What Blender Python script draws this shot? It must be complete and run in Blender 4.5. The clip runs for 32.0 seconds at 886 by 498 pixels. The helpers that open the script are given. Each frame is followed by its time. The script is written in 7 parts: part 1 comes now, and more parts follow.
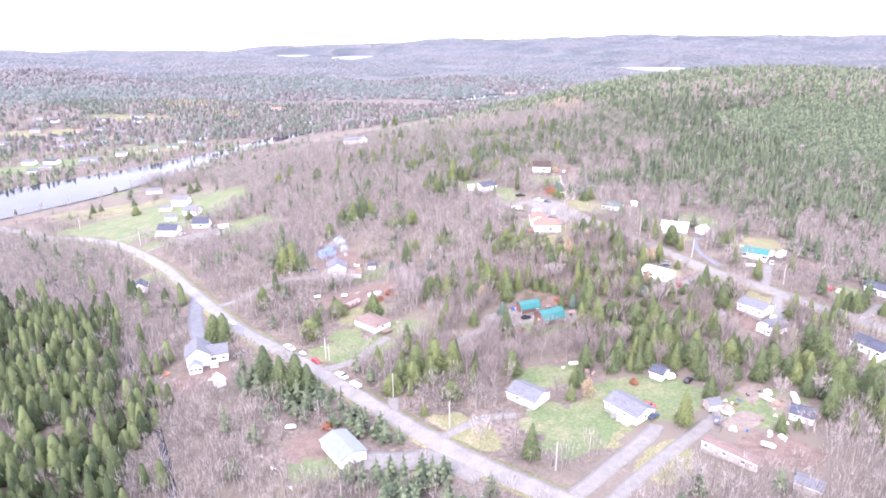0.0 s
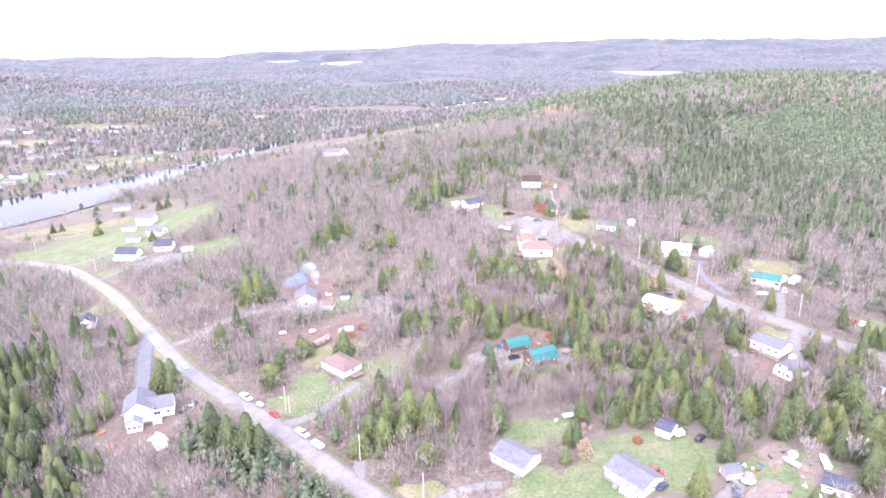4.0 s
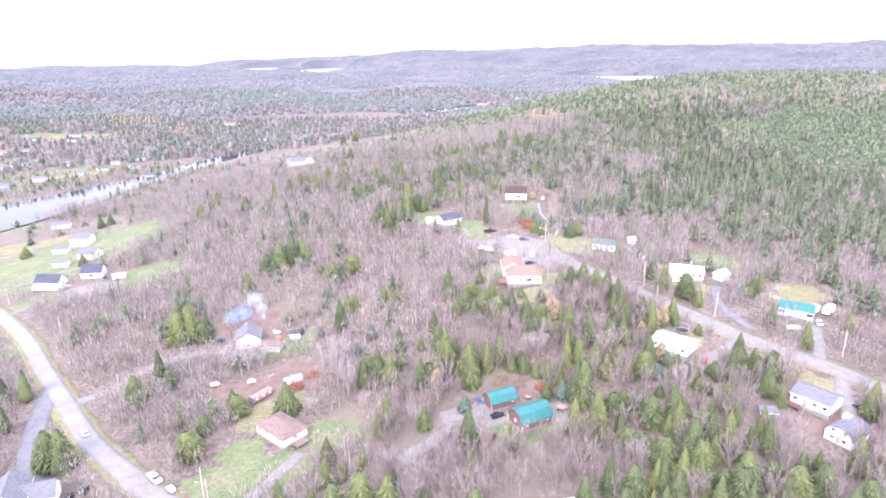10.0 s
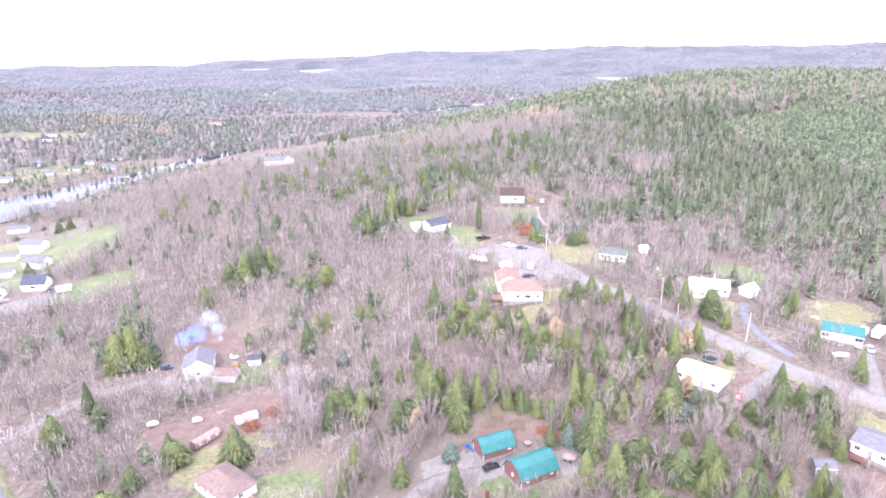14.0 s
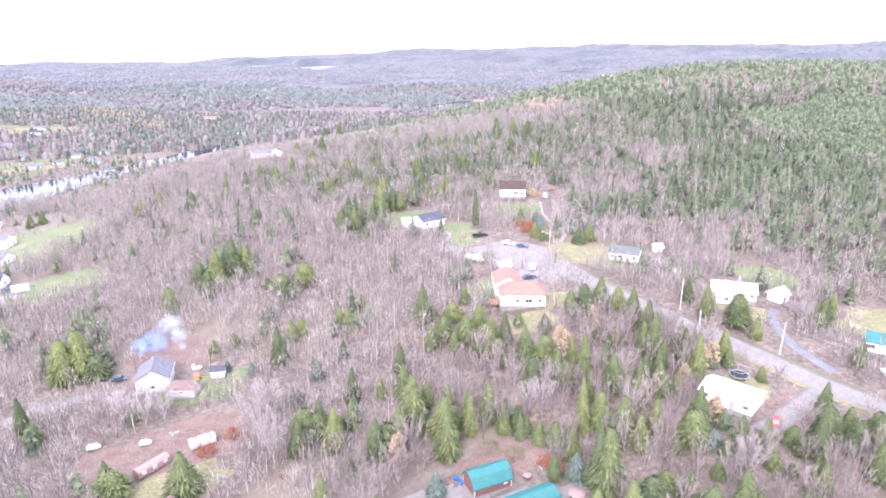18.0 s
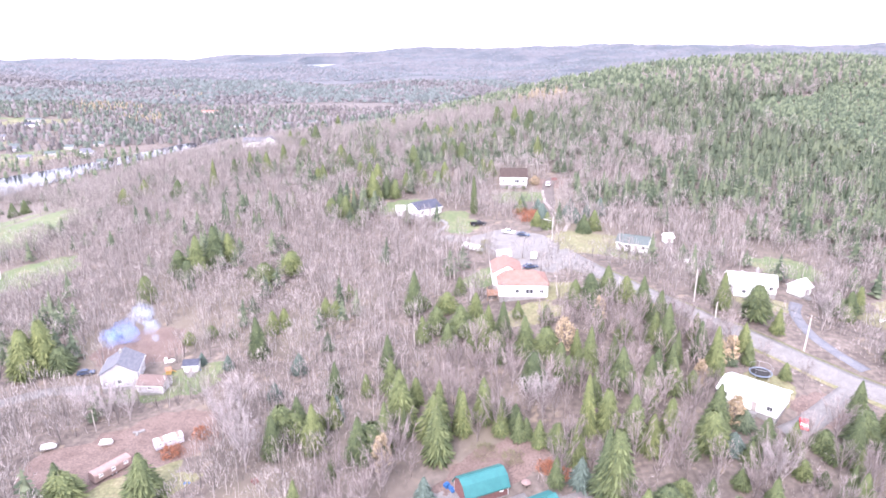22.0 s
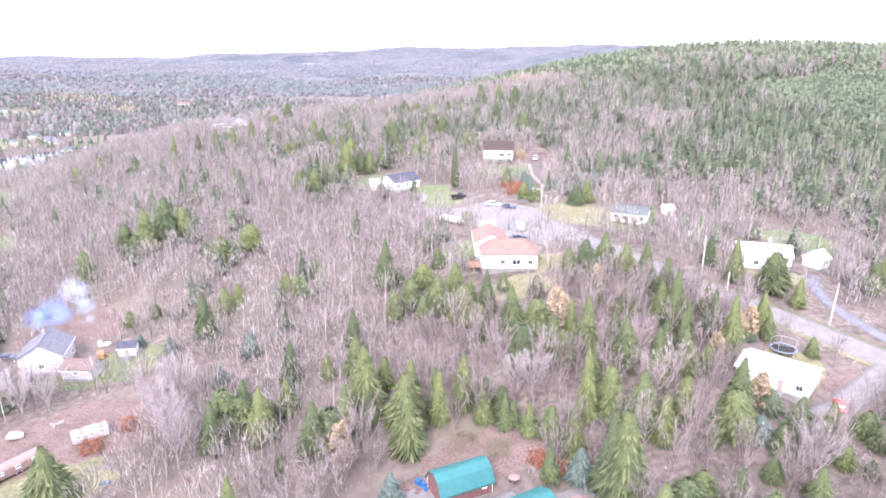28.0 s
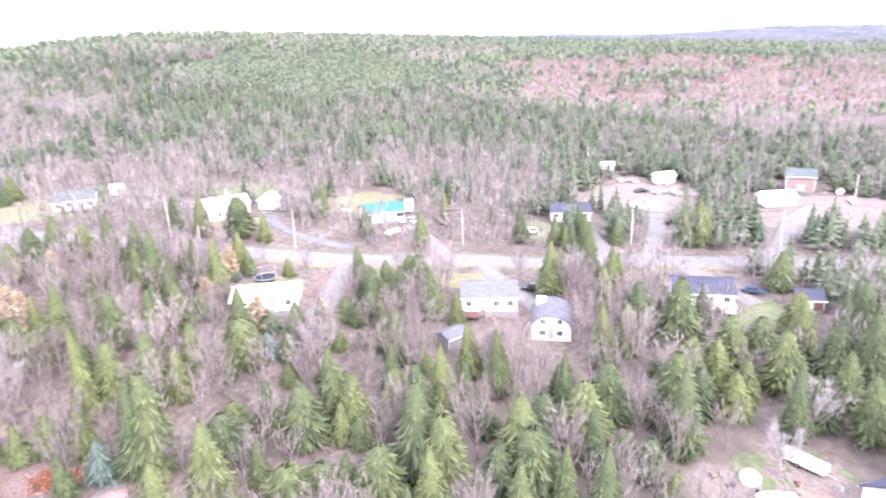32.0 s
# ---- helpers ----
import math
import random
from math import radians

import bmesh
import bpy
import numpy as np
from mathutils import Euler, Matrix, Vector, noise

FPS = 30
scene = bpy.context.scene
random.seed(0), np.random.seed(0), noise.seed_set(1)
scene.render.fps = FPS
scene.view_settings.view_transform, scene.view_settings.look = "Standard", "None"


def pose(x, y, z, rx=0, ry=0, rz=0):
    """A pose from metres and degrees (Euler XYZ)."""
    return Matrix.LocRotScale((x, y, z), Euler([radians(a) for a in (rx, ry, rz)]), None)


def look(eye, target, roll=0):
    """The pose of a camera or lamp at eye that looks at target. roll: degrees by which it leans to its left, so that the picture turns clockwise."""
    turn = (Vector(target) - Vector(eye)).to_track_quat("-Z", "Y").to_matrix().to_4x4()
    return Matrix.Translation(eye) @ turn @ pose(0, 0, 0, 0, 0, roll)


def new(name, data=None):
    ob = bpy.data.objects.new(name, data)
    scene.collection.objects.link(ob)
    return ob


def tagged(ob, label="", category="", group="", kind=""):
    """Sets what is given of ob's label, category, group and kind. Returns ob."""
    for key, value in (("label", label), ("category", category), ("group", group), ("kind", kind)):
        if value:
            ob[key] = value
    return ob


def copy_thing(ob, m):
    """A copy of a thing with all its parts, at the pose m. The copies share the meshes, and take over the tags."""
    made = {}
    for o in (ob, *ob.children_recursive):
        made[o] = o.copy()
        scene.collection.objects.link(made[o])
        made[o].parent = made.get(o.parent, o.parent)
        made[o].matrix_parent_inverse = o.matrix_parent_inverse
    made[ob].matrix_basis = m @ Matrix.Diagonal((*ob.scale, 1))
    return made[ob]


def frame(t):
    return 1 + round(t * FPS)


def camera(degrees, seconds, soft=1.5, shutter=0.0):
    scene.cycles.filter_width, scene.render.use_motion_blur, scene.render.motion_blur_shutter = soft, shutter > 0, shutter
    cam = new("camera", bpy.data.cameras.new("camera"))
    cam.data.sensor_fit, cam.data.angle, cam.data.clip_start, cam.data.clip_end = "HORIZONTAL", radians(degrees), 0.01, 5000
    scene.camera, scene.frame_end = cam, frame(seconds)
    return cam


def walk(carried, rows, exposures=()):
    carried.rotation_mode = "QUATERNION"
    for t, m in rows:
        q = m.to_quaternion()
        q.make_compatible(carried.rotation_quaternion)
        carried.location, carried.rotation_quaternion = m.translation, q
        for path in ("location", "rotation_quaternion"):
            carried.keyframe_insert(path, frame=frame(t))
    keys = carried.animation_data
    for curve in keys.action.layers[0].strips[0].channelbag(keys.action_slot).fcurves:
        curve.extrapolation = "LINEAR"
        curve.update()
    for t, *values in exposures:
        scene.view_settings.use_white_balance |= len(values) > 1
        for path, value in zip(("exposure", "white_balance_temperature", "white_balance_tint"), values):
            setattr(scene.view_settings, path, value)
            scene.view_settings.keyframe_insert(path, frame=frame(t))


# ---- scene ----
cam = camera(69.5, 32.0, soft=1.8, shutter=0.36)
EXPOSE, KELVIN, TINT = 1.9, 6100.0, 27.0
METRES, EYE, TILT, LEAN, TURN = 190.0, 135.7, -18.7, 0.2, 0.0
ROWS = [
    (0.0, 0.0, 0.0, 0.0, 0.0, 0.0, -0.0),
    (0.5, 0.0038, 0.0189, 0.0065, -0.08, 0.06, 0.08),
    (1.0, 0.0074, 0.0376, 0.0129, -0.19, 0.11, 0.16),
    (1.5, 0.0116, 0.0565, 0.0196, -0.3, 0.16, 0.24),
    (2.0, 0.0158, 0.0754, 0.0262, -0.39, 0.19, 0.31),
    (2.5, 0.0194, 0.094, 0.0328, -0.47, 0.25, 0.38),
    (3.0, 0.0238, 0.1135, 0.0397, -0.54, 0.29, 0.44),
    (3.5, 0.0276, 0.1327, 0.047, -0.59, 0.33, 0.48),
    (5.5, 0.0411, 0.2075, 0.0747, -0.83, 0.6, 0.66),
    (6.0, 0.0437, 0.2258, 0.0806, -0.99, 0.67, 0.73),
    (6.5, 0.0468, 0.2447, 0.0846, -1.17, 0.72, 0.83),
    (7.0, 0.0498, 0.2644, 0.0865, -1.29, 0.78, 0.92),
    (7.5, 0.0529, 0.2849, 0.0882, -1.42, 0.81, 0.99),
    (8.0, 0.056, 0.3062, 0.0895, -1.53, 0.85, 1.07),
    (8.5, 0.0591, 0.3277, 0.0912, -1.65, 0.9, 1.13),
    (9.0, 0.062, 0.3494, 0.0928, -1.76, 0.93, 1.19),
    (9.5, 0.0646, 0.3719, 0.0945, -1.85, 0.97, 1.22),
    (10.0, 0.0674, 0.3943, 0.0965, -1.93, 0.98, 1.23),
    (10.5, 0.0702, 0.4171, 0.0986, -1.99, 0.99, 1.25),
    (11.0, 0.073, 0.4401, 0.1004, -2.04, 1.01, 1.25),
    (11.5, 0.0759, 0.4634, 0.1025, -2.09, 1.02, 1.27),
    (12.0, 0.0784, 0.4868, 0.105, -2.17, 1.01, 1.28),
    (12.5, 0.0818, 0.5105, 0.1074, -2.21, 1.01, 1.26),
    (13.0, 0.0849, 0.5344, 0.11, -2.22, 1.01, 1.22),
    (13.5, 0.0886, 0.5575, 0.1131, -2.25, 1.1, 1.18),
    (14.0, 0.0921, 0.5757, 0.115, -2.36, 1.18, 1.19),
    (14.5, 0.095, 0.5891, 0.1151, -2.46, 1.14, 1.21),
    (16.5, 0.1076, 0.6525, 0.1139, -2.35, 1.08, 1.06),
    (17.0, 0.1107, 0.6698, 0.1142, -2.28, 1.07, 1.01),
    (17.5, 0.1136, 0.6879, 0.1148, -2.24, 1.09, 0.97),
    (18.0, 0.1166, 0.7057, 0.1155, -2.16, 1.08, 0.9),
    (18.5, 0.1194, 0.7231, 0.1166, -2.13, 1.15, 0.84),
    (19.0, 0.1215, 0.7359, 0.1166, -2.17, 1.22, 0.81),
    (19.5, 0.1235, 0.743, 0.1143, -2.41, 1.3, 0.83),
    (20.0, 0.1249, 0.7461, 0.1098, -2.5, 1.22, 0.79),
    (20.5, 0.1264, 0.7515, 0.1056, -2.26, 1.21, 0.7),
    (21.0, 0.1278, 0.7595, 0.1021, -2.17, 1.15, 0.63),
    (21.5, 0.1291, 0.7699, 0.0988, -2.09, 1.11, 0.56),
    (22.0, 0.1306, 0.782, 0.0962, -2.01, 1.09, 0.48),
    (22.5, 0.1321, 0.7953, 0.0941, -2.15, 1.07, 0.47),
    (23.0, 0.134, 0.8094, 0.0922, -2.47, 1.03, 0.53),
    (23.5, 0.1361, 0.8243, 0.0907, -2.96, 0.99, 0.66),
    (24.0, 0.1384, 0.8397, 0.0894, -3.54, 0.94, 0.87),
    (24.5, 0.1413, 0.8553, 0.0886, -3.99, 0.98, 1.04),
    (26.5, 0.1453, 0.8846, 0.0723, -4.47, 1.25, 1.07),
    (27.0, 0.1456, 0.887, 0.0655, -4.26, 1.27, 0.99),
    (27.5, 0.146, 0.8894, 0.0589, -3.69, 1.27, 0.78),
    (28.0, 0.1463, 0.892, 0.0525, -3.34, 1.27, 0.63),
    (28.5, 0.1464, 0.8948, 0.0463, -3.18, 1.28, 0.5),
    (29.0, 0.1463, 0.8976, 0.0402, -3.01, 1.3, 0.4),
    (29.5, 0.1468, 0.9, 0.0339, -2.9, 1.31, 0.33),
    (30.0, 0.1486, 0.9018, 0.0275, -8.18, 1.32, 2.49),
    (30.5, 0.1501, 0.9027, 0.021, -18.32, 0.57, 6.57),
    (31.0, 0.1499, 0.9054, 0.0141, -30.56, -1.24, 11.13),
    (31.5, 0.1484, 0.9086, 0.0077, -41.02, -3.55, 14.43),
    (32.0, 0.148, 0.9119, 0.0014, -49.19, -5.72, 16.67),
]
walk(cam, [(t, pose(0, 0, EYE, TILT, LEAN, TURN) @ pose(METRES * x, METRES * y, METRES * z, 90 + pitch, roll, yaw)) for t, x, y, z, yaw, pitch, roll in ROWS],
     exposures=[(0.0, EXPOSE, KELVIN, TINT), (29.5, EXPOSE, KELVIN, TINT), (32.0, EXPOSE + 0.22, KELVIN, TINT)])

# ---- sky and sun: a bright, thinly overcast autumn day ----
world = bpy.data.worlds.new("overcast_sky")
scene.world = world
world.use_nodes = True
wn, wl = world.node_tree.nodes, world.node_tree.links
sky = wn.new("ShaderNodeTexSky")
sky.sky_type, sky.sun_disc = "NISHITA", False
sky.sun_elevation, sky.sun_rotation = radians(34), radians(200)
sky.air_density, sky.dust_density = 1.0, 2.0
veil = wn.new("ShaderNodeMixRGB")
veil.inputs[0].default_value = 0.65
veil.inputs[2].default_value = (9.0, 9.1, 9.5, 1)
wl.new(sky.outputs[0], veil.inputs[1])
wl.new(veil.outputs[0], wn["Background"].inputs["Color"])
wn["Background"].inputs["Strength"].default_value = 0.148
sun = new("sun", bpy.data.lights.new("sun", "SUN"))
sun.data.energy, sun.data.angle, sun.data.color = 1.15, radians(14), (1.0, 0.95, 0.88)
sun.matrix_basis = look((-60, -150, 130), (0, 0, 0))

K = 1.357          # plan units to metres
WATER = 5.6        # level of the river


# ---- materials ----
def mat(name, a, b, scale=1.0, rough=0.85, bump=0.0, fine=0.0, vary=0.0, island=0.0, metal=0.0, stretch=(1, 1, 1), spec=0.3, third=None, tones=None):
    """Two colours mixed by broad and fine noise, with relief and a shift of value from piece to piece."""
    m = bpy.data.materials.new(name)
    m.use_nodes = True
    n, l = m.node_tree.nodes, m.node_tree.links
    p = n["Principled BSDF"]
    p.inputs["Roughness"].default_value, p.inputs["Metallic"].default_value = rough, metal
    p.inputs["Specular IOR Level"].default_value = spec
    co = n.new("ShaderNodeTexCoord")
    mp = n.new("ShaderNodeMapping")
    mp.inputs["Scale"].default_value = stretch
    l.new(co.outputs["Object"], mp.inputs["Vector"])
    t = n.new("ShaderNodeTexNoise")
    t.inputs["Scale"].default_value, t.inputs["Detail"].default_value, t.inputs["Roughness"].default_value = scale, 6, 0.65
    l.new(mp.outputs[0], t.inputs["Vector"])
    r = n.new("ShaderNodeValToRGB")
    r.color_ramp.elements[0].position, r.color_ramp.elements[1].position = 0.36, 0.66
    r.color_ramp.elements[0].color, r.color_ramp.elements[1].color = (*a, 1), (*b, 1)
    if third:
        e = r.color_ramp.elements.new(0.5)
        e.color = (*third, 1)
    if island:
        who, blend = n.new("ShaderNodeNewGeometry"), n.new("ShaderNodeMath")
        blend.operation, blend.inputs[1].default_value = "MULTIPLY_ADD", 0.5
        l.new(who.outputs["Random Per Island"], blend.inputs[0])
        half = n.new("ShaderNodeMath")
        half.operation, half.inputs[1].default_value = "MULTIPLY", 0.5
        l.new(t.outputs["Fac"], half.inputs[0]), l.new(half.outputs[0], blend.inputs[2])
        l.new(blend.outputs[0], r.inputs[0])
    else:
        l.new(t.outputs["Fac"], r.inputs[0])
    colour = r.outputs[0]
    grain = None
    if fine:
        grain = n.new("ShaderNodeTexNoise")
        grain.inputs["Scale"].default_value, grain.inputs["Detail"].default_value = scale * 9, 4
        l.new(mp.outputs[0], grain.inputs["Vector"])
        g = n.new("ShaderNodeMapRange")
        g.inputs[1].default_value, g.inputs[2].default_value = 0.3, 0.7
        g.inputs[3].default_value, g.inputs[4].default_value = 1 - fine, 1 + fine
        l.new(grain.outputs["Fac"], g.inputs[0])
        x = n.new("ShaderNodeVectorMath")
        x.operation = "SCALE"
        l.new(colour, x.inputs[0]), l.new(g.outputs[0], x.inputs["Scale"])
        colour = x.outputs[0]
    if tones:
        o, x, y = n.new("ShaderNodeObjectInfo"), n.new("ShaderNodeMixRGB"), n.new("ShaderNodeVectorMath")
        x.inputs[1].default_value, x.inputs[2].default_value = (*tones[0], 1), (*tones[1], 1)
        y.operation = "MULTIPLY"
        l.new(o.outputs["Random"], x.inputs[0]), l.new(colour, y.inputs[0]), l.new(x.outputs[0], y.inputs[1])
        colour = y.outputs[0]
    for amount, node, out in ((vary, "ShaderNodeObjectInfo", "Random"), (island, "ShaderNodeNewGeometry", "Random Per Island")):
        if amount:
            o = n.new(node)
            g = n.new("ShaderNodeMapRange")
            g.inputs[3].default_value, g.inputs[4].default_value = 1 - amount, 1 + amount
            l.new(o.outputs[out], g.inputs[0])
            x = n.new("ShaderNodeVectorMath")
            x.operation = "SCALE"
            l.new(colour, x.inputs[0]), l.new(g.outputs[0], x.inputs["Scale"])
            colour = x.outputs[0]
    l.new(colour, p.inputs["Base Color"])
    if bump:
        bm = n.new("ShaderNodeBump")
        bm.inputs["Strength"].default_value = bump
        l.new((grain or t).outputs["Fac"], bm.inputs["Height"])
        l.new(bm.outputs[0], p.inputs["Normal"])
    return m


def ground_material():
    """Leaf litter, dead grass and moss in broad patches; far off a blue-grey woodland colour with haze painted in."""
    m = mat("forest_floor", (0.102, 0.085, 0.074), (0.172, 0.144, 0.127), scale=0.09, bump=0.4, fine=0.35, third=(0.136, 0.112, 0.098))
    n, l = m.node_tree.nodes, m.node_tree.links
    p = n["Principled BSDF"]
    old = p.inputs["Base Color"].links[0].from_socket
    co = n["Texture Coordinate"]
    for scale, lo, hi, colour in ((0.02, 0.58, 0.7, (0.165, 0.142, 0.108)), (0.35, 0.60, 0.72, (0.235, 0.19, 0.145)), (0.006, 0.52, 0.62, (0.15, 0.128, 0.108))):
        t = n.new("ShaderNodeTexNoise")
        t.inputs["Scale"].default_value, t.inputs["Detail"].default_value = scale, 7
        l.new(co.outputs["Object"], t.inputs["Vector"])
        g = n.new("ShaderNodeMapRange")
        g.inputs[1].default_value, g.inputs[2].default_value = lo, hi
        l.new(t.outputs["Fac"], g.inputs[0])
        x = n.new("ShaderNodeMixRGB")
        x.inputs[2].default_value = (*colour, 1)
        l.new(g.outputs[0], x.inputs[0]), l.new(old, x.inputs[1])
        old = x.outputs[0]
    # distance haze as colour: blue-grey blended in from 1100 to 2000 m
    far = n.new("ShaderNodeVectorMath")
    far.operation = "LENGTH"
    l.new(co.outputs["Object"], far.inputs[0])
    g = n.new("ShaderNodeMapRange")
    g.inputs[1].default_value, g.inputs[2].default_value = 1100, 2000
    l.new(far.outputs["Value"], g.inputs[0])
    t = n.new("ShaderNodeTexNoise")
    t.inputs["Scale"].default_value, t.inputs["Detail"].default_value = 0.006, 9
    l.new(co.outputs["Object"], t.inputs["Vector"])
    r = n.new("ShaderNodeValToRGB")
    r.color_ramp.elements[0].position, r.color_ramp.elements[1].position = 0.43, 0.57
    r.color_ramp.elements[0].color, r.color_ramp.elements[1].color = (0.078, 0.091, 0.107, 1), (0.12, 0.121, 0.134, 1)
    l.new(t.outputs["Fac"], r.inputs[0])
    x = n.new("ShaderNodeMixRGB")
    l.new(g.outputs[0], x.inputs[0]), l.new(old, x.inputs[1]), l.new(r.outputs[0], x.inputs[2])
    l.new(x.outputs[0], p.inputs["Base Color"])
    return m


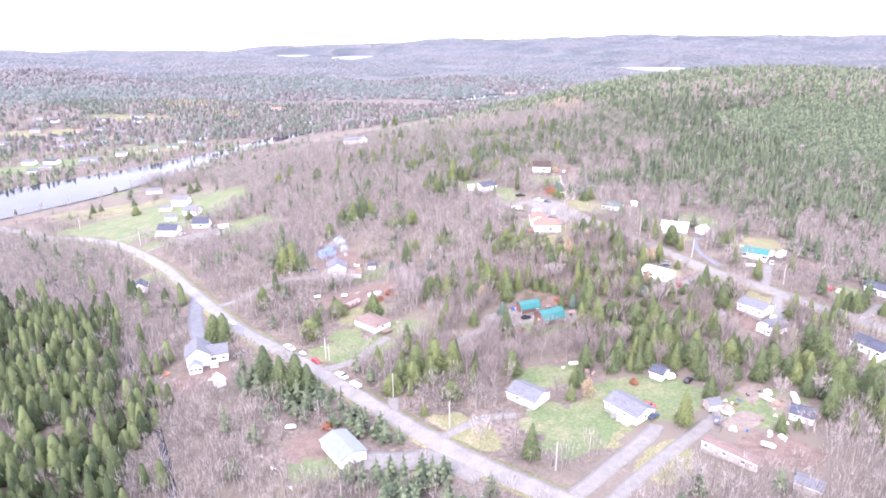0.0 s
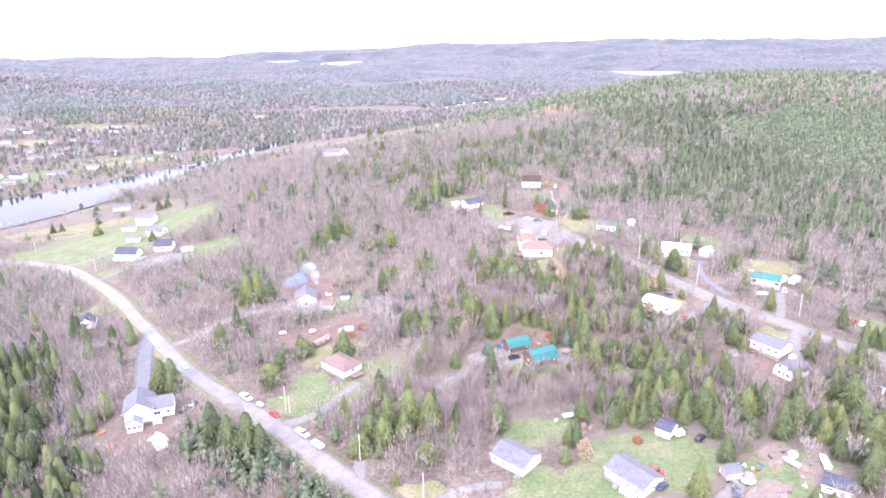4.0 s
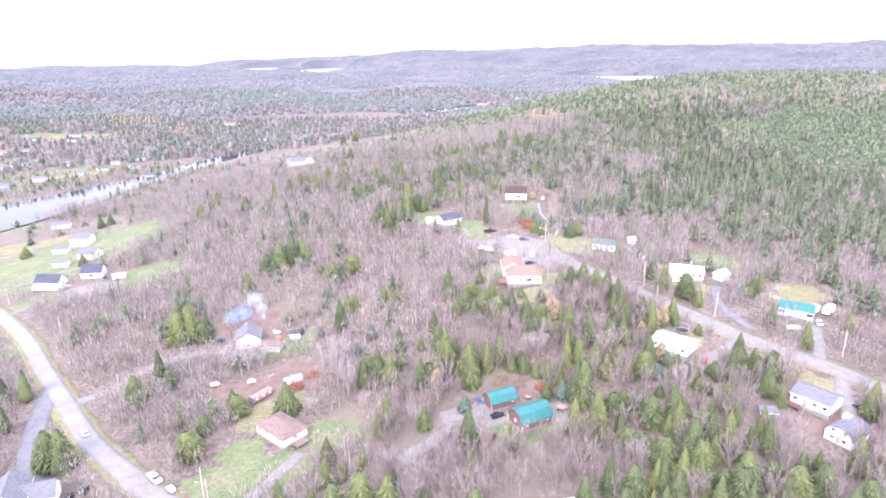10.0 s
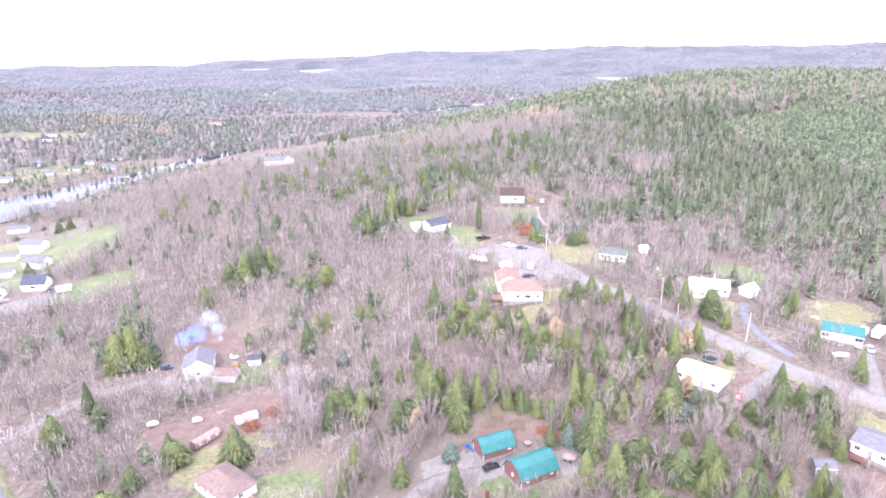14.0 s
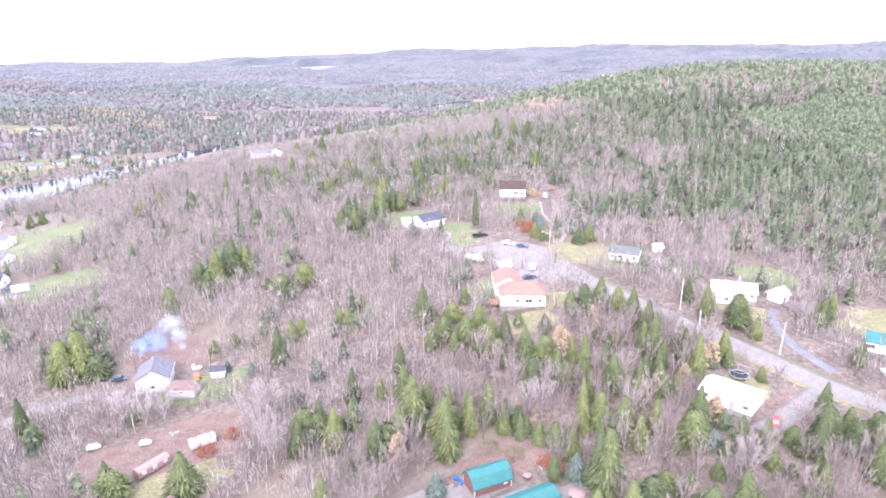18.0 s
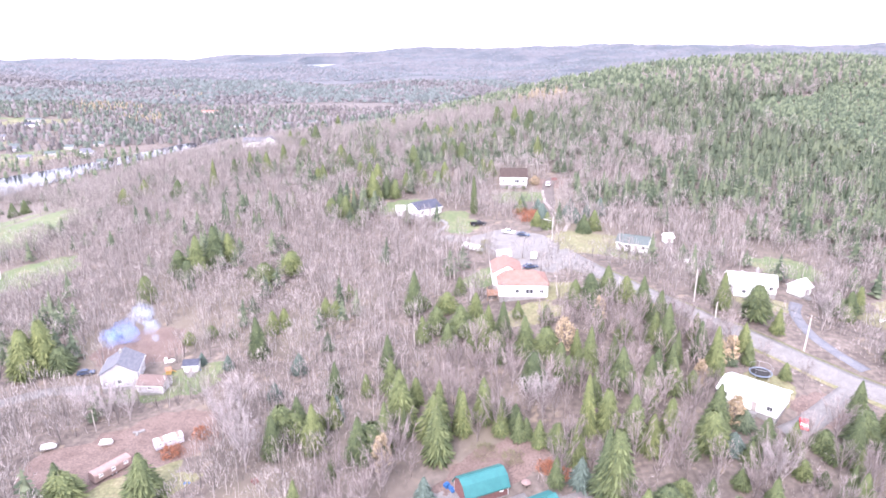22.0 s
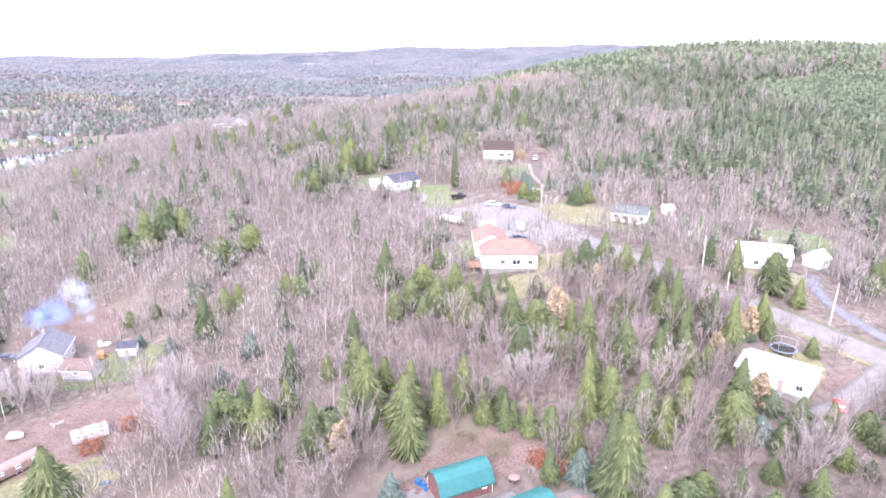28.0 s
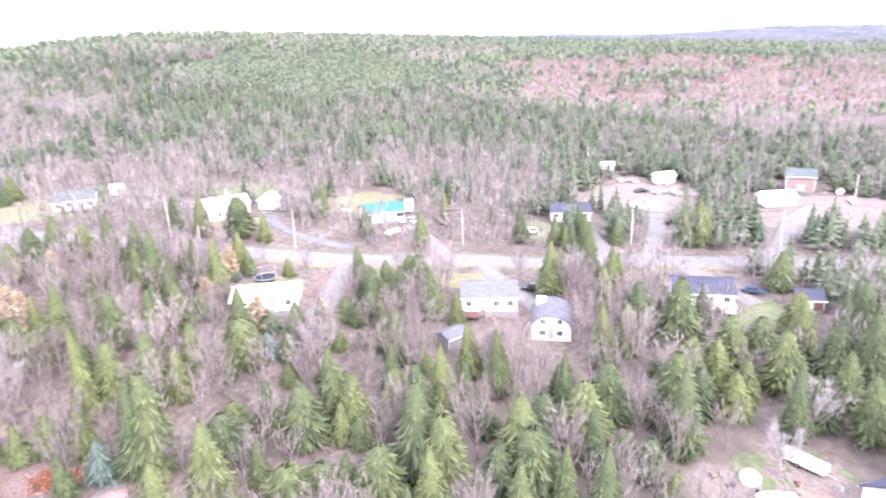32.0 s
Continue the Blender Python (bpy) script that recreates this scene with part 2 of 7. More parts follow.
M = {
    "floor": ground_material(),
    "grass": mat("lawn_grass", (0.105, 0.142, 0.068), (0.178, 0.176, 0.108), 0.12, bump=0.3, fine=0.25, third=(0.125, 0.152, 0.078)),
    "straw": mat("dry_grass", (0.18, 0.165, 0.10), (0.23, 0.205, 0.135), 0.15, bump=0.3, fine=0.3, third=(0.165, 0.165, 0.09)),
    "gravel": mat("gravel", (0.16, 0.152, 0.147), (0.212, 0.202, 0.194), 0.5, bump=0.4, fine=0.25),
    "earth": mat("dark_trodden_earth", (0.10, 0.086, 0.08), (0.15, 0.127, 0.117), 0.4, bump=0.4, fine=0.25),
    "dirt": mat("red_brown_dirt", (0.125, 0.09, 0.078), (0.18, 0.133, 0.117), 0.3, bump=0.4, fine=0.3),
    "tan": mat("pale_tan_earth", (0.165, 0.138, 0.122), (0.22, 0.188, 0.17), 0.3, bump=0.4, fine=0.3, third=(0.19, 0.155, 0.138)),
    "asphalt_old": mat("worn_asphalt", (0.18, 0.17, 0.165), (0.24, 0.226, 0.22), 0.25, 0.8, 0.2, 0.15),
    "asphalt": mat("pale_asphalt", (0.17, 0.167, 0.175), (0.225, 0.221, 0.23), 0.2, 0.52, 0.1, 0.12),
    "tar": mat("dark_asphalt", (0.125, 0.128, 0.146), (0.175, 0.178, 0.195), 0.3, 0.75, 0.2, 0.15),
    "water": mat("river_water", (0.03, 0.036, 0.05), (0.05, 0.053, 0.068), 0.05, 0.06, 0.03, 0.1, spec=0.055),
    "bark": mat("grey_bark", (0.16, 0.13, 0.115), (0.30, 0.26, 0.24), 2.0, 0.9, 0.4, 0.3, vary=0.3),
    "birch": mat("pale_bark", (0.22, 0.195, 0.19), (0.33, 0.295, 0.285), 2.0, 0.8, 0.3, 0.3, vary=0.15),
    "twig": mat("bare_twigs", (0.2, 0.17, 0.162), (0.315, 0.272, 0.262), 0.15, 0.9, 0, 0, vary=0.25, island=0.3),
    "twig_far": mat("bare_wood_crowns", (0.179, 0.16, 0.151), (0.302, 0.273, 0.26), 0.02, 0.9, 0, 0, island=0.4),
    "twig_pale": mat("pale_bare_twigs", (0.3, 0.268, 0.265), (0.42, 0.38, 0.375), 0.15, 0.9, 0, 0, vary=0.15, island=0.25),
    "weathered": mat("weathered_pale_boards", (0.36, 0.35, 0.375), (0.5, 0.485, 0.505), 0.5, 0.75, 0.1, 0.12),
    "needle": mat("spruce_needles", (0.067, 0.089, 0.044), (0.118, 0.139, 0.066), 0.5, 0.8, 0.0, 0.2, vary=0.2, island=0.22, tones=((0.84, 0.92, 0.96), (1.09, 1.05, 0.87))),
    "needle_far": mat("conifer_crowns", (0.063, 0.088, 0.054), (0.126, 0.15, 0.092), 0.16, 0.8, 0, 0, stretch=(1, 1, 0.15), island=0.18),
    "needle_stand": mat("spruce_stand_needles", (0.05, 0.072, 0.034), (0.108, 0.132, 0.058), 0.06, 0.8, 0, 0, island=0.28),
    "needle_blue": mat("blue_spruce_needles", (0.062, 0.092, 0.076), (0.11, 0.146, 0.124), 0.6, 0.75, 0.0, 0.3, island=0.3),
    # air haze is mixed into these six colours, bluer ring by ring
    "needle_mid_haze": mat("farther_conifers", (0.068, 0.088, 0.07), (0.11, 0.131, 0.106), 0.004, 0.85, 0, 0, island=0.15),
    "twig_mid_haze": mat("farther_bare_woods", (0.125, 0.114, 0.114), (0.17, 0.156, 0.156), 0.004, 0.9, 0, 0, island=0.16),
    "needle_off_haze": mat("conifers_beyond_the_river", (0.08, 0.098, 0.094), (0.11, 0.129, 0.124), 0.003, 0.85, 0, 0, island=0.12),
    "twig_off_haze": mat("bare_woods_beyond_the_river", (0.122, 0.116, 0.121), (0.158, 0.15, 0.154), 0.003, 0.9, 0, 0, island=0.12),
    "needle_dist_haze": mat("distant_conifers", (0.096, 0.11, 0.12), (0.116, 0.13, 0.142), 0.002, 0.85, 0, 0, island=0.08),
    "twig_dist_haze": mat("distant_bare_woods", (0.122, 0.121, 0.132), (0.148, 0.145, 0.155), 0.002, 0.9, 0, 0, island=0.08),
    "larch_far": mat("larches_far_off", (0.185, 0.152, 0.1), (0.245, 0.205, 0.14), 0.02, 0.85, 0, 0, island=0.2),
    "young": mat("young_spruce", (0.07, 0.098, 0.062), (0.112, 0.136, 0.082), 0.012, 0.8, 0, 0, island=0.3),
    "russet": mat("russet_leaves", (0.24, 0.10, 0.06), (0.34, 0.16, 0.10), 0.5, 0.85, 0, 0.3, island=0.3),
    "roof_sky": mat("pale_blue_sheet_metal", (0.15, 0.172, 0.205), (0.205, 0.23, 0.268), 0.6, 0.5, 0.15, 0.08, stretch=(1, 6, 1)),
    "larch": mat("golden_larch", (0.32, 0.25, 0.16), (0.42, 0.34, 0.235), 0.5, 0.8, 0, 0.3, vary=0.2, island=0.3),
    "brush": mat("red_brush", (0.185, 0.122, 0.11), (0.262, 0.18, 0.165), 0.02, 0.9, 0, 0, island=0.4),
    "white": mat("white_siding", (0.74, 0.74, 0.73), (0.84, 0.84, 0.83), 0.4, 0.6, 0.05, 0.04),
    "cream": mat("cream_siding", (0.30, 0.27, 0.255), (0.40, 0.365, 0.345), 0.4, 0.6, 0.05, 0.05),
    "bluegrey": mat("blue_grey_siding", (0.17, 0.21, 0.28), (0.22, 0.265, 0.33), 0.4, 0.6, 0.05, 0.05),
    "concrete": mat("concrete", (0.2, 0.195, 0.19), (0.27, 0.262, 0.255), 0.8, 0.85, 0.2, 0.12),
    "roof_grey": mat("grey_shingles", (0.115, 0.118, 0.14), (0.165, 0.168, 0.19), 0.7, 0.85, 0.3, 0.2, stretch=(1, 1, 4)),
    "roof_dark": mat("charcoal_shingles", (0.045, 0.05, 0.075), (0.085, 0.09, 0.12), 0.7, 0.85, 0.3, 0.2, stretch=(1, 1, 4)),
    "roof_umber": mat("dark_brown_shingles", (0.05, 0.036, 0.032), (0.078, 0.058, 0.052), 1.2, 0.9, 0.3, 0.3),
    "roof_brown": mat("brown_shingles", (0.145, 0.104, 0.096), (0.198, 0.148, 0.137), 0.7, 0.85, 0.3, 0.2, stretch=(1, 1, 4)),
    "roof_red": mat("faded_red_shingles", (0.205, 0.12, 0.098), (0.265, 0.162, 0.135), 0.7, 0.85, 0.3, 0.2, stretch=(1, 1, 4)),
    "roof_teal": mat("teal_sheet_metal", (0.026, 0.13, 0.13), (0.035, 0.16, 0.158), 0.5, 0.4, 0.1, 0.06),
    "roof_white": mat("white_sheet_metal", (0.72, 0.72, 0.72), (0.82, 0.82, 0.82), 0.5, 0.45, 0.1, 0.04),
    "roof_pale": mat("pale_green_grey_roof", (0.078, 0.098, 0.096), (0.115, 0.138, 0.134), 0.7, 0.7, 0.2, 0.1),
    "brick": mat("dull_red_boards", (0.15, 0.075, 0.07), (0.2, 0.105, 0.098), 1.5, 0.85, 0.2, 0.2),
    "wood": mat("weathered_wood", (0.2, 0.15, 0.12), (0.28, 0.215, 0.175), 1.5, 0.8, 0.3, 0.2, stretch=(6, 6, 1)),
    "orange_wood": mat("orange_stained_wood", (0.26, 0.14, 0.09), (0.33, 0.19, 0.13), 1.5, 0.7, 0.2, 0.15),
    "pole": mat("grey_pole_wood", (0.38, 0.35, 0.33), (0.5, 0.47, 0.44), 1.0, 0.85, 0.3, 0.2, stretch=(6, 6, 1)),
    "glass": mat("dark_window_glass", (0.03, 0.035, 0.045), (0.06, 0.065, 0.08), 0.3, 0.08, spec=0.6),
    "steel": mat("galvanised_steel", (0.45, 0.46, 0.47), (0.58, 0.58, 0.58), 1.0, 0.4, 0.05, 0.05, metal=0.8),
    "rubber": mat("black_rubber", (0.02, 0.02, 0.02), (0.04, 0.04, 0.04), 2.0, 0.8),
    "blue": mat("blue_tarp", (0.03, 0.11, 0.3), (0.05, 0.16, 0.38), 1.0, 0.5, 0.2, 0.1),
    "yellow": mat("yellow_plastic", (0.36, 0.23, 0.07), (0.42, 0.28, 0.1), 1.0, 0.5),
    "stone": mat("pale_stones", (0.24, 0.215, 0.2), (0.36, 0.325, 0.305), 1.0, 0.9, 0.3, 0.2, vary=0.2, island=0.25),
    "canvas": mat("faded_canvas", (0.24, 0.17, 0.155), (0.31, 0.225, 0.205), 1.0, 0.8, 0.1, 0.1),
}
for key, c in (("black", (0.02, 0.022, 0.028)), ("red", (0.42, 0.03, 0.035)), ("navy", (0.04, 0.06, 0.11)), ("silver", (0.5, 0.52, 0.54)), ("snow", (0.78, 0.78, 0.78))):
    M["car_" + key] = mat(key + "_car_paint", c, tuple(v * 1.12 for v in c), 1.0, 0.25, spec=0.6)


# ---- the lie of the land ----
SWELLS = [(-80, 280, 160, 15.2), (60, 300, 110, 16.3), (-20, 180, 70, -14.0), (95, 200, 60, -3.8), (60, 460, 110, 9.6), (347, 587, 240, 46.0),
          (600, 420, 260, 15.8), (180, 260, 120, -15.5), (-250, 350, 260, -29.9), (-70, 400, 45, 9.7), (44, 224, 28, 5.5), (90, 192, 26, 2.0), (44, 224, 28, 2.7), (70, 251, 12, -0.8), (-50, 168, 40, 4.9),
          (80, 80, 120, 2.4), (-120, 100, 130, 0.4), (300, 150, 200, 6.5), (100, 900, 350, -15.8), (-500, 700, 450, 7.4), (0, 0, 900, 4.1), (800, 200, 500, 8.4), (188, 536, 102, 14.5), (430, 401, 126, -10.8), (32, 179, 13, -1.1), (72, 197, 9, -0.7), (40, 231, 12, -0.7), (90, 235, 12, -0.8), (-36, 218, 12, -0.6)]
FAR_HILLS = [(-1500, 2300, 420, 22), (-2600, 2500, 500, 26), (-600, 2000, 300, 8), (-900, 1250, 230, 20), (-400, 1500, 200, 10), (200, 3300, 420, 40), (1100, 3250, 500, 62), (2100, 2900, 450, 66), (2900, 2000, 450, 50),
             (-500, 3500, 400, 24), (3300, 800, 600, 40), (1500, 1900, 300, 20)]
RIVER = [(-560, 150, 26), (-400, 230, 26), (-310, 300, 26), (-256, 385, 27), (-238, 416, 24), (-219, 453, 17), (-203, 495, 9), (-192, 525, 4), (-184, 545, 2.2), (-168, 590, 1.6), (-150, 640, 1.5), (-110, 720, 1.6), (-70, 800, 2), (-20, 905, 4), (55, 1015, 14), (105, 1070, 14), (150, 1110, 6)]


def smooth(points, step):
    """A curve through the points, sampled about every step metres."""
    p = np.array([points[0]] + list(points) + [points[-1]], float)
    out = []
    for i in range(1, len(p) - 2):
        n = max(2, int(np.linalg.norm(p[i + 1][:2] - p[i][:2]) / step))
        for u in np.arange(n) / n:
            a, b, c, d = p[i - 1:i + 3]
            out.append(0.5 * (2 * b + (c - a) * u + (2 * a - 5 * b + 4 * c - d) * u ** 2 + (3 * b - a - 3 * c + d) * u ** 3))
    return np.array(out + [p[-2]])


LAKES = [(545, 1790, 128, 95), (-345, 2700, 100, 200), (-640, 2870, 125, 190), (-1150, 3400, 70, 160)]   # middle and radii
LAKE_LEVEL = 8.0

RIVER_LINE = smooth([(x * K, y * K, w * K) for x, y, w in RIVER], 25)


def off_line(x, y, line):
    """How far points lie outside a line that has its half width as the third number."""
    best = np.full(x.shape, 1e9)
    for px, py, w in line:
        best = np.minimum(best, np.hypot(x - px, y - py) - w)
    return best


def height(x, y):
    x, y = np.atleast_1d(np.asarray(x, float)), np.atleast_1d(np.asarray(y, float))
    u, v = x / K, y / K
    z = np.full(x.shape, 12.0)
    for cx, cy, s, a in SWELLS + FAR_HILLS:
        z = z + a * np.exp(-((u - cx) ** 2 + (v - cy) ** 2) / (2 * s * s))
    z = z * K
    far = np.clip((np.hypot(x - 50, y - 200) - 700) / 900, 0, 1)
    z = z + far * (9 * np.sin(x / 190 + 1.3) * np.sin(y / 230) + 6 * np.sin(x / 97 + y / 140) + 3 * np.sin(x / 45 - y / 61))
    z = z + 0.25 * np.sin(x / 11 + 1.0) * np.sin(y / 13)
    z = np.maximum(z, WATER + 1.0 + 0.5 * np.sin(x / 40) + 0.4 * np.sin(y / 33))
    for cx, cy, rx, ry in LAKES:
        q = ((u - cx) / rx) ** 2 + ((v - cy) / ry) ** 2
        k = np.clip((2.0 - q) / 0.8, 0, 1)
        z = z * (1 - k) + (LAKE_LEVEL - 3) * k
    near = (np.abs(x) < 1100) & (y > 100) & (y < 2600)
    if near.any():
        d = off_line(x[near], y[near], RIVER_LINE)
        bank = np.clip((d + 4) / 34, 0, 1)
        bank = bank * bank * (3 - 2 * bank)
        z[near] = (WATER - 2.0) + (z[near] - WATER + 2.0) * bank
    return z


def gz(x, y):
    return float(height(x, y)[0])


# ---- mesh helpers ----
class Build:
    """Collects corners and faces of one mesh."""

    def __init__(self):
        self.v, self.f = [], []

    def add(self, verts, faces):
        k = len(self.v)
        self.v += [tuple(p) for p in verts]
        self.f += [tuple(i + k for i in f) for f in faces]
        return self

    def box(self, x0, y0, z0, x1, y1, z1, m=None):
        v = [Vector(p) for p in ((x0, y0, z0), (x1, y0, z0), (x1, y1, z0), (x0, y1, z0), (x0, y0, z1), (x1, y0, z1), (x1, y1, z1), (x0, y1, z1))]
        v = [m @ p for p in v] if m else v
        return self.add(v, [(3, 2, 1, 0), (4, 5, 6, 7), (0, 1, 5, 4), (1, 2, 6, 5), (2, 3, 7, 6), (3, 0, 4, 7)])

    def prism(self, outline, axis, a, b):
        """An outline of (p, q) pushed along an axis from a to b: axis x takes (y, z), y takes (x, z), z takes (x, y)."""
        put = {"x": lambda p, q, s: (s, p, q), "y": lambda p, q, s: (p, s, q), "z": lambda p, q, s: (p, q, s)}[axis]
        n = len(outline)
        v = [put(p, q, a) for p, q in outline] + [put(p, q, b) for p, q in outline]
        return self.add(v, [tuple(range(n))[::-1], tuple(range(n, 2 * n))] + [(i, (i + 1) % n, n + (i + 1) % n, n + i) for i in range(n)])

    def tube(self, p, q, r0, r1, n=5):
        p, q = Vector(p), Vector(q)
        turn = (q - p).to_track_quat("Z", "Y")
        ring = [Vector((math.cos(2 * math.pi * i / n), math.sin(2 * math.pi * i / n), 0)) for i in range(n)]
        v = [p + turn @ (c * r0) for c in ring] + [q + turn @ (c * r1) for c in ring]
        return self.add(v, [(i, (i + 1) % n, n + (i + 1) % n, n + i) for i in range(n)] + [tuple(range(n))[::-1], tuple(range(n, 2 * n))])

    def mesh(self, name, material):
        me = bpy.data.meshes.new(name)
        me.from_pydata(self.v, [], self.f)
        bm = bmesh.new()
        bm.from_mesh(me)
        bmesh.ops.recalc_face_normals(bm, faces=bm.faces)
        bm.to_mesh(me)
        bm.free()
        me.materials.append(material)
        return me


def part(name, build, material, parent, label="", bevel=0.0):
    ob = new(name, build.mesh(name, material))
    ob.parent = parent
    if label:
        tagged(ob, label)
    if bevel:
        b = ob.modifiers.new("bevel", "BEVEL")
        b.width, b.segments = bevel, 2
    return ob


def thing(name, m, label, category, group="", kind=""):
    ob = new(name)
    ob.empty_display_size = 0.3
    ob.matrix_basis = m
    return tagged(ob, label, category, group, kind)


def array_mesh(name, verts, tris, material):
    """A mesh of triangles straight from arrays."""
    me = bpy.data.meshes.new(name)
    verts, tris = np.asarray(verts, np.float32).reshape(-1, 3), np.asarray(tris, np.int32).reshape(-1, 3)
    me.vertices.add(len(verts))
    me.vertices.foreach_set("co", verts.ravel())
    me.loops.add(tris.size)
    me.loops.foreach_set("vertex_index", tris.ravel())
    me.polygons.add(len(tris))
    me.polygons.foreach_set("loop_start", np.arange(len(tris), dtype=np.int32) * 3)
    me.polygons.foreach_set("loop_total", np.full(len(tris), 3, np.int32))
    me.update(calc_edges=True)
    me.materials.append(material)
    return me


def sheet(name, xs, ys, zs, material, shade=True):
    """A grid of quads from arrays of one shape."""
    r, c = xs.shape
    i = np.arange(r * c).reshape(r, c)
    a, b, d, e = i[:-1, :-1].ravel(), i[:-1, 1:].ravel(), i[1:, 1:].ravel(), i[1:, :-1].ravel()
    tris = np.concatenate([np.stack([a, b, d], 1), np.stack([a, d, e], 1)])
    me = array_mesh(name, np.stack([xs.ravel(), ys.ravel(), zs.ravel()], 1), tris, material)
    if shade:
        me.polygons.foreach_set("use_smooth", np.ones(len(tris), bool))
    return me


# ---- ground, river, roads ----
def steps(lo, hi, near0, near1, fine):
    """Grid lines: even between near0 and near1, then wider and wider, up to 50 m."""
    mid = list(np.arange(near0, near1, fine))
    up, s = [near1], fine
    while up[-1] < hi:
        s = min(50.0, s * 1.09)
        up.append(up[-1] + s)
    down, s = [near0], fine
    while down[-1] > lo:
        s = min(50.0, s * 1.09)
        down.append(down[-1] - s)
    return np.array(down[:0:-1] + mid + up)


gx, gy = steps(-4600, 4600, -340, 340, 4.0), steps(-2500, 4900, 60, 560, 4.0)
XX, YY = np.meshgrid(gx, gy)
ZZ = height(XX.ravel(), YY.ravel()).reshape(XX.shape)
tagged(new("ground", sheet("ground", XX, YY, ZZ, M["floor"])), "rolling ground of brown leaf litter, moss and dead grass, tinted with haze far off", "ground", kind="structure")


def ribbon(name, points, material, lift, label, category, edge=0.0, step=3.0):
    """A band that follows the land: points of x, y and half width in plan units and metres."""
    c = smooth([(x * K, y * K, w) for x, y, w in points], step)
    d = np.gradient(c[:, :2], axis=0)
    d /= np.linalg.norm(d, axis=1)[:, None]
    side = np.stack([d[:, 1], -d[:, 0]], 1)
    rag = np.array([edge * noise.noise(Vector((i * 0.37, 3.1, len(points)))) for i in range(len(c))])
    rag2 = np.array([edge * noise.noise(Vector((i * 0.41, 9.7, len(points)))) for i in range(len(c))])
    us = np.array([-1, -0.98, -0.5, 0, 0.5, 0.98, 1])
    w = c[:, 2:3] + np.where(us < 0, rag[:, None], rag2[:, None])
    xs, ys = c[:, 0:1] + side[:, 0:1] * us * w, c[:, 1:2] + side[:, 1:2] * us * w
    zs = height(xs.ravel(), ys.ravel()).reshape(xs.shape) + lift + 0.06 * (1 - us ** 2)
    zs[:, 0] -= lift + 0.3
    zs[:, -1] -= lift + 0.3
    return tagged(new(name, sheet(name, xs, ys, zs, material)), label, category, kind="structure")


def patch(name, x, y, rx, ry, turn, material, lift, label, category, rough=0.34):
    """An irregular sheet that lies on the land; centre in plan units, radii in metres."""
    n, rings = 56, max(4, int(max(rx, ry) / 2.5))
    a = np.linspace(0, 2 * np.pi, n + 1)
    rad = np.array([1 + rough * noise.fractal(Vector((math.cos(t) * 1.6 + x, math.sin(t) * 1.6 + y, 0.5)), 0.8, 2.0, 5) for t in a])
    rad[-1] = rad[0]
    r = np.linspace(0.02, 1, rings)[:, None]
    lx, ly = rx * rad * np.cos(a) * r, ry * rad * np.sin(a) * r
    c, s = math.cos(radians(turn)), math.sin(radians(turn))
    xs, ys = x * K + c * lx - s * ly, y * K + s * lx + c * ly
    zs = height(xs.ravel(), ys.ravel()).reshape(xs.shape) + lift
    zs[-1] -= lift + 0.25
    return tagged(new(name, sheet(name, xs, ys, zs, material)), label, category, kind="structure")


rl = RIVER_LINE
d = np.gradient(rl[:, :2], axis=0)
d /= np.linalg.norm(d, axis=1)[:, None]
us = np.linspace(-1, 1, 5)
wx = rl[:, 0:1] + d[:, 1:2] * us * (rl[:, 2:3] + 12)
wy = rl[:, 1:2] - d[:, 0:1] * us * (rl[:, 2:3] + 12)
tagged(new("river", sheet("river", wx, wy, np.full(wx.shape, WATER), M["water"])), "smooth river water that mirrors the white sky", "river", kind="structure")
M["lake"] = mat("lake_water", (0.16, 0.17, 0.19), (0.18, 0.19, 0.21), 0.05, 0.3, spec=1.0)
for x, y, rx, ry in LAKES:
    t = np.linspace(0, 2 * np.pi, 41)
    r = np.linspace(0.02, 1.12, 3)[:, None]
    xs, ys = x * K + rx * K * r * np.cos(t), y * K + ry * K * r * np.sin(t)
    tagged(new("lake", sheet("lake", xs, ys, np.full(xs.shape, LAKE_LEVEL), M["lake"])), "distant pale lake among wooded hills", "lake", kind="structure")

MAIN = [(-330, 330), (-260, 325), (-215, 310), (-175.6, 290), (-152, 276), (-129, 255), (-107.5, 232.8), (-93.5, 215.3), (-80, 199), (-63.6, 179.3), (-50, 167), (-38, 156.5), (-24, 143.5), (-11.5, 130.8), (-3.3, 122.3), (5.2, 114), (18.8, 102), (40, 82), (70, 55), (130, 10)]
SIDE = [(52.1, 239.4), (60.4, 228), (70.9, 216.2), (78.9, 209.3), (90, 196.3), (102.2, 183.5), (109.7, 173.5), (117.5, 163.9), (127.6, 146.9), (140, 120), (150, 95), (160, 40)]
ribbon("verge_1", [(x, y, 4.9) for x, y in MAIN], M["straw"], 0.07, "strip of dry roadside grass and gravel along the road", "verge", 1.2)
ribbon("road_1", [(x, y, 3.1) for x, y in MAIN[:11]], M["asphalt"], 0.16, "pale smooth asphalt road curving to the river", "road")
ribbon("road_2", [(x, y, 3.7) for x, y in MAIN[10:]], M["asphalt_old"], 0.14, "worn grey asphalt road with gravelly edges", "road", 0.3)
ribbon("verge_2", [(x, y, 4.6) for x, y in SIDE], M["straw"], 0.07, "dry grass and gravel beside the side road", "verge", 1.2)
ribbon("road_3", [(x, y, 3.6) for x, y in SIDE], M["gravel"], 0.14, "pale grey gravelled side road", "road", 0.4)
patch("road_4", 40.4, 254.5, 19, 13, -45, M["gravel"], 0.15, "grey gravel turning circle at the end of the road", "road", 0.15)
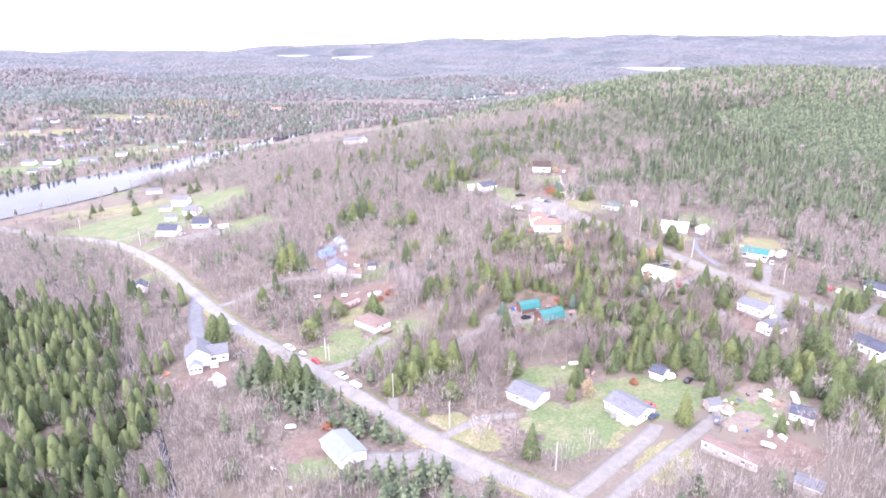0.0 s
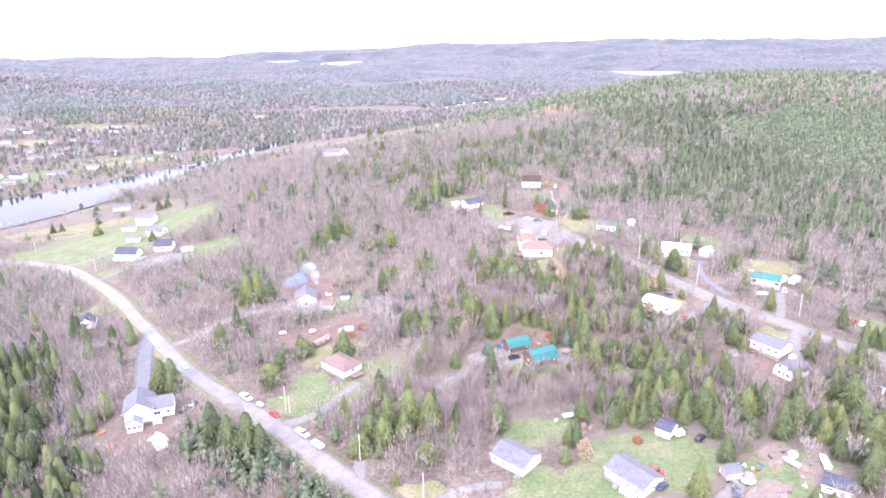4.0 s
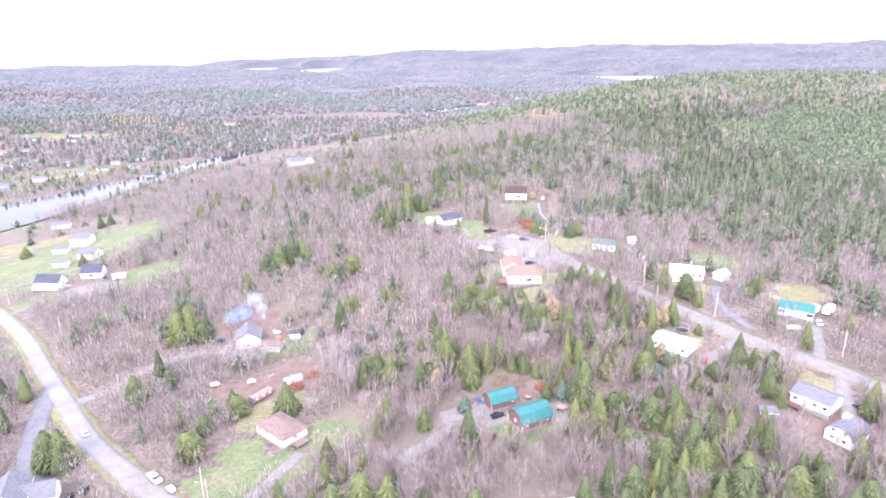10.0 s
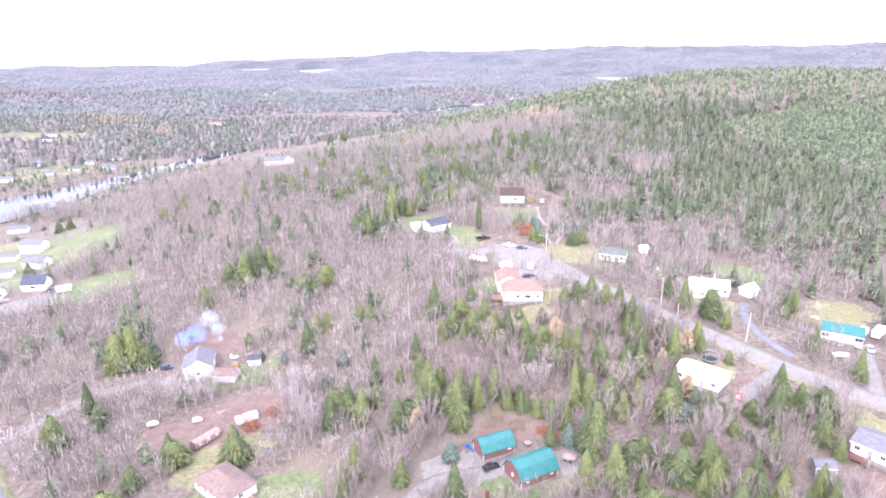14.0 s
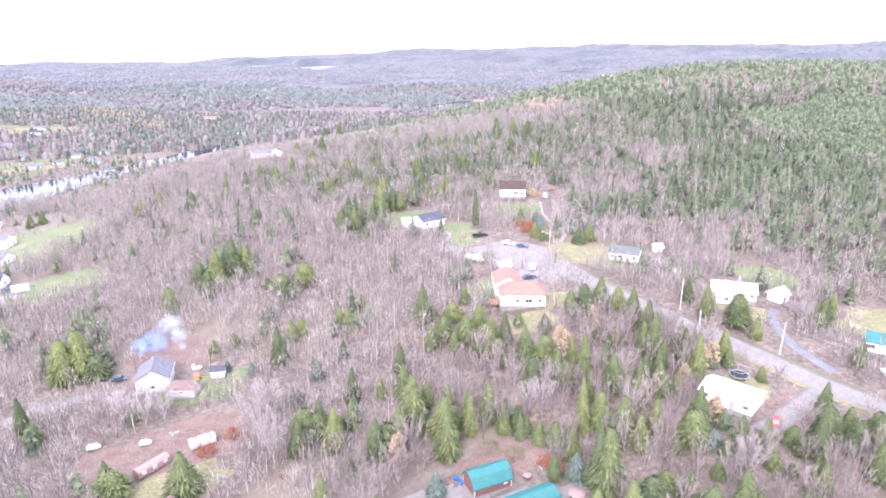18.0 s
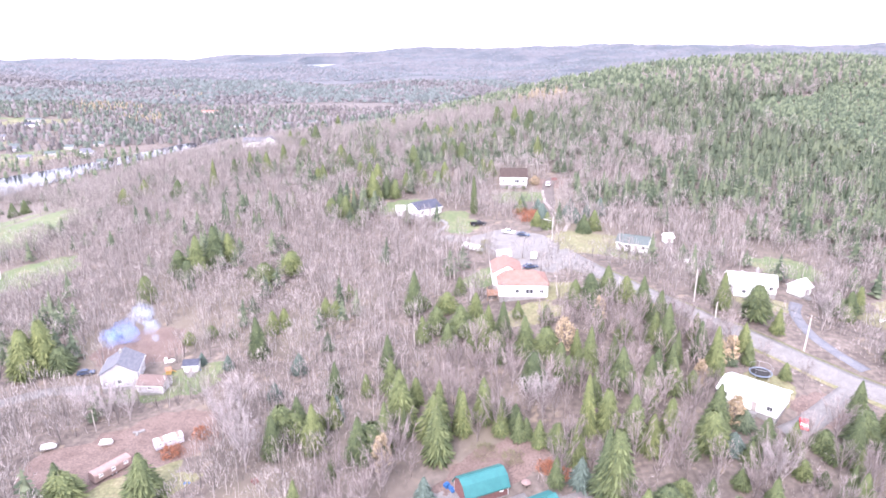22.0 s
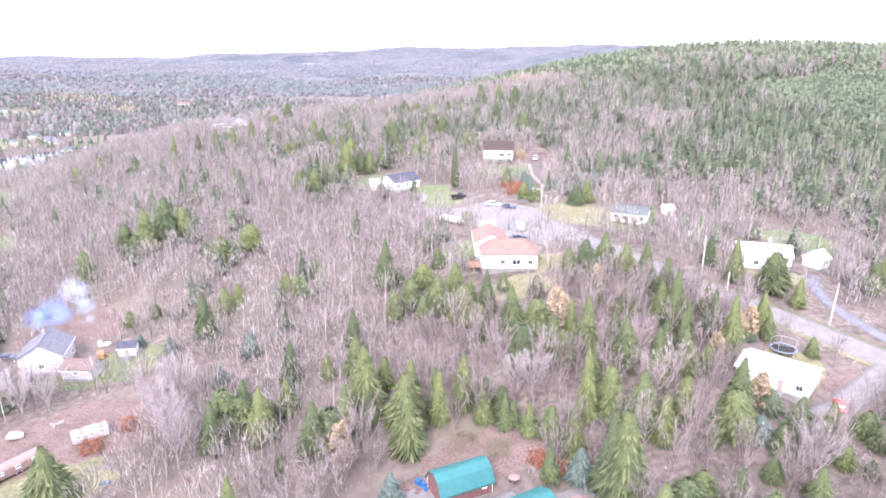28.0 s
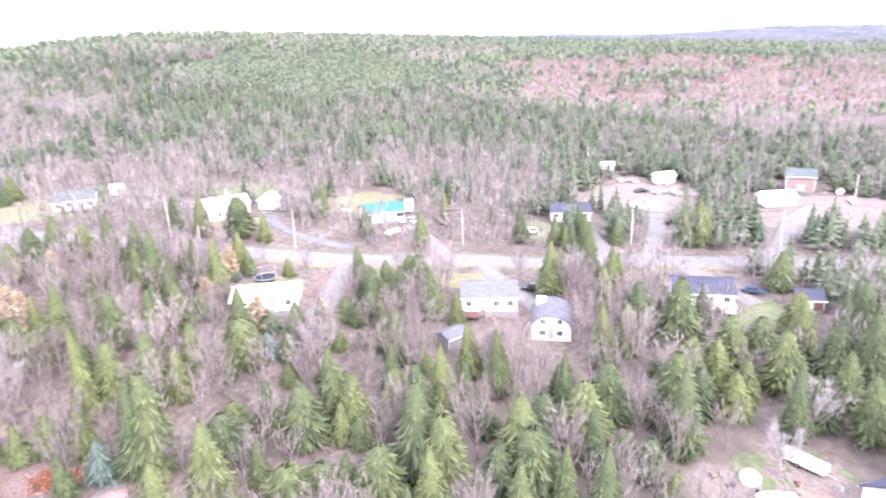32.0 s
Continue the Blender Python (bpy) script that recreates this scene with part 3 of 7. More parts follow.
ribbon("road_5", [(48, 245.5, 6.5), (52.1, 239.4, 5.0), (56.6, 232.9, 3.6)], M["gravel"], 0.17, "neck of the gravel turning circle", "road")
CLEAR_LINES, CLEAR_SPOTS = [], []   # where no wild tree grows
COUNT = [0, 0]


def drive(material, half, label, *points):
    COUNT[0] += 1
    CLEAR_LINES.append(smooth([(x * K, y * K, half + 1.2) for x, y in points], 4))
    ribbon("driveway_%d" % COUNT[0], [(x, y, half) for x, y in points], M[material], 0.11, label, "driveway", 0.35, 2.5)


drive("gravel", 2.6, "pale gravel driveway to the bungalow", (22, 98), (26.4, 101.3), (35, 109.4), (44.7, 118.5), (47, 122))
drive("gravel", 2.3, "grey lane up to the cluttered yard", (26, 92), (33.5, 99.7), (44.1, 109.3), (55.8, 119.2), (62, 124))
drive("gravel", 2.6, "pale gravel drive to the teal-roofed garages", (4, 168), (11.3, 174.1), (15.8, 177.5), (21.2, 177.9), (25.8, 179), (32.8, 180.9))
drive("gravel", 2.0, "gravel drive through the bare trees", (-77, 196), (-70.9, 199.7), (-62.9, 211.5), (-52.6, 217.4), (-45, 217.6))
drive("tar", 3.2, "dark asphalt drive to the large white house", (-86, 207), (-83, 196), (-77, 180), (-70, 168), (-64, 162.5))
drive("gravel", 2.4, "pinkish gravel drive beside the white bungalow", (89.7, 197.3), (86.7, 196.2), (80.7, 192.4), (74.2, 188.6), (71.4, 187.5))
drive("earth", 2.3, "steep dark earth drive up to the white house", (47, 261.5), (51.8, 273.8), (54.9, 284.4), (57, 298), (60, 304))
drive("gravel", 2.0, "gravel drive beside the teal-roofed house", (100.8, 186.2), (104.8, 193.2), (108.6, 200.5), (111.3, 205.8))
drive("gravel", 2.3, "grey drive between house and round-roofed house", (103.5, 181.6), (99.2, 174.9), (96.5, 168.3), (92.7, 162.4))
drive("gravel", 2.0, "gravel drive to the blue-roofed house", (116.4, 165.3), (122.5, 168.3), (128.7, 173.4))
drive("gravel", 2.6, "gravel drive into the cleared lot", (119.9, 158.6), (133.3, 162.7), (148, 168), (160, 172))
drive("gravel", 2.6, "gravel drive into the yard with the tall shed", (130, 143), (142, 143), (154, 144), (165, 142))
drive("gravel", 2.2, "gravel drive beside the dark-roofed bungalow", (122.2, 154.7), (116.4, 145.9), (112.1, 139.9))
drive("gravel", 2.2, "short gravel drive off the road", (-7.5, 127), (-12, 133), (-12.5, 140))
drive("gravel", 1.9, "gravel drive to the brown-roofed bungalow", (-34, 153), (-25, 158), (-20, 166), (-17, 172))
drive("gravel", 4.6, "broad gravel forecourt of the long grey garage", (8, 108), (-1, 115), (-9, 114), (-17, 115))
drive("gravel", 1.8, "pale gravel lane over the meadow", (-152, 276), (-135, 291), (-118, 299), (-112, 305))
drive("gravel", 1.9, "gravel drive to the houses on the meadow", (-128, 254), (-119, 266), (-112, 273), (-104, 275))
drive("dirt", 1.6, "earth track along the meadow by the river", (-235, 330), (-200, 338), (-170, 345), (-150, 351))
drive("tar", 1.6, "dark drive up to the long white house", (92.7, 201.4), (89.9, 211.4), (91.3, 220.9), (94.7, 226.5))
drive("gravel", 1.8, "faint gravel drive to the grey-roofed bungalow", (-1, 122), (9, 129), (17, 130))
drive("concrete", 0.7, "pale curved footpath to the dark-roofed bungalow", (21.9, 267.6), (24.0, 270.8), (25.0, 273.9), (24.4, 275.6), (23.6, 277.1))
names = {"grass": ("lawn", "mown green lawn with worn patches"), "straw": ("dry_lawn", "yellowed dry autumn grass"), "dirt": ("bare_ground", "bare reddish earth with leaf litter"), "gravel": ("gravel_yard", "grey gravel yard"), "tan": ("earth_yard", "pale tan trodden earth with litter")}


def lawn(x, y, rx, ry, turn, m, clear=0.92):
    COUNT[1] += 1
    CLEAR_SPOTS.append((x * K, y * K, rx * clear, ry * clear, radians(turn)))
    patch("%s_%d" % (names[m][0], COUNT[1]), x, y, rx, ry, turn, M[m], 0.045 + 0.0009 * COUNT[1], names[m][1], names[m][0].replace("_", " "))


lawn(-150, 306, 66, 30, 33, "grass", 0.6)
lawn(-30, 164, 15, 10, 20, "grass")
lawn(-21, 167, 13, 9, 35, "grass")
lawn(27, 147, 15, 9, 20, "grass")
lawn(46, 134, 20, 14, -30, "grass")
lawn(30, 122, 16, 12, -40, "straw")
lawn(22, 126, 9, 8, 0, "grass")
lawn(72, 125, 17, 12, 10, "grass")
lawn(78, 126.5, 12, 7, 60, "tan")
lawn(66, 121, 9, 6, 20, "tan")
lawn(-124, 336, 30, 22, 20, "grass")
lawn(-91, 277, 21, 15, 15, "grass")
lawn(-166, 318, 52, 24, 35, "grass")
lawn(-141, 287, 36, 20, 30, "grass")
lawn(-118, 318, 24, 22, 40, "grass")
lawn(-106, 270, 17, 8, 20, "gravel")
lawn(-123, 265, 15, 9, 35, "grass")
lawn(-111, 226, 12, 8, 40, "grass")
lawn(5, 125, 16, 7, -42, "straw")
lawn(28.9, 271.7, 9, 11, 20, "grass")
lawn(13, 291, 12, 10, 0, "grass")
lawn(59.4, 252.8, 19, 12, -10, "straw")
lawn(62, 247.5, 12, 5, -29, "grass")
lawn(101.5, 243, 13, 9, -20, "grass")
lawn(110.8, 218.2, 14, 7, -35, "straw")
lawn(96, 178.5, 11, 6, -55, "straw")
lawn(30.9, 172.8, 12, 5, 12, "grass")
lawn(-12, 178, 13, 9, 20, "grass")
lawn(-29, 174, 10, 7, 30, "grass")
lawn(46.5, 290, 13, 8, 0, "grass")
lawn(46.8, 273.7, 7, 7, 0, "dirt")
lawn(72.2, 196.4, 10, 8, 40, "straw")
lawn(79, 192.5, 8, 7, 40, "dirt")
lawn(-30, 218, 17, 8, 10, "grass")
lawn(109.7, 136.9, 10, 8, -50, "grass")
lawn(124.1, 181.9, 7, 10, -40, "grass")
lawn(117.2, 222.8, 13, 8, -40, "straw")
lawn(157, 176, 21, 16, -40, "tan")
lawn(162, 140, 25, 17, -50, "tan")
lawn(73, 132, 9, 6, 40, "tan")
lawn(-30, 199, 22, 12, 30, "dirt")
lawn(-25, 188, 15, 9, 40, "straw")
lawn(-40, 232, 16, 10, 10, "dirt")
lawn(28.8, 187.6, 15, 6, 22, "dirt")
lawn(90.6, 168.3, 13, 8, 40, "dirt")
lawn(32.8, 177.6, 13, 4.5, 20, "gravel")
lawn(39.7, 176.9, 5, 4, 0, "gravel")
lawn(-65, 150, 15, 9, 30, "dirt")
lawn(-29, 121, 13, 9, 30, "dirt")
lawn(-27, 112, 11, 8, 0, "grass")
lawn(40.1, 238.9, 8, 6, 0, "gravel")
lawn(39.2, 219.5, 11, 6, 10, "straw")
lawn(31.4, 235.5, 7, 6, 0, "grass")
lawn(68, 110, 14, 10, -40, "dirt")
lawn(44, 108, 13, 9, 40, "straw")
lawn(-205, 395, 18, 9, 30, "grass")
lawn(-188, 347, 46, 20, 32, "straw", 0.6)
lawn(-150, 352, 28, 12, 30, "grass", 0.8)
lawn(58, 300, 10, 7, 20, "dirt")
lawn(-300, 480, 60, 25, 50, "grass")
lawn(-270, 565, 60, 16, 45, "grass", 0.5)
lawn(-330, 610, 50, 18, 30, "straw", 0.5)
lawn(-375, 735, 40, 22, 20, "grass", 0.8)
lawn(-345, 735, 55, 22, 30, "straw")
lawn(-400, 640, 60, 30, 20, "straw")
lawn(-250, 545, 45, 15, 45, "straw")
lawn(-430, 560, 60, 40, 20, "straw")
lawn(123, 203.4, 9, 6, -40, "dirt")
lawn(86.5, 225.8, 11, 6, -20, "straw")
lawn(30, 122.5, 19, 11, 42, "grass")
lawn(39, 128, 15, 12, 0, "grass")
lawn(53, 135, 15, 11, -20, "grass")
lawn(24, 131, 9, 8, 0, "grass")
lawn(18.1, 181.5, 11, 5.5, 20, "gravel", 0.8)
lawn(24.9, 183.2, 8, 4.5, 25, "gravel", 0.8)
lawn(24.7, 175.3, 13, 3.6, 15, "grass", 0.9)
lawn(43.4, 239.3, 12, 6, -25, "gravel", 0.8)
lawn(32.4, 237.2, 7, 7, 0, "grass", 0.9)
lawn(27.1, 278.7, 9, 7, 0, "grass", 0.9)
lawn(26.3, 262.9, 10, 3.2, -40, "gravel", 0.8)
lawn(45.4, 227.2, 8, 6, 0, "straw", 0.9)
ribbon("creek", [(x, y, w) for x, y, w in ((-185, 275, 1.2), (-155, 235, 1.1), (-143, 222, 1.2), (-126, 205, 1.1), (-108, 187, 1.2), (-85.4, 155.5, 1.1), (-79, 143, 1.2), (-67, 128, 1.0), (-60, 115.6, 1.2), (-50, 95, 1.2), (-40, 60, 2))], M["water"], 0.1, "dark narrow creek winding through the bare woods", "creek", 0.8)


# ---- buildings ----
OCCUPIED = []     # x, y, radius of what stands on the ground


def on_ground(x, y, turn=0.0, r=0.0, sink=0.0):
    if r:
        OCCUPIED.append((x * K, y * K, r))
    return pose(x * K, y * K, gz(x * K, y * K) - sink, 0, 0, turn)


def window(parent, x, y, z, w, h, out, frame_mat=None):
    """A window in a wall whose outside looks along out: (0, -1), (0, 1), (-1, 0) or (1, 0)."""
    ax = abs(out[0]) > 0.5
    s = out[0] if ax else out[1]

    def slab(a0, a1, z0, z1, d0, d1):
        lo, hi = sorted((d0 * s, d1 * s))
        return (x + lo, y + a0, z0, x + hi, y + a1, z1) if ax else (x + a0, y + lo, z0, x + a1, y + hi, z1)
    t = 0.09
    ring = []
    for d in (0.0, 0.09):
        for k in (0.0, t):
            for a, q in ((-1, 0), (1, 0), (1, 1), (-1, 1)):
                u, v = a * (w / 2 - k), z + (k if q == 0 else h - k)
                ring.append((x + d * s, y + u, v) if ax else (x + u, y + d * s, v))
    faces = []
    for i in range(4):
        j = (i + 1) % 4
        faces += [(8 + i, 8 + j, 12 + j, 12 + i), (i, 4 + i, 4 + j, j), (i, j, 8 + j, 8 + i), (4 + i, 12 + i, 12 + j, 4 + j)]
    win = part("window", Build().add(ring, faces), frame_mat or M["white"], parent)
    part("mullion", Build().box(*slab(-t / 3, t / 3, z + t, z + h - t, 0.031, 0.07)), frame_mat or M["white"], win)
    part("sill", Build().box(*slab(-w / 2 - 0.06, w / 2 + 0.06, z - 0.07, z - 0.002, 0.002, 0.13)), frame_mat or M["white"], win)
    part("pane", Build().box(*slab(-w / 2 + t, w / 2 - t, z + t, z + h - t, 0.012, 0.03)), M["glass"], win)


def door(parent, x, y, z, out, material):
    ax, s = abs(out[0]) > 0.5, sum(out)

    def slab(a0, a1, z0, z1, d):
        lo, hi = sorted((0.005 * s, d * s))
        return (x + lo, y + a0, z0, x + hi, y + a1, z1) if ax else (x + a0, y + lo, z0, x + a1, y + hi, z1)
    d = part("door", Build().box(*slab(-0.45, 0.45, z, z + 2.05, 0.06)).box(*slab(-0.3, 0.3, z + 1.15, z + 1.85, 0.075)), material, parent)
    part("handle", Build().box(*slab(0.32, 0.38, z + 0.95, z + 1.05, 0.12)), M["steel"], d)


def house(name, x, y, turn, L, W, wall, roof, roof_mat, wall_mat, label, front="wdww", back="ww", ends="w", hip=0.0, base=0.5, eave=0.45, chimney=None, deck=None, corner=False, group="", gambrel=False, category="house"):
    """A house with its ridge along its own x axis. corner: x, y is the front's left base corner, else the middle. front: w window, b broad window, d door, s small window, g garage door, - bare wall."""
    c, s = math.cos(radians(turn)), math.sin(radians(turn))
    if corner:
        x, y = x + (c * L / 2 - s * W / 2) / K, y + (s * L / 2 + c * W / 2) / K
    OCCUPIED.append((x * K, y * K, math.hypot(L, W) / 2 + 1.2))
    zs = [gz(x * K + c * a * L / 2 - s * b * W / 2, y * K + s * a * L / 2 + c * b * W / 2) for a in (-1, 1) for b in (-1, 1)]
    h = thing(name, pose(x * K, y * K, sum(zs) / 4, 0, 0, turn), label, category, group)
    hl, hw, top = L / 2, W / 2, base + wall
    part("foundation", Build().box(-hl + 0.08, -hw + 0.08, min(zs) - sum(zs) / 4 - 0.6, hl - 0.08, hw - 0.08, base), M["concrete"], h)
    if gambrel:
        k = 0.62
        prof = [(-hw, base), (hw, base), (hw, top), (hw * k, top + roof * 0.66), (0, top + roof), (-hw * k, top + roof * 0.66), (-hw, top)]
    elif hip:
        prof = [(-hw, base), (hw, base), (hw, top), (-hw, top)]
    else:
        prof = [(-hw, base), (hw, base), (hw, top), (0, top + roof), (-hw, top)]
    part("wall_shell", Build().prism(prof, "x", -hl, hl), wall_mat, h)
    t, sl = 0.16, roof / hw
    if hip:
        b = Build()
        e, z0, r = eave, top - eave * sl * 0.6, hl - hip
        q = [(-hl - e, -hw - e, z0), (hl + e, -hw - e, z0), (hl + e, hw + e, z0), (-hl - e, hw + e, z0), (-r, 0, top + roof), (r, 0, top + roof)]
        q += [(-hl - e, -hw - e, z0 - t), (hl + e, -hw - e, z0 - t), (hl + e, hw + e, z0 - t), (-hl - e, hw + e, z0 - t)]
        b.add(q, [(0, 1, 5, 4), (1, 2, 5), (2, 3, 4, 5), (3, 0, 4), (0, 6, 7, 1), (1, 7, 8, 2), (2, 8, 9, 3), (3, 9, 6, 0), (6, 9, 8, 7)])
        part("roof", b, roof_mat, h)
        part("ridge_cap", Build().tube((-r, 0, top + roof + 0.03), (r, 0, top + roof + 0.03), 0.09, 0.09, 6), roof_mat, h)
    else:
        for sign in (-1, 1):
            if gambrel:
                line = [(hw + eave * 0.5, top - eave * 0.9), (hw * 0.62, top + roof * 0.66), (0, top + roof)]
            else:
                line = [(hw + eave, top - eave * sl), (0, top + roof)]
            up = [(p * sign, q + t + 0.02) for p, q in line]
            lo = [(p * sign, q + 0.015) for p, q in line[::-1]]
            part("roof_slope", Build().prism(up + lo, "x", -hl - eave * 0.7, hl + eave * 0.7), roof_mat, h)
            part("fascia", Build().box(-hl - eave * 0.7, line[0][0] * sign - 0.03, line[0][1] - 0.1, hl + eave * 0.7, line[0][0] * sign + 0.03, line[0][1] + t), roof_mat if gambrel else M["white"], h)
        part("ridge_cap", Build().box(-hl - eave * 0.7, -0.14, top + roof + t - 0.03, hl + eave * 0.7, 0.14, top + roof + t + 0.05), roof_mat, h)
    for marks, out in ((front, (0, -1)), (back, (0, 1)), (ends, (-1, 0)), (ends, (1, 0))):
        span = L if out[1] else W
        for i, ch in enumerate(marks):
            a = (i + 0.5) / len(marks) * span - span / 2
            px, py = (a, out[1] * hw) if out[1] else (out[0] * hl, a)
            if ch == "w":
                window(h, px, py, base + 1.0, 1.2, 1.15, out)
            elif ch == "b":
                window(h, px, py, base + 0.85, 2.1, 1.35, out)
            elif ch == "s":
                window(h, px, py, base + 1.25, 0.75, 0.7, out)
            elif ch == "d":
                door(h, px, py, base + 0.02, out, M["white"] if wall_mat is not M["white"] else M["cream"])
                if out[1] < 0:
                    part("step", Build().box(px - 0.8, -hw - 1.2, -0.5, px + 0.8, -hw - 0.01, base - 0.05).box(px - 0.8, -hw - 1.6, -0.6, px + 0.8, -hw - 1.2, base - 0.28), M["concrete"], h)
            elif ch == "g":
                b = Build()
                for k in range(4):
                    b.box(px - 1.25, min(py, py + 0.05 * out[1]), base - 0.3 + k * 0.55, px + 1.25, max(py, py + 0.05 * out[1]), base + 0.22 + k * 0.55)
                part("garage_door", b, M["cream"], h)
    for sx in (-1, 1):
        for sy in (-1, 1):
            cx, cy = sx * (hl + 0.012), sy * (hw + 0.012)
            part("corner_board", Build().box(min(cx, cx - sx * 0.12), min(cy, cy - sy * 0.12), base, max(cx, cx - sx * 0.12), max(cy, cy - sy * 0.12), top - 0.06), M["white"], h)
    if chimney:
        cx, cy, ch = chimney
        z0 = top + roof * (1 - abs(cy) / hw) - 0.4
        ck = part("chimney", Build().box(cx - 0.35, cy - 0.35, z0, cx + 0.35, cy + 0.35, top + roof + ch), M["concrete"], h)
        part("flue", Build().tube((cx, cy, top + roof + ch), (cx, cy, top + roof + ch + 0.3), 0.14, 0.14, 8), M["steel"], ck)
    if deck:
        x0, y0, x1, y1, dm = deck
        n = max(3, int((x1 - x0) / 0.3))
        dk = part("deck", Build().box(x0 + 0.05, y0 + 0.05, base - 0.3, x1 - 0.05, y1 - 0.02, base - 0.125), M[dm], h, "open wooden deck")
        for i in range(n):
            part("board", Build().box(x0 + (x1 - x0) * i / n, y0, base - 0.12, x0 + (x1 - x0) * (i + 0.93) / n, y1, base - 0.06), M[dm], dk)
        for px in np.linspace(x0, x1, max(2, int((x1 - x0) / 2) + 1)):
            for py in (y0, y1):
                part("post", Build().box(px - 0.06, py - 0.06, -1.2, px + 0.06, py + 0.06, base + 0.95), M[dm], dk)
        part("railing", Build().box(x0, y0 - 0.04, base + 0.85, x1, y0 + 0.04, base + 0.95).box(x0, y0 - 0.03, base + 0.3, x1, y0 + 0.03, base + 0.38)
             .box(x0 - 0.04, y0, base + 0.85, x0 + 0.04, y1, base + 0.95).box(x1 - 0.04, y0, base + 0.85, x1 + 0.04, y1, base + 0.95), M[dm], dk)
    return h


house("bungalow", 64.7, 195.7, -45, 12.0, 8.4, 2.5, 1.2, M["roof_white"], M["white"], "white bungalow with a white metal roof beside a gravel drive", "wwdw", "ww", "w", corner=True, base=0.25)
house("bungalow", 85.9, 171.9, -54, 10.4, 8.4, 2.9, 1.7, M["roof_grey"], M["white"], "white raised bungalow with a grey shingle roof and rear deck", "wdww", "ww", "w", corner=True, base=1.0, deck=(-4.8, -6.6, -1.0, -4.2, "brick"))
house("bungalow", 103, 208.5, -35, 10.8, 7.8, 2.6, 1.6, M["roof_teal"], M["white"], "white bungalow with a teal metal roof", "b-d-b", "ww", "w", corner=True, base=0.7)
house("bungalow", 82.2, 231.0, -21, 12.6, 7.6, 2.6, 1.6, M["roof_white"], M["white"], "long white bungalow with a pale roof and brick chimney", "wwdww", "ww", "w", corner=True, chimney=(1.6, 1.0, 1.5))
house("bungalow", 63.9, 249.6, -29, 9.6, 7.4, 2.6, 1.6, M["roof_pale"], M["white"], "white bungalow with a pale grey-green roof and clipped shrubs", "wwdw", "ww", "w", corner=True)
house("bungalow", 42.4, 298.4, -7, 11.0, 9.0, 3.2, 2.7, M["roof_umber"], M["white"], "white bungalow with a dark brown roof on the hillside", "wdbw", "w", "w", corner=True, base=0.7)
house("bungalow", 17.6, 278.4, 35, 10.6, 8.2, 2.7, 2.0, M["roof_dark"], M["white"], "white bungalow with a dark blue shingle roof", "wdw", "w", "w", corner=True)
house("garage", 13.6, 284.5, 8, 6.0, 6.5, 2.3, 0.9, M["roof_white"], M["white"], "low white garage with a white roof", "g", "", "", category="garage")
house("bungalow", 33.4, 224.8, -3, 13.0, 9.4, 3.7, 2.2, M["roof_red"], M["white"], "white split-level house with a faded red roof", "-wbw", "w", "w", corner=True, base=0.5, hip=3.0, deck=(-9.4, -3.4, -6.5, 0.8, "orange_wood"))
house("house_wing", 35.8, 233.0, 87, 10.0, 7.8, 3.6, 2.0, M["roof_red"], M["white"], "back wing of the white house with a faded red roof", "w", "w", "w", base=1.0)
house("house", -39.3, 220.2, 102, 9.4, 8.6, 4.0, 2.6, M["roof_grey"], M["weathered"], "weathered pale two-storey house with a grey roof beside the smoke", "ww", "wd", "sws", base=0.8, chimney=(2.0, 0.5, 0.8))
house("annex", -32, 216.5, -6, 6.6, 5.0, 2.2, 1.3, M["roof_brown"], M["weathered"], "small annex with a brown shingle roof", "w", "", "", category="annex")
house("bungalow", -27.5, 179, -42, 12.6, 8.6, 2.8, 1.9, M["roof_brown"], M["white"], "white bungalow with a brown hipped roof", "ww-w", "d", "w", corner=True, hip=3.4, base=0.9, deck=(6.4, -1.5, 9.0, 3.0, "wood"))
house("garage", 24.0, 180.2, 22, 8.8, 5.4, 2.2, 2.2, M["roof_teal"], M["brick"], "dull red garage with a teal gambrel roof", "--s", "", "", corner=True, gambrel=True, eave=0.5, category="garage")
house("barn", 29.7, 172.6, 25, 10.4, 7.4, 2.3, 2.8, M["roof_teal"], M["brick"], "dull red barn with a teal gambrel roof", "s-s", "", "s", corner=True, gambrel=True, eave=0.5, category="barn")
house("bungalow", 15.4, 137.1, -42, 11.0, 9.0, 2.6, 1.9, M["roof_grey"], M["white"], "white bungalow with a blue-grey roof on a lawn", "ww-d", "w", "w", corner=True)
house("bungalow", 37.4, 129.3, -54, 12.2, 8.8, 2.6, 1.9, M["roof_grey"], M["white"], "white bungalow with a blue-grey roof and front porch", "wdww", "w", "w", corner=True, deck=(0.5, -6.4, 4.5, -4.4, "white"))
house("shed", 54.2, 142.1, -42, 4.4, 6.0, 2.3, 1.3, M["roof_dark"], M["white"], "white shed with a dark roof at the lawn's edge", "s", "", "", category="shed")
house("garage", -27.0, 119.0, -54, 12.6, 8.2, 2.8, 1.5, M["roof_sky"], M["white"], "long pale garage with a bluish metal roof", "s-s", "", "g", corner=True, category="garage")
house("house", -68.2, 158.6, 110, 10.5, 8.2, 4.4, 3.0, M["roof_grey"], M["white"], "large white house with grey gables above the creek", "wbw", "w", "sws", base=0.7, eave=0.55, deck=(-7.4, -6.6, -1.5, -4.1, "white"))
house("house_wing", -64.3, 159.8, 18, 10.0, 6.6, 3.2, 2.6, M["roof_grey"], M["white"], "cross wing of the large white house", "wbw", "w", "w")
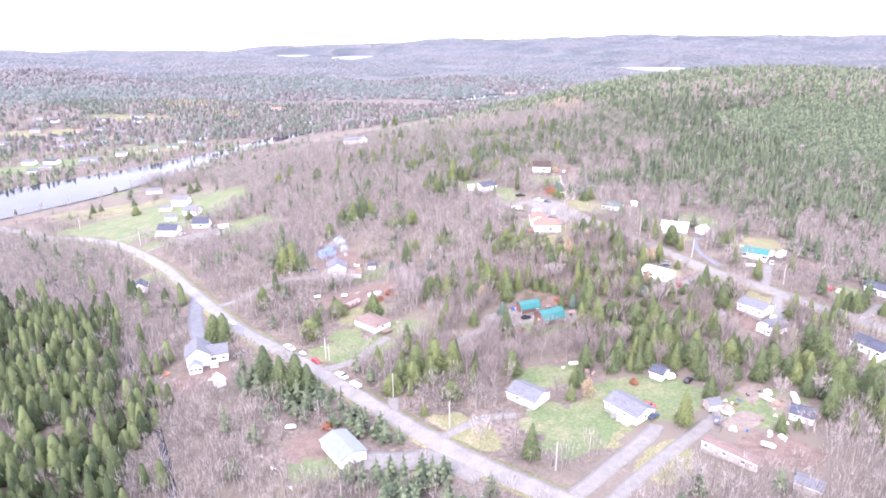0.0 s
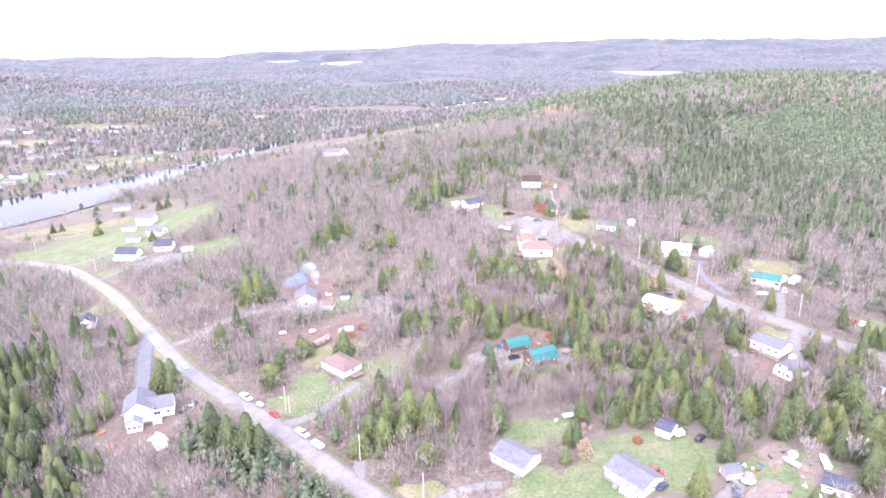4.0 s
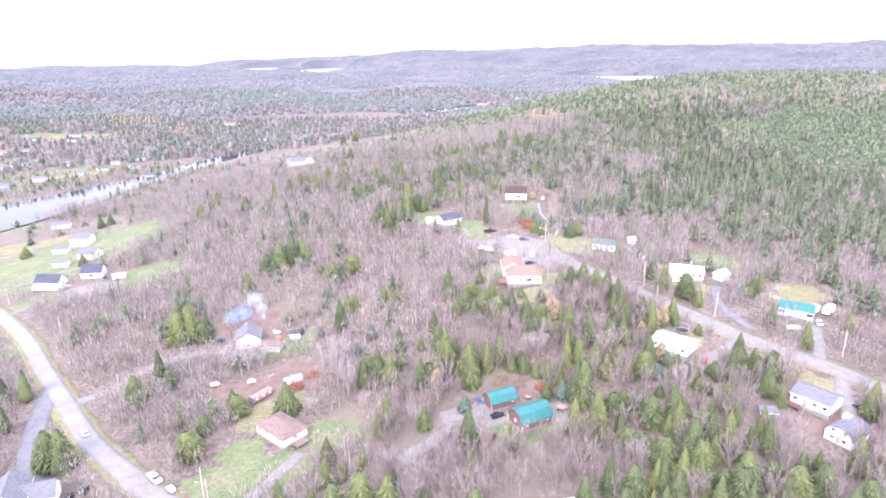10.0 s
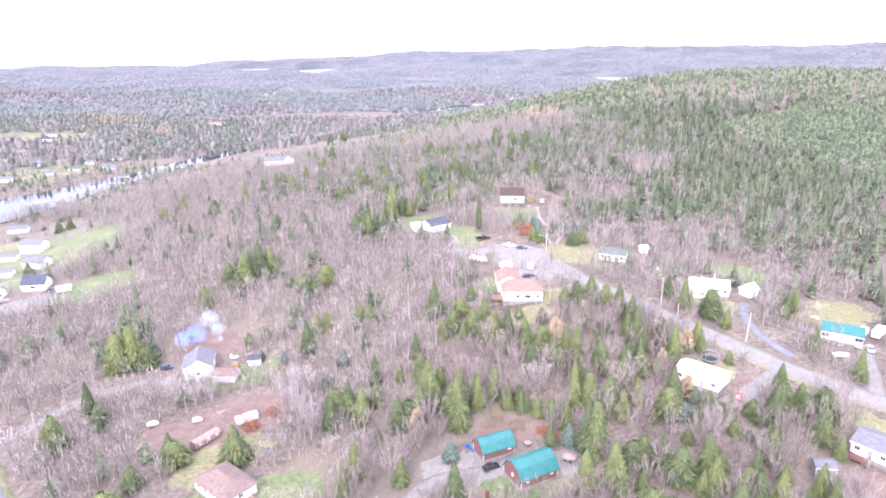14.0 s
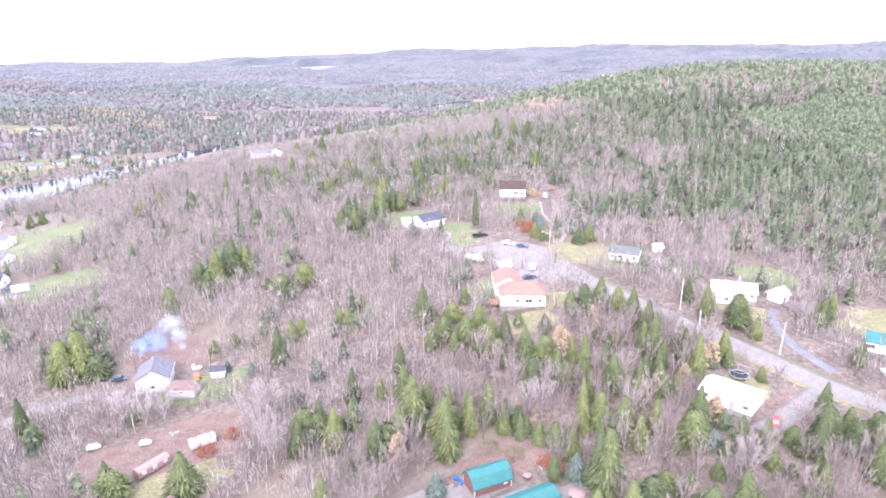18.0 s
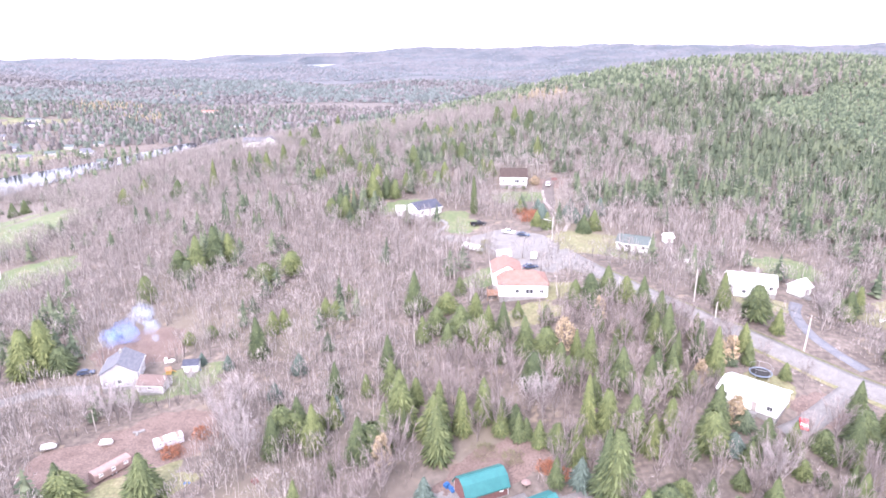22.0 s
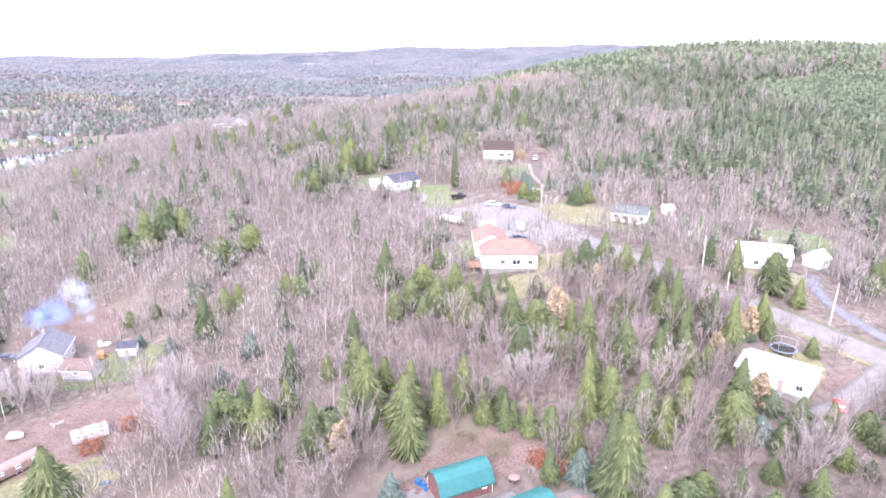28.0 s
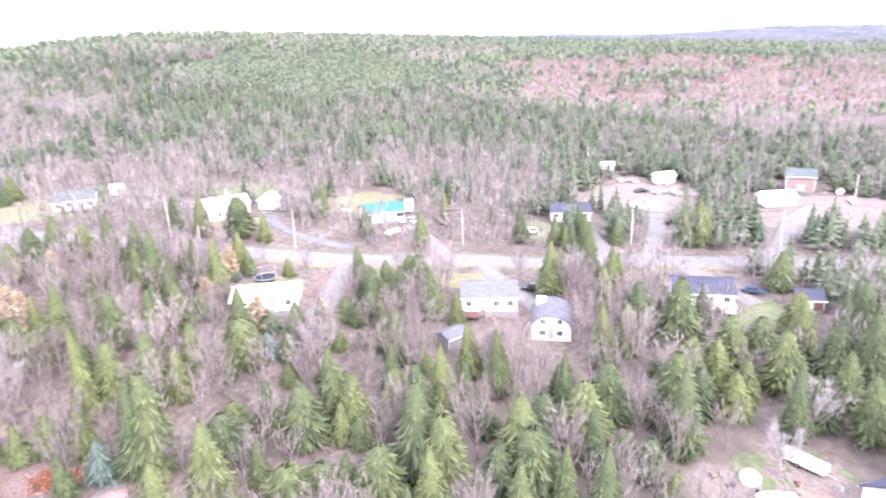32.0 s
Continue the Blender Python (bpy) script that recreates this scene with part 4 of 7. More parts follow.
house("house_porch", -67.0, 152.9, 110, 3.4, 4.4, 2.6, 1.6, M["roof_sky"], M["white"], "gabled porch with a row of windows on the large white house", "", "", "www", category="porch", eave=0.3)
house("shed", -58.3, 146, -48, 3.4, 3.2, 2.5, 1.5, M["roof_white"], M["white"], "tall white shed with a pale roof", "s", "", "", category="shed")
house("cottage", -109.4, 213.6, -70, 7.2, 6.6, 2.5, 2.2, M["roof_dark"], M["white"], "small white cottage with a dark roof", "wd", "w", "w")
house("bungalow", 105.5, 149.3, -65, 11.0, 8.2, 2.7, 1.7, M["roof_dark"], M["white"], "white bungalow with a charcoal roof among spruces", "wwdw", "w", "w", corner=True, deck=(3.0, -6.4, 5.6, -4.2, "white"))
house("shed", 114, 134, -60, 4.6, 3.6, 2.2, 1.2, M["roof_dark"], M["brick"], "small red shed with a dark roof", "d", "", "", category="shed")
house("bungalow", 129.5, 182.5, -57, 10.4, 6.6, 2.6, 1.6, M["roof_dark"], M["white"], "low white house with a blue-black roof", "wbdw", "w", "", corner=True, chimney=(4.2, 0.5, 0.7))
house("shed", 174.5, 192, -60, 5.0, 3.0, 2.2, 0.7, M["roof_white"], M["white"], "white storage shed at the edge of the clearing", "-", "", "", category="shed")
house("shed", 170, 175.2, -45, 6.2, 3.6, 2.3, 1.0, M["roof_white"], M["white"], "white shed in the cleared lot", "d", "", "", category="shed")
house("workshop", 177, 147.5, -75, 7.6, 7.0, 4.2, 1.6, M["roof_pale"], M["canvas"], "tall pinkish workshop with a pale roof", "g", "", "s", category="workshop")
house("garage", 162.6, 149, -50, 8.6, 6.0, 2.4, 1.2, M["roof_white"], M["white"], "white garage with a pale roof in the yard", "g-", "", "", category="garage")
house("house_wing", 84.6, 229.4, 69, 8.2, 5.4, 2.7, 1.7, M["roof_white"], M["white"], "front gable of the long white bungalow", "w", "", "w")
house("shed", 97.5, 230.6, 25, 4.2, 4.4, 2.6, 1.5, M["roof_white"], M["white"], "white garden shed behind the long bungalow", "d", "", "", category="shed")
house("shed", 78.7, 256.1, 0, 2.8, 2.6, 2.0, 0.8, M["roof_white"], M["white"], "little white shed by the wood", "d", "", "", category="shed")
house("shed", 79.3, 168.7, -10, 4.4, 3.4, 1.9, 0.7, M["roof_grey"], M["concrete"], "small grey shed in the woods", "-", "", "", category="shed")
house("hall", -57.5, 408, 8, 15.5, 9.0, 3.0, 2.2, M["roof_grey"], M["white"], "long white house on the wooded rise", "wwwdwww", "w", "w", category="house")
house("house_wing", -50.5, 405, 98, 8.0, 6.6, 3.0, 2.0, M["roof_grey"], M["white"], "wing of the long white house", "w", "w", "w")
house("cottage", -125, 278.6, -4, 12.0, 8.0, 2.8, 3.0, M["roof_dark"], M["white"], "white cottage with a dark roof and long porch", "wwdww", "w", "w", deck=(-6.0, -6.2, 6.0, -4.1, "white"))
house("cottage", -111.5, 283, 5, 9.6, 8.0, 2.8, 3.0, M["roof_dark"], M["white"], "white cottage with a dark blue roof", "wbw", "w", "w")
house("house", -125.5, 309, -8, 9.6, 8.6, 3.0, 2.6, M["roof_grey"], M["white"], "white house with a grey roof on the meadow", "ww", "w", "w")
house("garage", -134, 303, 10, 7.0, 5.5, 2.4, 1.2, M["roof_grey"], M["white"], "low white garage on the meadow", "g", "", "", category="garage")
house("house", -142, 336, 0, 11.0, 9.0, 4.6, 2.2, M["roof_grey"], M["white"], "tall white house near the river", "www", "w", "ww")
house("garage", -147, 327, 5, 8.0, 5.0, 2.4, 1.0, M["roof_grey"], M["white"], "white garage below the tall house", "g-", "", "", category="garage")
house("cottage", -182, 392, 20, 12.0, 7.0, 2.4, 1.8, M["roof_grey"], M["white"], "white cottage on the river bank", "ww", "w", "")
for x, y, t, L, W, r, w, label in (
        (-292, 466, 10, 12, 8, "roof_grey", "cream", "pale house on the far bank"), (-331, 562, 0, 16, 8, "roof_grey", "cream", "long pale house across the river"), (-276, 494, 12, 18, 10, "roof_grey", "bluegrey", "large blue-grey house across the river"),
        (-365, 648, 0, 14, 9, "roof_red", "cream", "house with a reddish roof across the river"), (-308, 584, -5, 13, 8, "roof_pale", "cream", "pale house across the river"), (-283, 596, 8, 8, 7, "roof_pale", "cream", "small pale house across the river"),
        (-241, 592, 0, 9, 7, "roof_pale", "cream", "pale cottage across the river"), (-247, 545, 15, 11, 7, "roof_grey", "cream", "pale house near the far bank"), (-213, 563, 0, 10, 7, "roof_grey", "cream", "pale house near the far bank"),
        (-346, 735, 0, 20, 10, "roof_pale", "cream", "pale barn on a far field"), (-437, 700, 0, 14, 9, "roof_pale", "cream", "pale house beside a far field"), (-409, 645, 10, 13, 9, "roof_grey", "cream", "pale house in the far settlement"),
        (-192, 536, 20, 8, 5, "roof_pale", "cream", "pale boathouse at the water"), (-238, 562, 5, 13, 4, "roof_pale", "cream", "long pale trailer by the river")):
    house("house", x, y, t, L, W, 2.8, 2.0, M[r], M[w], label, "ww", "", "", group="houses across the river")
for x, y, t, L, W, r, w, label in (
        (-146, 712, 0, 18, 10, "roof_pale", "cream", "pale house in the far woods"), (-105, 735, 0, 20, 9, "roof_grey", "bluegrey", "blue-grey house in the far woods"), (-80, 708, 10, 14, 9, "roof_pale", "cream", "pale house among far trees"),
        (-213, 835, 0, 24, 11, "roof_red", "cream", "pale hall with a red roof far off"), (112, 1085, 0, 26, 12, "roof_red", "cream", "pale buildings by the far river bend"), (175, 1125, 0, 18, 10, "roof_pale", "cream", "pale house by the far river"),
        (-360, 600, 20, 12, 8, "roof_grey", "cream", "pale house in the far settlement"), (-395, 575, 20, 12, 8, "roof_grey", "bluegrey", "bluish house in the far settlement"), (-320, 640, 0, 11, 8, "roof_grey", "cream", "small house in the far settlement"), (-262, 640, 0, 11, 8, "roof_pale", "cream", "pale house in the far trees")):
    house("house", x, y, t, L, W, 3.0, 2.2, M[r], M[w], label, "ww", "", "", group="houses across the river")
for x, y, t, L, W, r, w in ((-424, 676, 12, 10, 7, "roof_pale", "cream"), (-416, 691, -8, 14, 8, "roof_dark", "white"), (-324, 548, 20, 9, 6, "roof_grey", "weathered"), (-321, 574, 0, 12, 8, "roof_grey", "white"), (-374, 709, 12, 10, 7, "roof_pale", "cream"), (-335, 710, -8, 14, 8, "roof_dark", "white"), (-276, 583, 20, 9, 6, "roof_grey", "weathered"), (-221, 574, 20, 9, 6, "roof_grey", "weathered"), (-316, 483, 0, 12, 8, "roof_grey", "white"), (-294, 452, 12, 10, 7, "roof_pale", "cream"), (-301, 487, -8, 14, 8, "roof_dark", "white"), (-353, 659, 20, 9, 6, "roof_grey", "weathered"), (-264, 522, 0, 12, 8, "roof_grey", "white"), (-227, 607, 12, 10, 7, "roof_pale", "cream")):
    house("house", x, y, t, L, W, 2.8, 2.0, M[r], M[w], "small house among the gardens across the river", "ww", "", "", group="houses across the river")


# ---- vehicles ----
def wheels(parent, xs, half, r):
    for wx in xs:
        for side in (-1, 1):
            w = part("wheel", Build().tube((wx, side * (half - 0.2), r), (wx, side * half, r), r, r, 14), M["rubber"], parent)
            part("rim", Build().tube((wx, side * (half - 0.03), r), (wx, side * (half + 0.015), r), r * 0.58, r * 0.55, 10), M["steel"], w)


def lamps(parent, x0, x1, half, z):
    for side in (-1, 1):
        part("headlight", Build().box(x1 - 0.03, side * half * 0.72 - 0.17, z, x1 + 0.03, side * half * 0.72 + 0.17, z + 0.15), M["steel"], parent)
        part("tail_light", Build().box(x0 - 0.03, side * half * 0.8 - 0.12, z, x0 + 0.03, side * half * 0.8 + 0.12, z + 0.18), M["car_red"], parent)


def car(x, y, turn, paint, label, tall=0.0):
    c = thing("car", on_ground(x, y, turn, 2.6), label, "car")
    z = 0.14
    side = [(-2.2, 0.38), (2.15, 0.36), (2.22, 0.66), (1.35, 0.88), (-2.1, 0.95 + tall * 0.2), (-2.25, 0.7)]
    part("body", Build().prism([(p, q + z - 0.1) for p, q in side], "y", -0.87, 0.87), M[paint], c, bevel=0.07)
    top = 1.42 + tall
    roof = [(-1.95 if tall else -1.6, 0.9), (1.05, 0.86), (0.35, top), (-1.25 - tall, top)]
    part("cabin", Build().prism(roof, "y", -0.74, 0.74), M["glass"], c, bevel=0.06)
    part("roof", Build().prism([(-1.3 - tall, top - 0.03), (0.4, top - 0.03), (0.3, top + 0.05), (-1.2 - tall, top + 0.05)], "y", -0.72, 0.72), M[paint], c, bevel=0.04)
    wheels(c, (-1.35, 1.35), 0.9, 0.33)
    lamps(c, -2.24, 2.2, 0.87, 0.58)
    return c


def pickup(x, y, turn, paint, label):
    c = thing("pickup_truck", on_ground(x, y, turn, 3.0), label, "pickup truck")
    b = Build().prism([(-2.8, 0.5), (2.75, 0.48), (2.85, 0.95), (1.6, 1.15), (0.9, 1.18), (0.9, 1.15), (-0.5, 1.15), (-0.5, 0.75), (-2.7, 0.75), (-2.8, 0.75)], "y", -0.95, 0.95)
    part("body", b, M[paint], c, bevel=0.06)
    for s in (-1, 1):
        part("bed_side", Build().box(-2.8, s * 0.95 - (0.08 if s > 0 else 0), 0.74, -0.5, s * 0.95 + (0.08 if s < 0 else 0), 1.18), M[paint], c)
    part("tailgate", Build().box(-2.84, -0.86, 0.74, -2.76, 0.86, 1.17), M[paint], c)
    part("cabin", Build().prism([(-0.5, 1.14), (1.5, 1.14), (0.75, 1.78), (-0.35, 1.78)], "y", -0.82, 0.82), M["glass"], c, bevel=0.05)
    part("roof", Build().prism([(-0.42, 1.75), (0.8, 1.75), (0.7, 1.84), (-0.36, 1.84)], "y", -0.8, 0.8), M[paint], c, bevel=0.04)
    wheels(c, (-1.75, 1.75), 0.97, 0.38)
    lamps(c, -2.84, 2.84, 0.95, 0.78)


def box_trailer(x, y, turn, L, W, H, label, name="cargo_trailer", m="roof_white", lift=0.45):
    c = thing(name, on_ground(x, y, turn, L / 2 + 0.3), label, name.replace("_", " "))
    part("box", Build().box(-L / 2, -W / 2, lift, L / 2, W / 2, lift + H), M[m], c, bevel=0.1)
    part("drawbar", Build().tube((L / 2 - 0.1, 0, lift), (L / 2 + 1.1, 0, lift - 0.05), 0.05, 0.05), M["steel"], c)
    wheels(c, (-L * 0.1,), W / 2 + 0.05, 0.32)


pickup(-44.5, 165.3, -43, "car_snow", "white pickup truck parked on the road's shoulder")
box_trailer(-40, 161.8, 137, 2.6, 1.5, 0.7, "low white utility trailer behind a pickup", "utility_trailer")
car(-35.4, 157.6, -43, "car_red", "red car parked at the roadside")
pickup(-27.2, 149.8, -43, "car_snow", "white pickup truck towing a white trailer")
box_trailer(-22.9, 145.5, 137, 4.6, 2.0, 0.9, "long white trailer on the road's edge", "utility_trailer")
car(-66.3, 182.2, 132, "car_silver", "silver car driving on the pale road")
car(75, 189, 60, "car_red", "red car parked on the gravel drive")
car(109.6, 205.2, -120, "car_silver", "silver car on the drive of the teal-roofed house")
car(111, 203.3, -115, "car_silver", "silver car parked beside another silver car")
car(25.3, 179.4, 20, "car_black", "black car in front of the teal-roofed garage")
pickup(33.3, 270, 10, "car_black", "black pickup truck on the turning circle")
car(40.3, 261.7, -30, "car_snow", "white car at the edge of the turning circle")
car(43.5, 258.5, -25, "car_navy", "dark blue car at the edge of the turning circle")
car(57, 298.3, 80, "car_snow", "white car on the steep drive", 0.2)
car(41.9, 238.2, 10, "car_navy", "dark blue car beside the red-roofed house")
car(99.4, 168.9, 120, "car_black", "black car on the grey drive", 0.2)
car(120.5, 184.2, 40, "car_red", "red car on the grass by the low house")
car(122.3, 182.6, 40, "car_snow", "white car beside the red one on the grass")
car(47.8, 129.4, -20, "car_red", "red car on the lawn beside the bungalow")
car(47.4, 124.8, 40, "car_navy", "dark blue car on the gravel by the bungalow")
car(57.1, 141.5, 35, "car_black", "black car parked by the shed")
car(60.3, 138.8, 40, "car_black", "black car with pale windows at the lawn's edge", 0.2)
car(60.1, 121.3, 70, "car_navy", "dark blue car in the cluttered yard")
car(-58.6, 160.6, 80, "car_black", "black car beside the large white house")
car(-57, 162.6, 95, "car_black", "second black car beside the large white house")
car(-48.2, 223.3, 15, "car_navy", "dark car behind the pale house")
car(160.6, 176.6, -50, "car_black", "black and white car in the cleared lot")
car(116.1, 141.3, -80, "car_navy", "dark blue car beside the charcoal-roofed bungalow")
car(-117.8, 274.6, 60, "car_silver", "silver car by the meadow cottages")
car(-104.8, 278.6, 20, "car_navy", "dark car by the meadow cottages")
box_trailer(-99.5, 276.5, 30, 6.0, 2.3, 2.2, "white camper trailer on the meadow", "camper")
box_trailer(37, 245.8, 10, 4.6, 2.3, 1.8, "white box trailer by the turning circle")
box_trailer(30.3, 253.9, -42, 7.0, 2.2, 1.2, "long low white trailer beside the turning circle")
box_trailer(43.3, 242.7, 90, 2.0, 1.8, 1.7, "small white box trailer on the gravel")
box_trailer(117.3, 209.7, 40, 6.0, 2.4, 2.4, "tall white camper beside the teal-roofed house", "camper")
box_trailer(114, 210.3, 40, 3.6, 2.2, 2.0, "white box trailer beside the camper")
box_trailer(80.3, 127.6, -104, 5.4, 1.6, 1.1, "long white trailer under the spruces", "trailer")
box_trailer(56.5, 140.7, 25, 2.8, 1.8, 1.4, "white utility trailer by the shed", "utility_trailer")


def old_caravan(x, y, turn, L, label, m="weathered"):
    """A derelict caravan: rounded body, patched roof panels, windows."""
    c = thing("old_caravan", on_ground(x, y, turn, L / 2), label, "caravan")
    arc = [(1.25 * math.cos(a), 1.9 + 0.55 * math.sin(a)) for a in np.linspace(0, math.pi, 9)]
    part("body", Build().prism([(-1.25, 0.5), (1.25, 0.5)] + arc, "x", -L / 2, L / 2), M[m], c)
    for i in range(int(L / 1.1)):
        x0 = -L / 2 + 0.15 + i * 1.1
        part("roof_panel", Build().prism([(p * 1.02, q + 0.02) for p, q in arc[1:-1]] + [(p * 1.0, q - 0.1) for p, q in arc[-2:0:-1]], "x", x0, x0 + 0.75), M[m if m == "canvas" else "wood" if i % 3 == 1 else "white"], c)
    for wx in np.linspace(-L / 3, L / 3, 3):
        window(c, wx, -1.25, 1.35, 0.8, 0.6, (0, -1))
    wheels(c, (-0.4, 0.5), 1.2, 0.33)


old_caravan(-23.4, 199.6, 34, 6.0, "old white caravan with a patched striped roof")
old_caravan(-30, 193.4, 54, 8.0, "long derelict pinkish caravan beside a spruce", "canvas")


def boat(x, y, turn, L, label, cover="white"):
    b = thing("boat", on_ground(x, y, turn, L / 2), label, "boat")
    h = [(-L / 2, -0.9), (L * 0.15, -0.95), (L * 0.38, -0.55), (L / 2, 0), (L * 0.38, 0.55), (L * 0.15, 0.95), (-L / 2, 0.9)]
    n = len(h)
    q = Build().add([(p * 0.9, w * 0.45, 0.25) for p, w in h] + [(p, w, 1.0) for p, w in h], [tuple(range(n))[::-1]] + [(i, (i + 1) % n, n + (i + 1) % n, n + i) for i in range(n)])
    hull = part("hull", q, M["white"], b)
    part("cover", Build().add([(p, w, 1.0) for p, w in h] + [(p * 0.6, w * 0.25, 1.55) for p, w in h], [tuple(range(n, 2 * n))] + [(i, (i + 1) % n, n + (i + 1) % n, n + i) for i in range(n)]), M[cover], b)
    part("cradle", Build().box(-L * 0.3, -0.6, -0.1, -L * 0.25, 0.6, 0.4).box(L * 0.1, -0.6, -0.1, L * 0.15, 0.6, 0.4), M["wood"], b)


boat(-42.7, 199.6, 20, 3.2, "white boat lying on bare earth")
boat(-33.8, 200.4, 10, 2.8, "small white boat on bare earth")
boat(74.2, 128.6, 120, 4.8, "white covered boat in the cluttered yard")
boat(35.2, 151.8, 10, 5.0, "white covered boat at the edge of the lawn")
boat(66.3, 110.8, -30, 3.8, "white boat among bare bushes")
boat(102.8, 200.7, -8, 4.6, "white boat on the dry grass")
boat(-35.6, 127.1, 5, 3.4, "small white boat near the long garage")
boat(176.5, 139.4, 0, 5.0, "white boat in the gravel yard")
boat(170, 136.4, 20, 5.2, "pale covered boat in the gravel yard")


# ---- poles and wires ----
def utility_pole(x, y, h, label, arm=True, lamp=None, lean=0.0):
    p = thing("utility_pole", on_ground(x, y, 0, 0.6) @ pose(0, 0, 0, 0, lean, 0), label, "utility pole", "poles along the roads")
    part("shaft", Build().tube((0, 0, -0.5), (0, 0, h), 0.2, 0.14, 9), M["pole"], p)
    if arm:
        part("crossarm", Build().box(-0.9, -0.06, h - 0.75, 0.9, 0.06, h - 0.62), M["wood"], p)
        for ix in (-0.8, 0, 0.8):
            part("insulator", Build().tube((ix, 0, h - 0.62), (ix, 0, h - 0.42), 0.05, 0.035, 6), M["steel"], p)
    if lamp is not None:
        c, s = math.cos(radians(lamp)), math.sin(radians(lamp))
        part("lamp_arm", Build().tube((0, 0, h - 1.4), (c * 2.4, s * 2.4, h - 0.9), 0.05, 0.04, 6), M["steel"], p)
        part("lamp_head", Build().box(-0.35, -0.14, -0.08, 0.35, 0.14, 0.08, pose(c * 2.6, s * 2.6, h - 0.9, 0, 0, lamp)), M["steel"], p)
    return (x * K, y * K, gz(x * K, y * K) + h - 0.5)


side_tops = [utility_pole(x, y, 9.2, "weathered grey wooden utility pole beside the side road", lean=l) for x, y, l in ((71.6, 222.6, 0), (85.4, 207.5, 2), (107.4, 188, 0), (125.7, 164.2, 1.5), (138, 142.6, 2))]
utility_pole(49.5, 253.3, 8.2, "wooden pole with a street lamp at the turning circle", False, 160)
utility_pole(32.9, 285.4, 8.0, "pale wooden pole by the turning circle", False)
main_tops = [utility_pole(x, y, 9.2, "grey wooden utility pole beside the main road") for x, y in ((-185.5, 312), (-133, 266), (-98, 233.5), (-64.5, 196.5), (-33.1, 159.6), (-12.8, 140.2), (1.2, 126.2), (22.5, 108))]
utility_pole(-32, 158.6, 6.5, "pole with a lamp on the lawn's edge", False, 170)
utility_pole(168.7, 135.9, 8.5, "leaning grey pole at the gravel yard", False, None, 4)
utility_pole(73.3, 216.6, 4.5, "short pale post beside the side road", False)


def wire(a, b, shift, sag, label):
    pts = []
    for u in np.linspace(0, 1, 13):
        pts.append((a[0] + (b[0] - a[0]) * u + shift[0], a[1] + (b[1] - a[1]) * u + shift[1], a[2] + (b[2] - a[2]) * u - sag * 4 * u * (1 - u) + shift[2]))
    q, r = Build(), 0.018
    n = len(pts)
    across = Vector((a[1] - b[1], b[0] - a[0], 0)).normalized() * r
    q.add([c for p in pts for c in ((p[0], p[1], p[2] + r), (p[0] + across.x, p[1] + across.y, p[2] - r), (p[0] - across.x, p[1] - across.y, p[2] - r))],
          [(3 * i + j, 3 * i + (j + 1) % 3, 3 * i + 3 + (j + 1) % 3, 3 * i + 3 + j) for i in range(n - 1) for j in range(3)] + [(2, 1, 0), (3 * n - 3, 3 * n - 2, 3 * n - 1)])
    tagged(new("power_cable", q.mesh("power_cable", M["rubber"])), label, "cable", "cables between the poles")


for tops in (side_tops, main_tops):
    for a, b in zip(tops, tops[1:]):
        for sh in ((0, 0, 0.1), (0.6, 0.3, 0.1), (0, 0, -1.2)):
            wire(a, b, sh, 0.9, "thin black power cable sagging between poles")

# ---- special buildings ----
def arched_barn(x, y, turn, L, W, label):
    a = thing("arched_barn", on_ground(x, y, turn, 6.0), label, "barn")
    arc = [(W / 2 * math.cos(t), 2.0 + 2.4 * math.sin(t)) for t in np.linspace(0, math.pi, 13)]
    part("wall_shell", Build().prism([(-W / 2, -0.8), (W / 2, -0.8)] + arc, "x", -L / 2, L / 2), M["white"], a)
    for i in range(12):
        (p, q), (r, s) = arc[i], arc[i + 1]
        part("roof_panel", Build().prism([(p * 1.05, q * 1.02), (r * 1.05, s * 1.02 + 0.08), (r, s + 0.01), (p, q + 0.01)], "x", -L / 2 - 0.4, L / 2 + 0.4), M["roof_grey"], a)
    for z, w in ((0.6, 1.2), (2.8, 1.0)):
        for wy in (-1.5, 1.5):
            window(a, -L / 2, wy, z, w, 1.1, (-1, 0))
    door(a, -L / 2, 0, 0.0, (-1, 0), M["cream"])
    part("dormer", Build().box(L / 4, 1.0, 3.4, L / 4 + 1.6, 2.8, 5.0), M["white"], a)


arched_barn(90.8, 160.5, 29, 8.5, 7.0, "white barn-like house with a rounded grey roof")
house("cottage", 77.8, 119.8, -35, 6.2, 5.4, 2.3, 1.7, M["roof_dark"], M["white"], "white cottage with a dark blue roof in the cluttered yard", "wd", "w", "w")
house("shed", 61, 126.2, 10, 3.8, 3.6, 2.2, 1.4, M["roof_grey"], M["cream"], "pale garden shed in the cluttered yard", "d", "", "", category="shed")
house("shed", 66.8, 96.9, -40, 6.0, 4.2, 2.2, 0.8, M["roof_grey"], M["cream"], "grey-roofed shed at the end of the lane", "-s", "", "", category="shed")
house("shed", -26.6, 221.4, 5, 3.6, 2.8, 2.0, 0.8, M["roof_dark"], M["white"], "small dark-roofed shed on the grass", "d", "", "", category="shed")
house("mobile_home", 57.6, 108.2, -47, 15.0, 3.8, 2.4, 0.5, M["roof_brown"], M["cream"], "long derelict mobile home with dark broken windows", "wswsws", "", "", category="mobile home", base=0.4, eave=0.15)


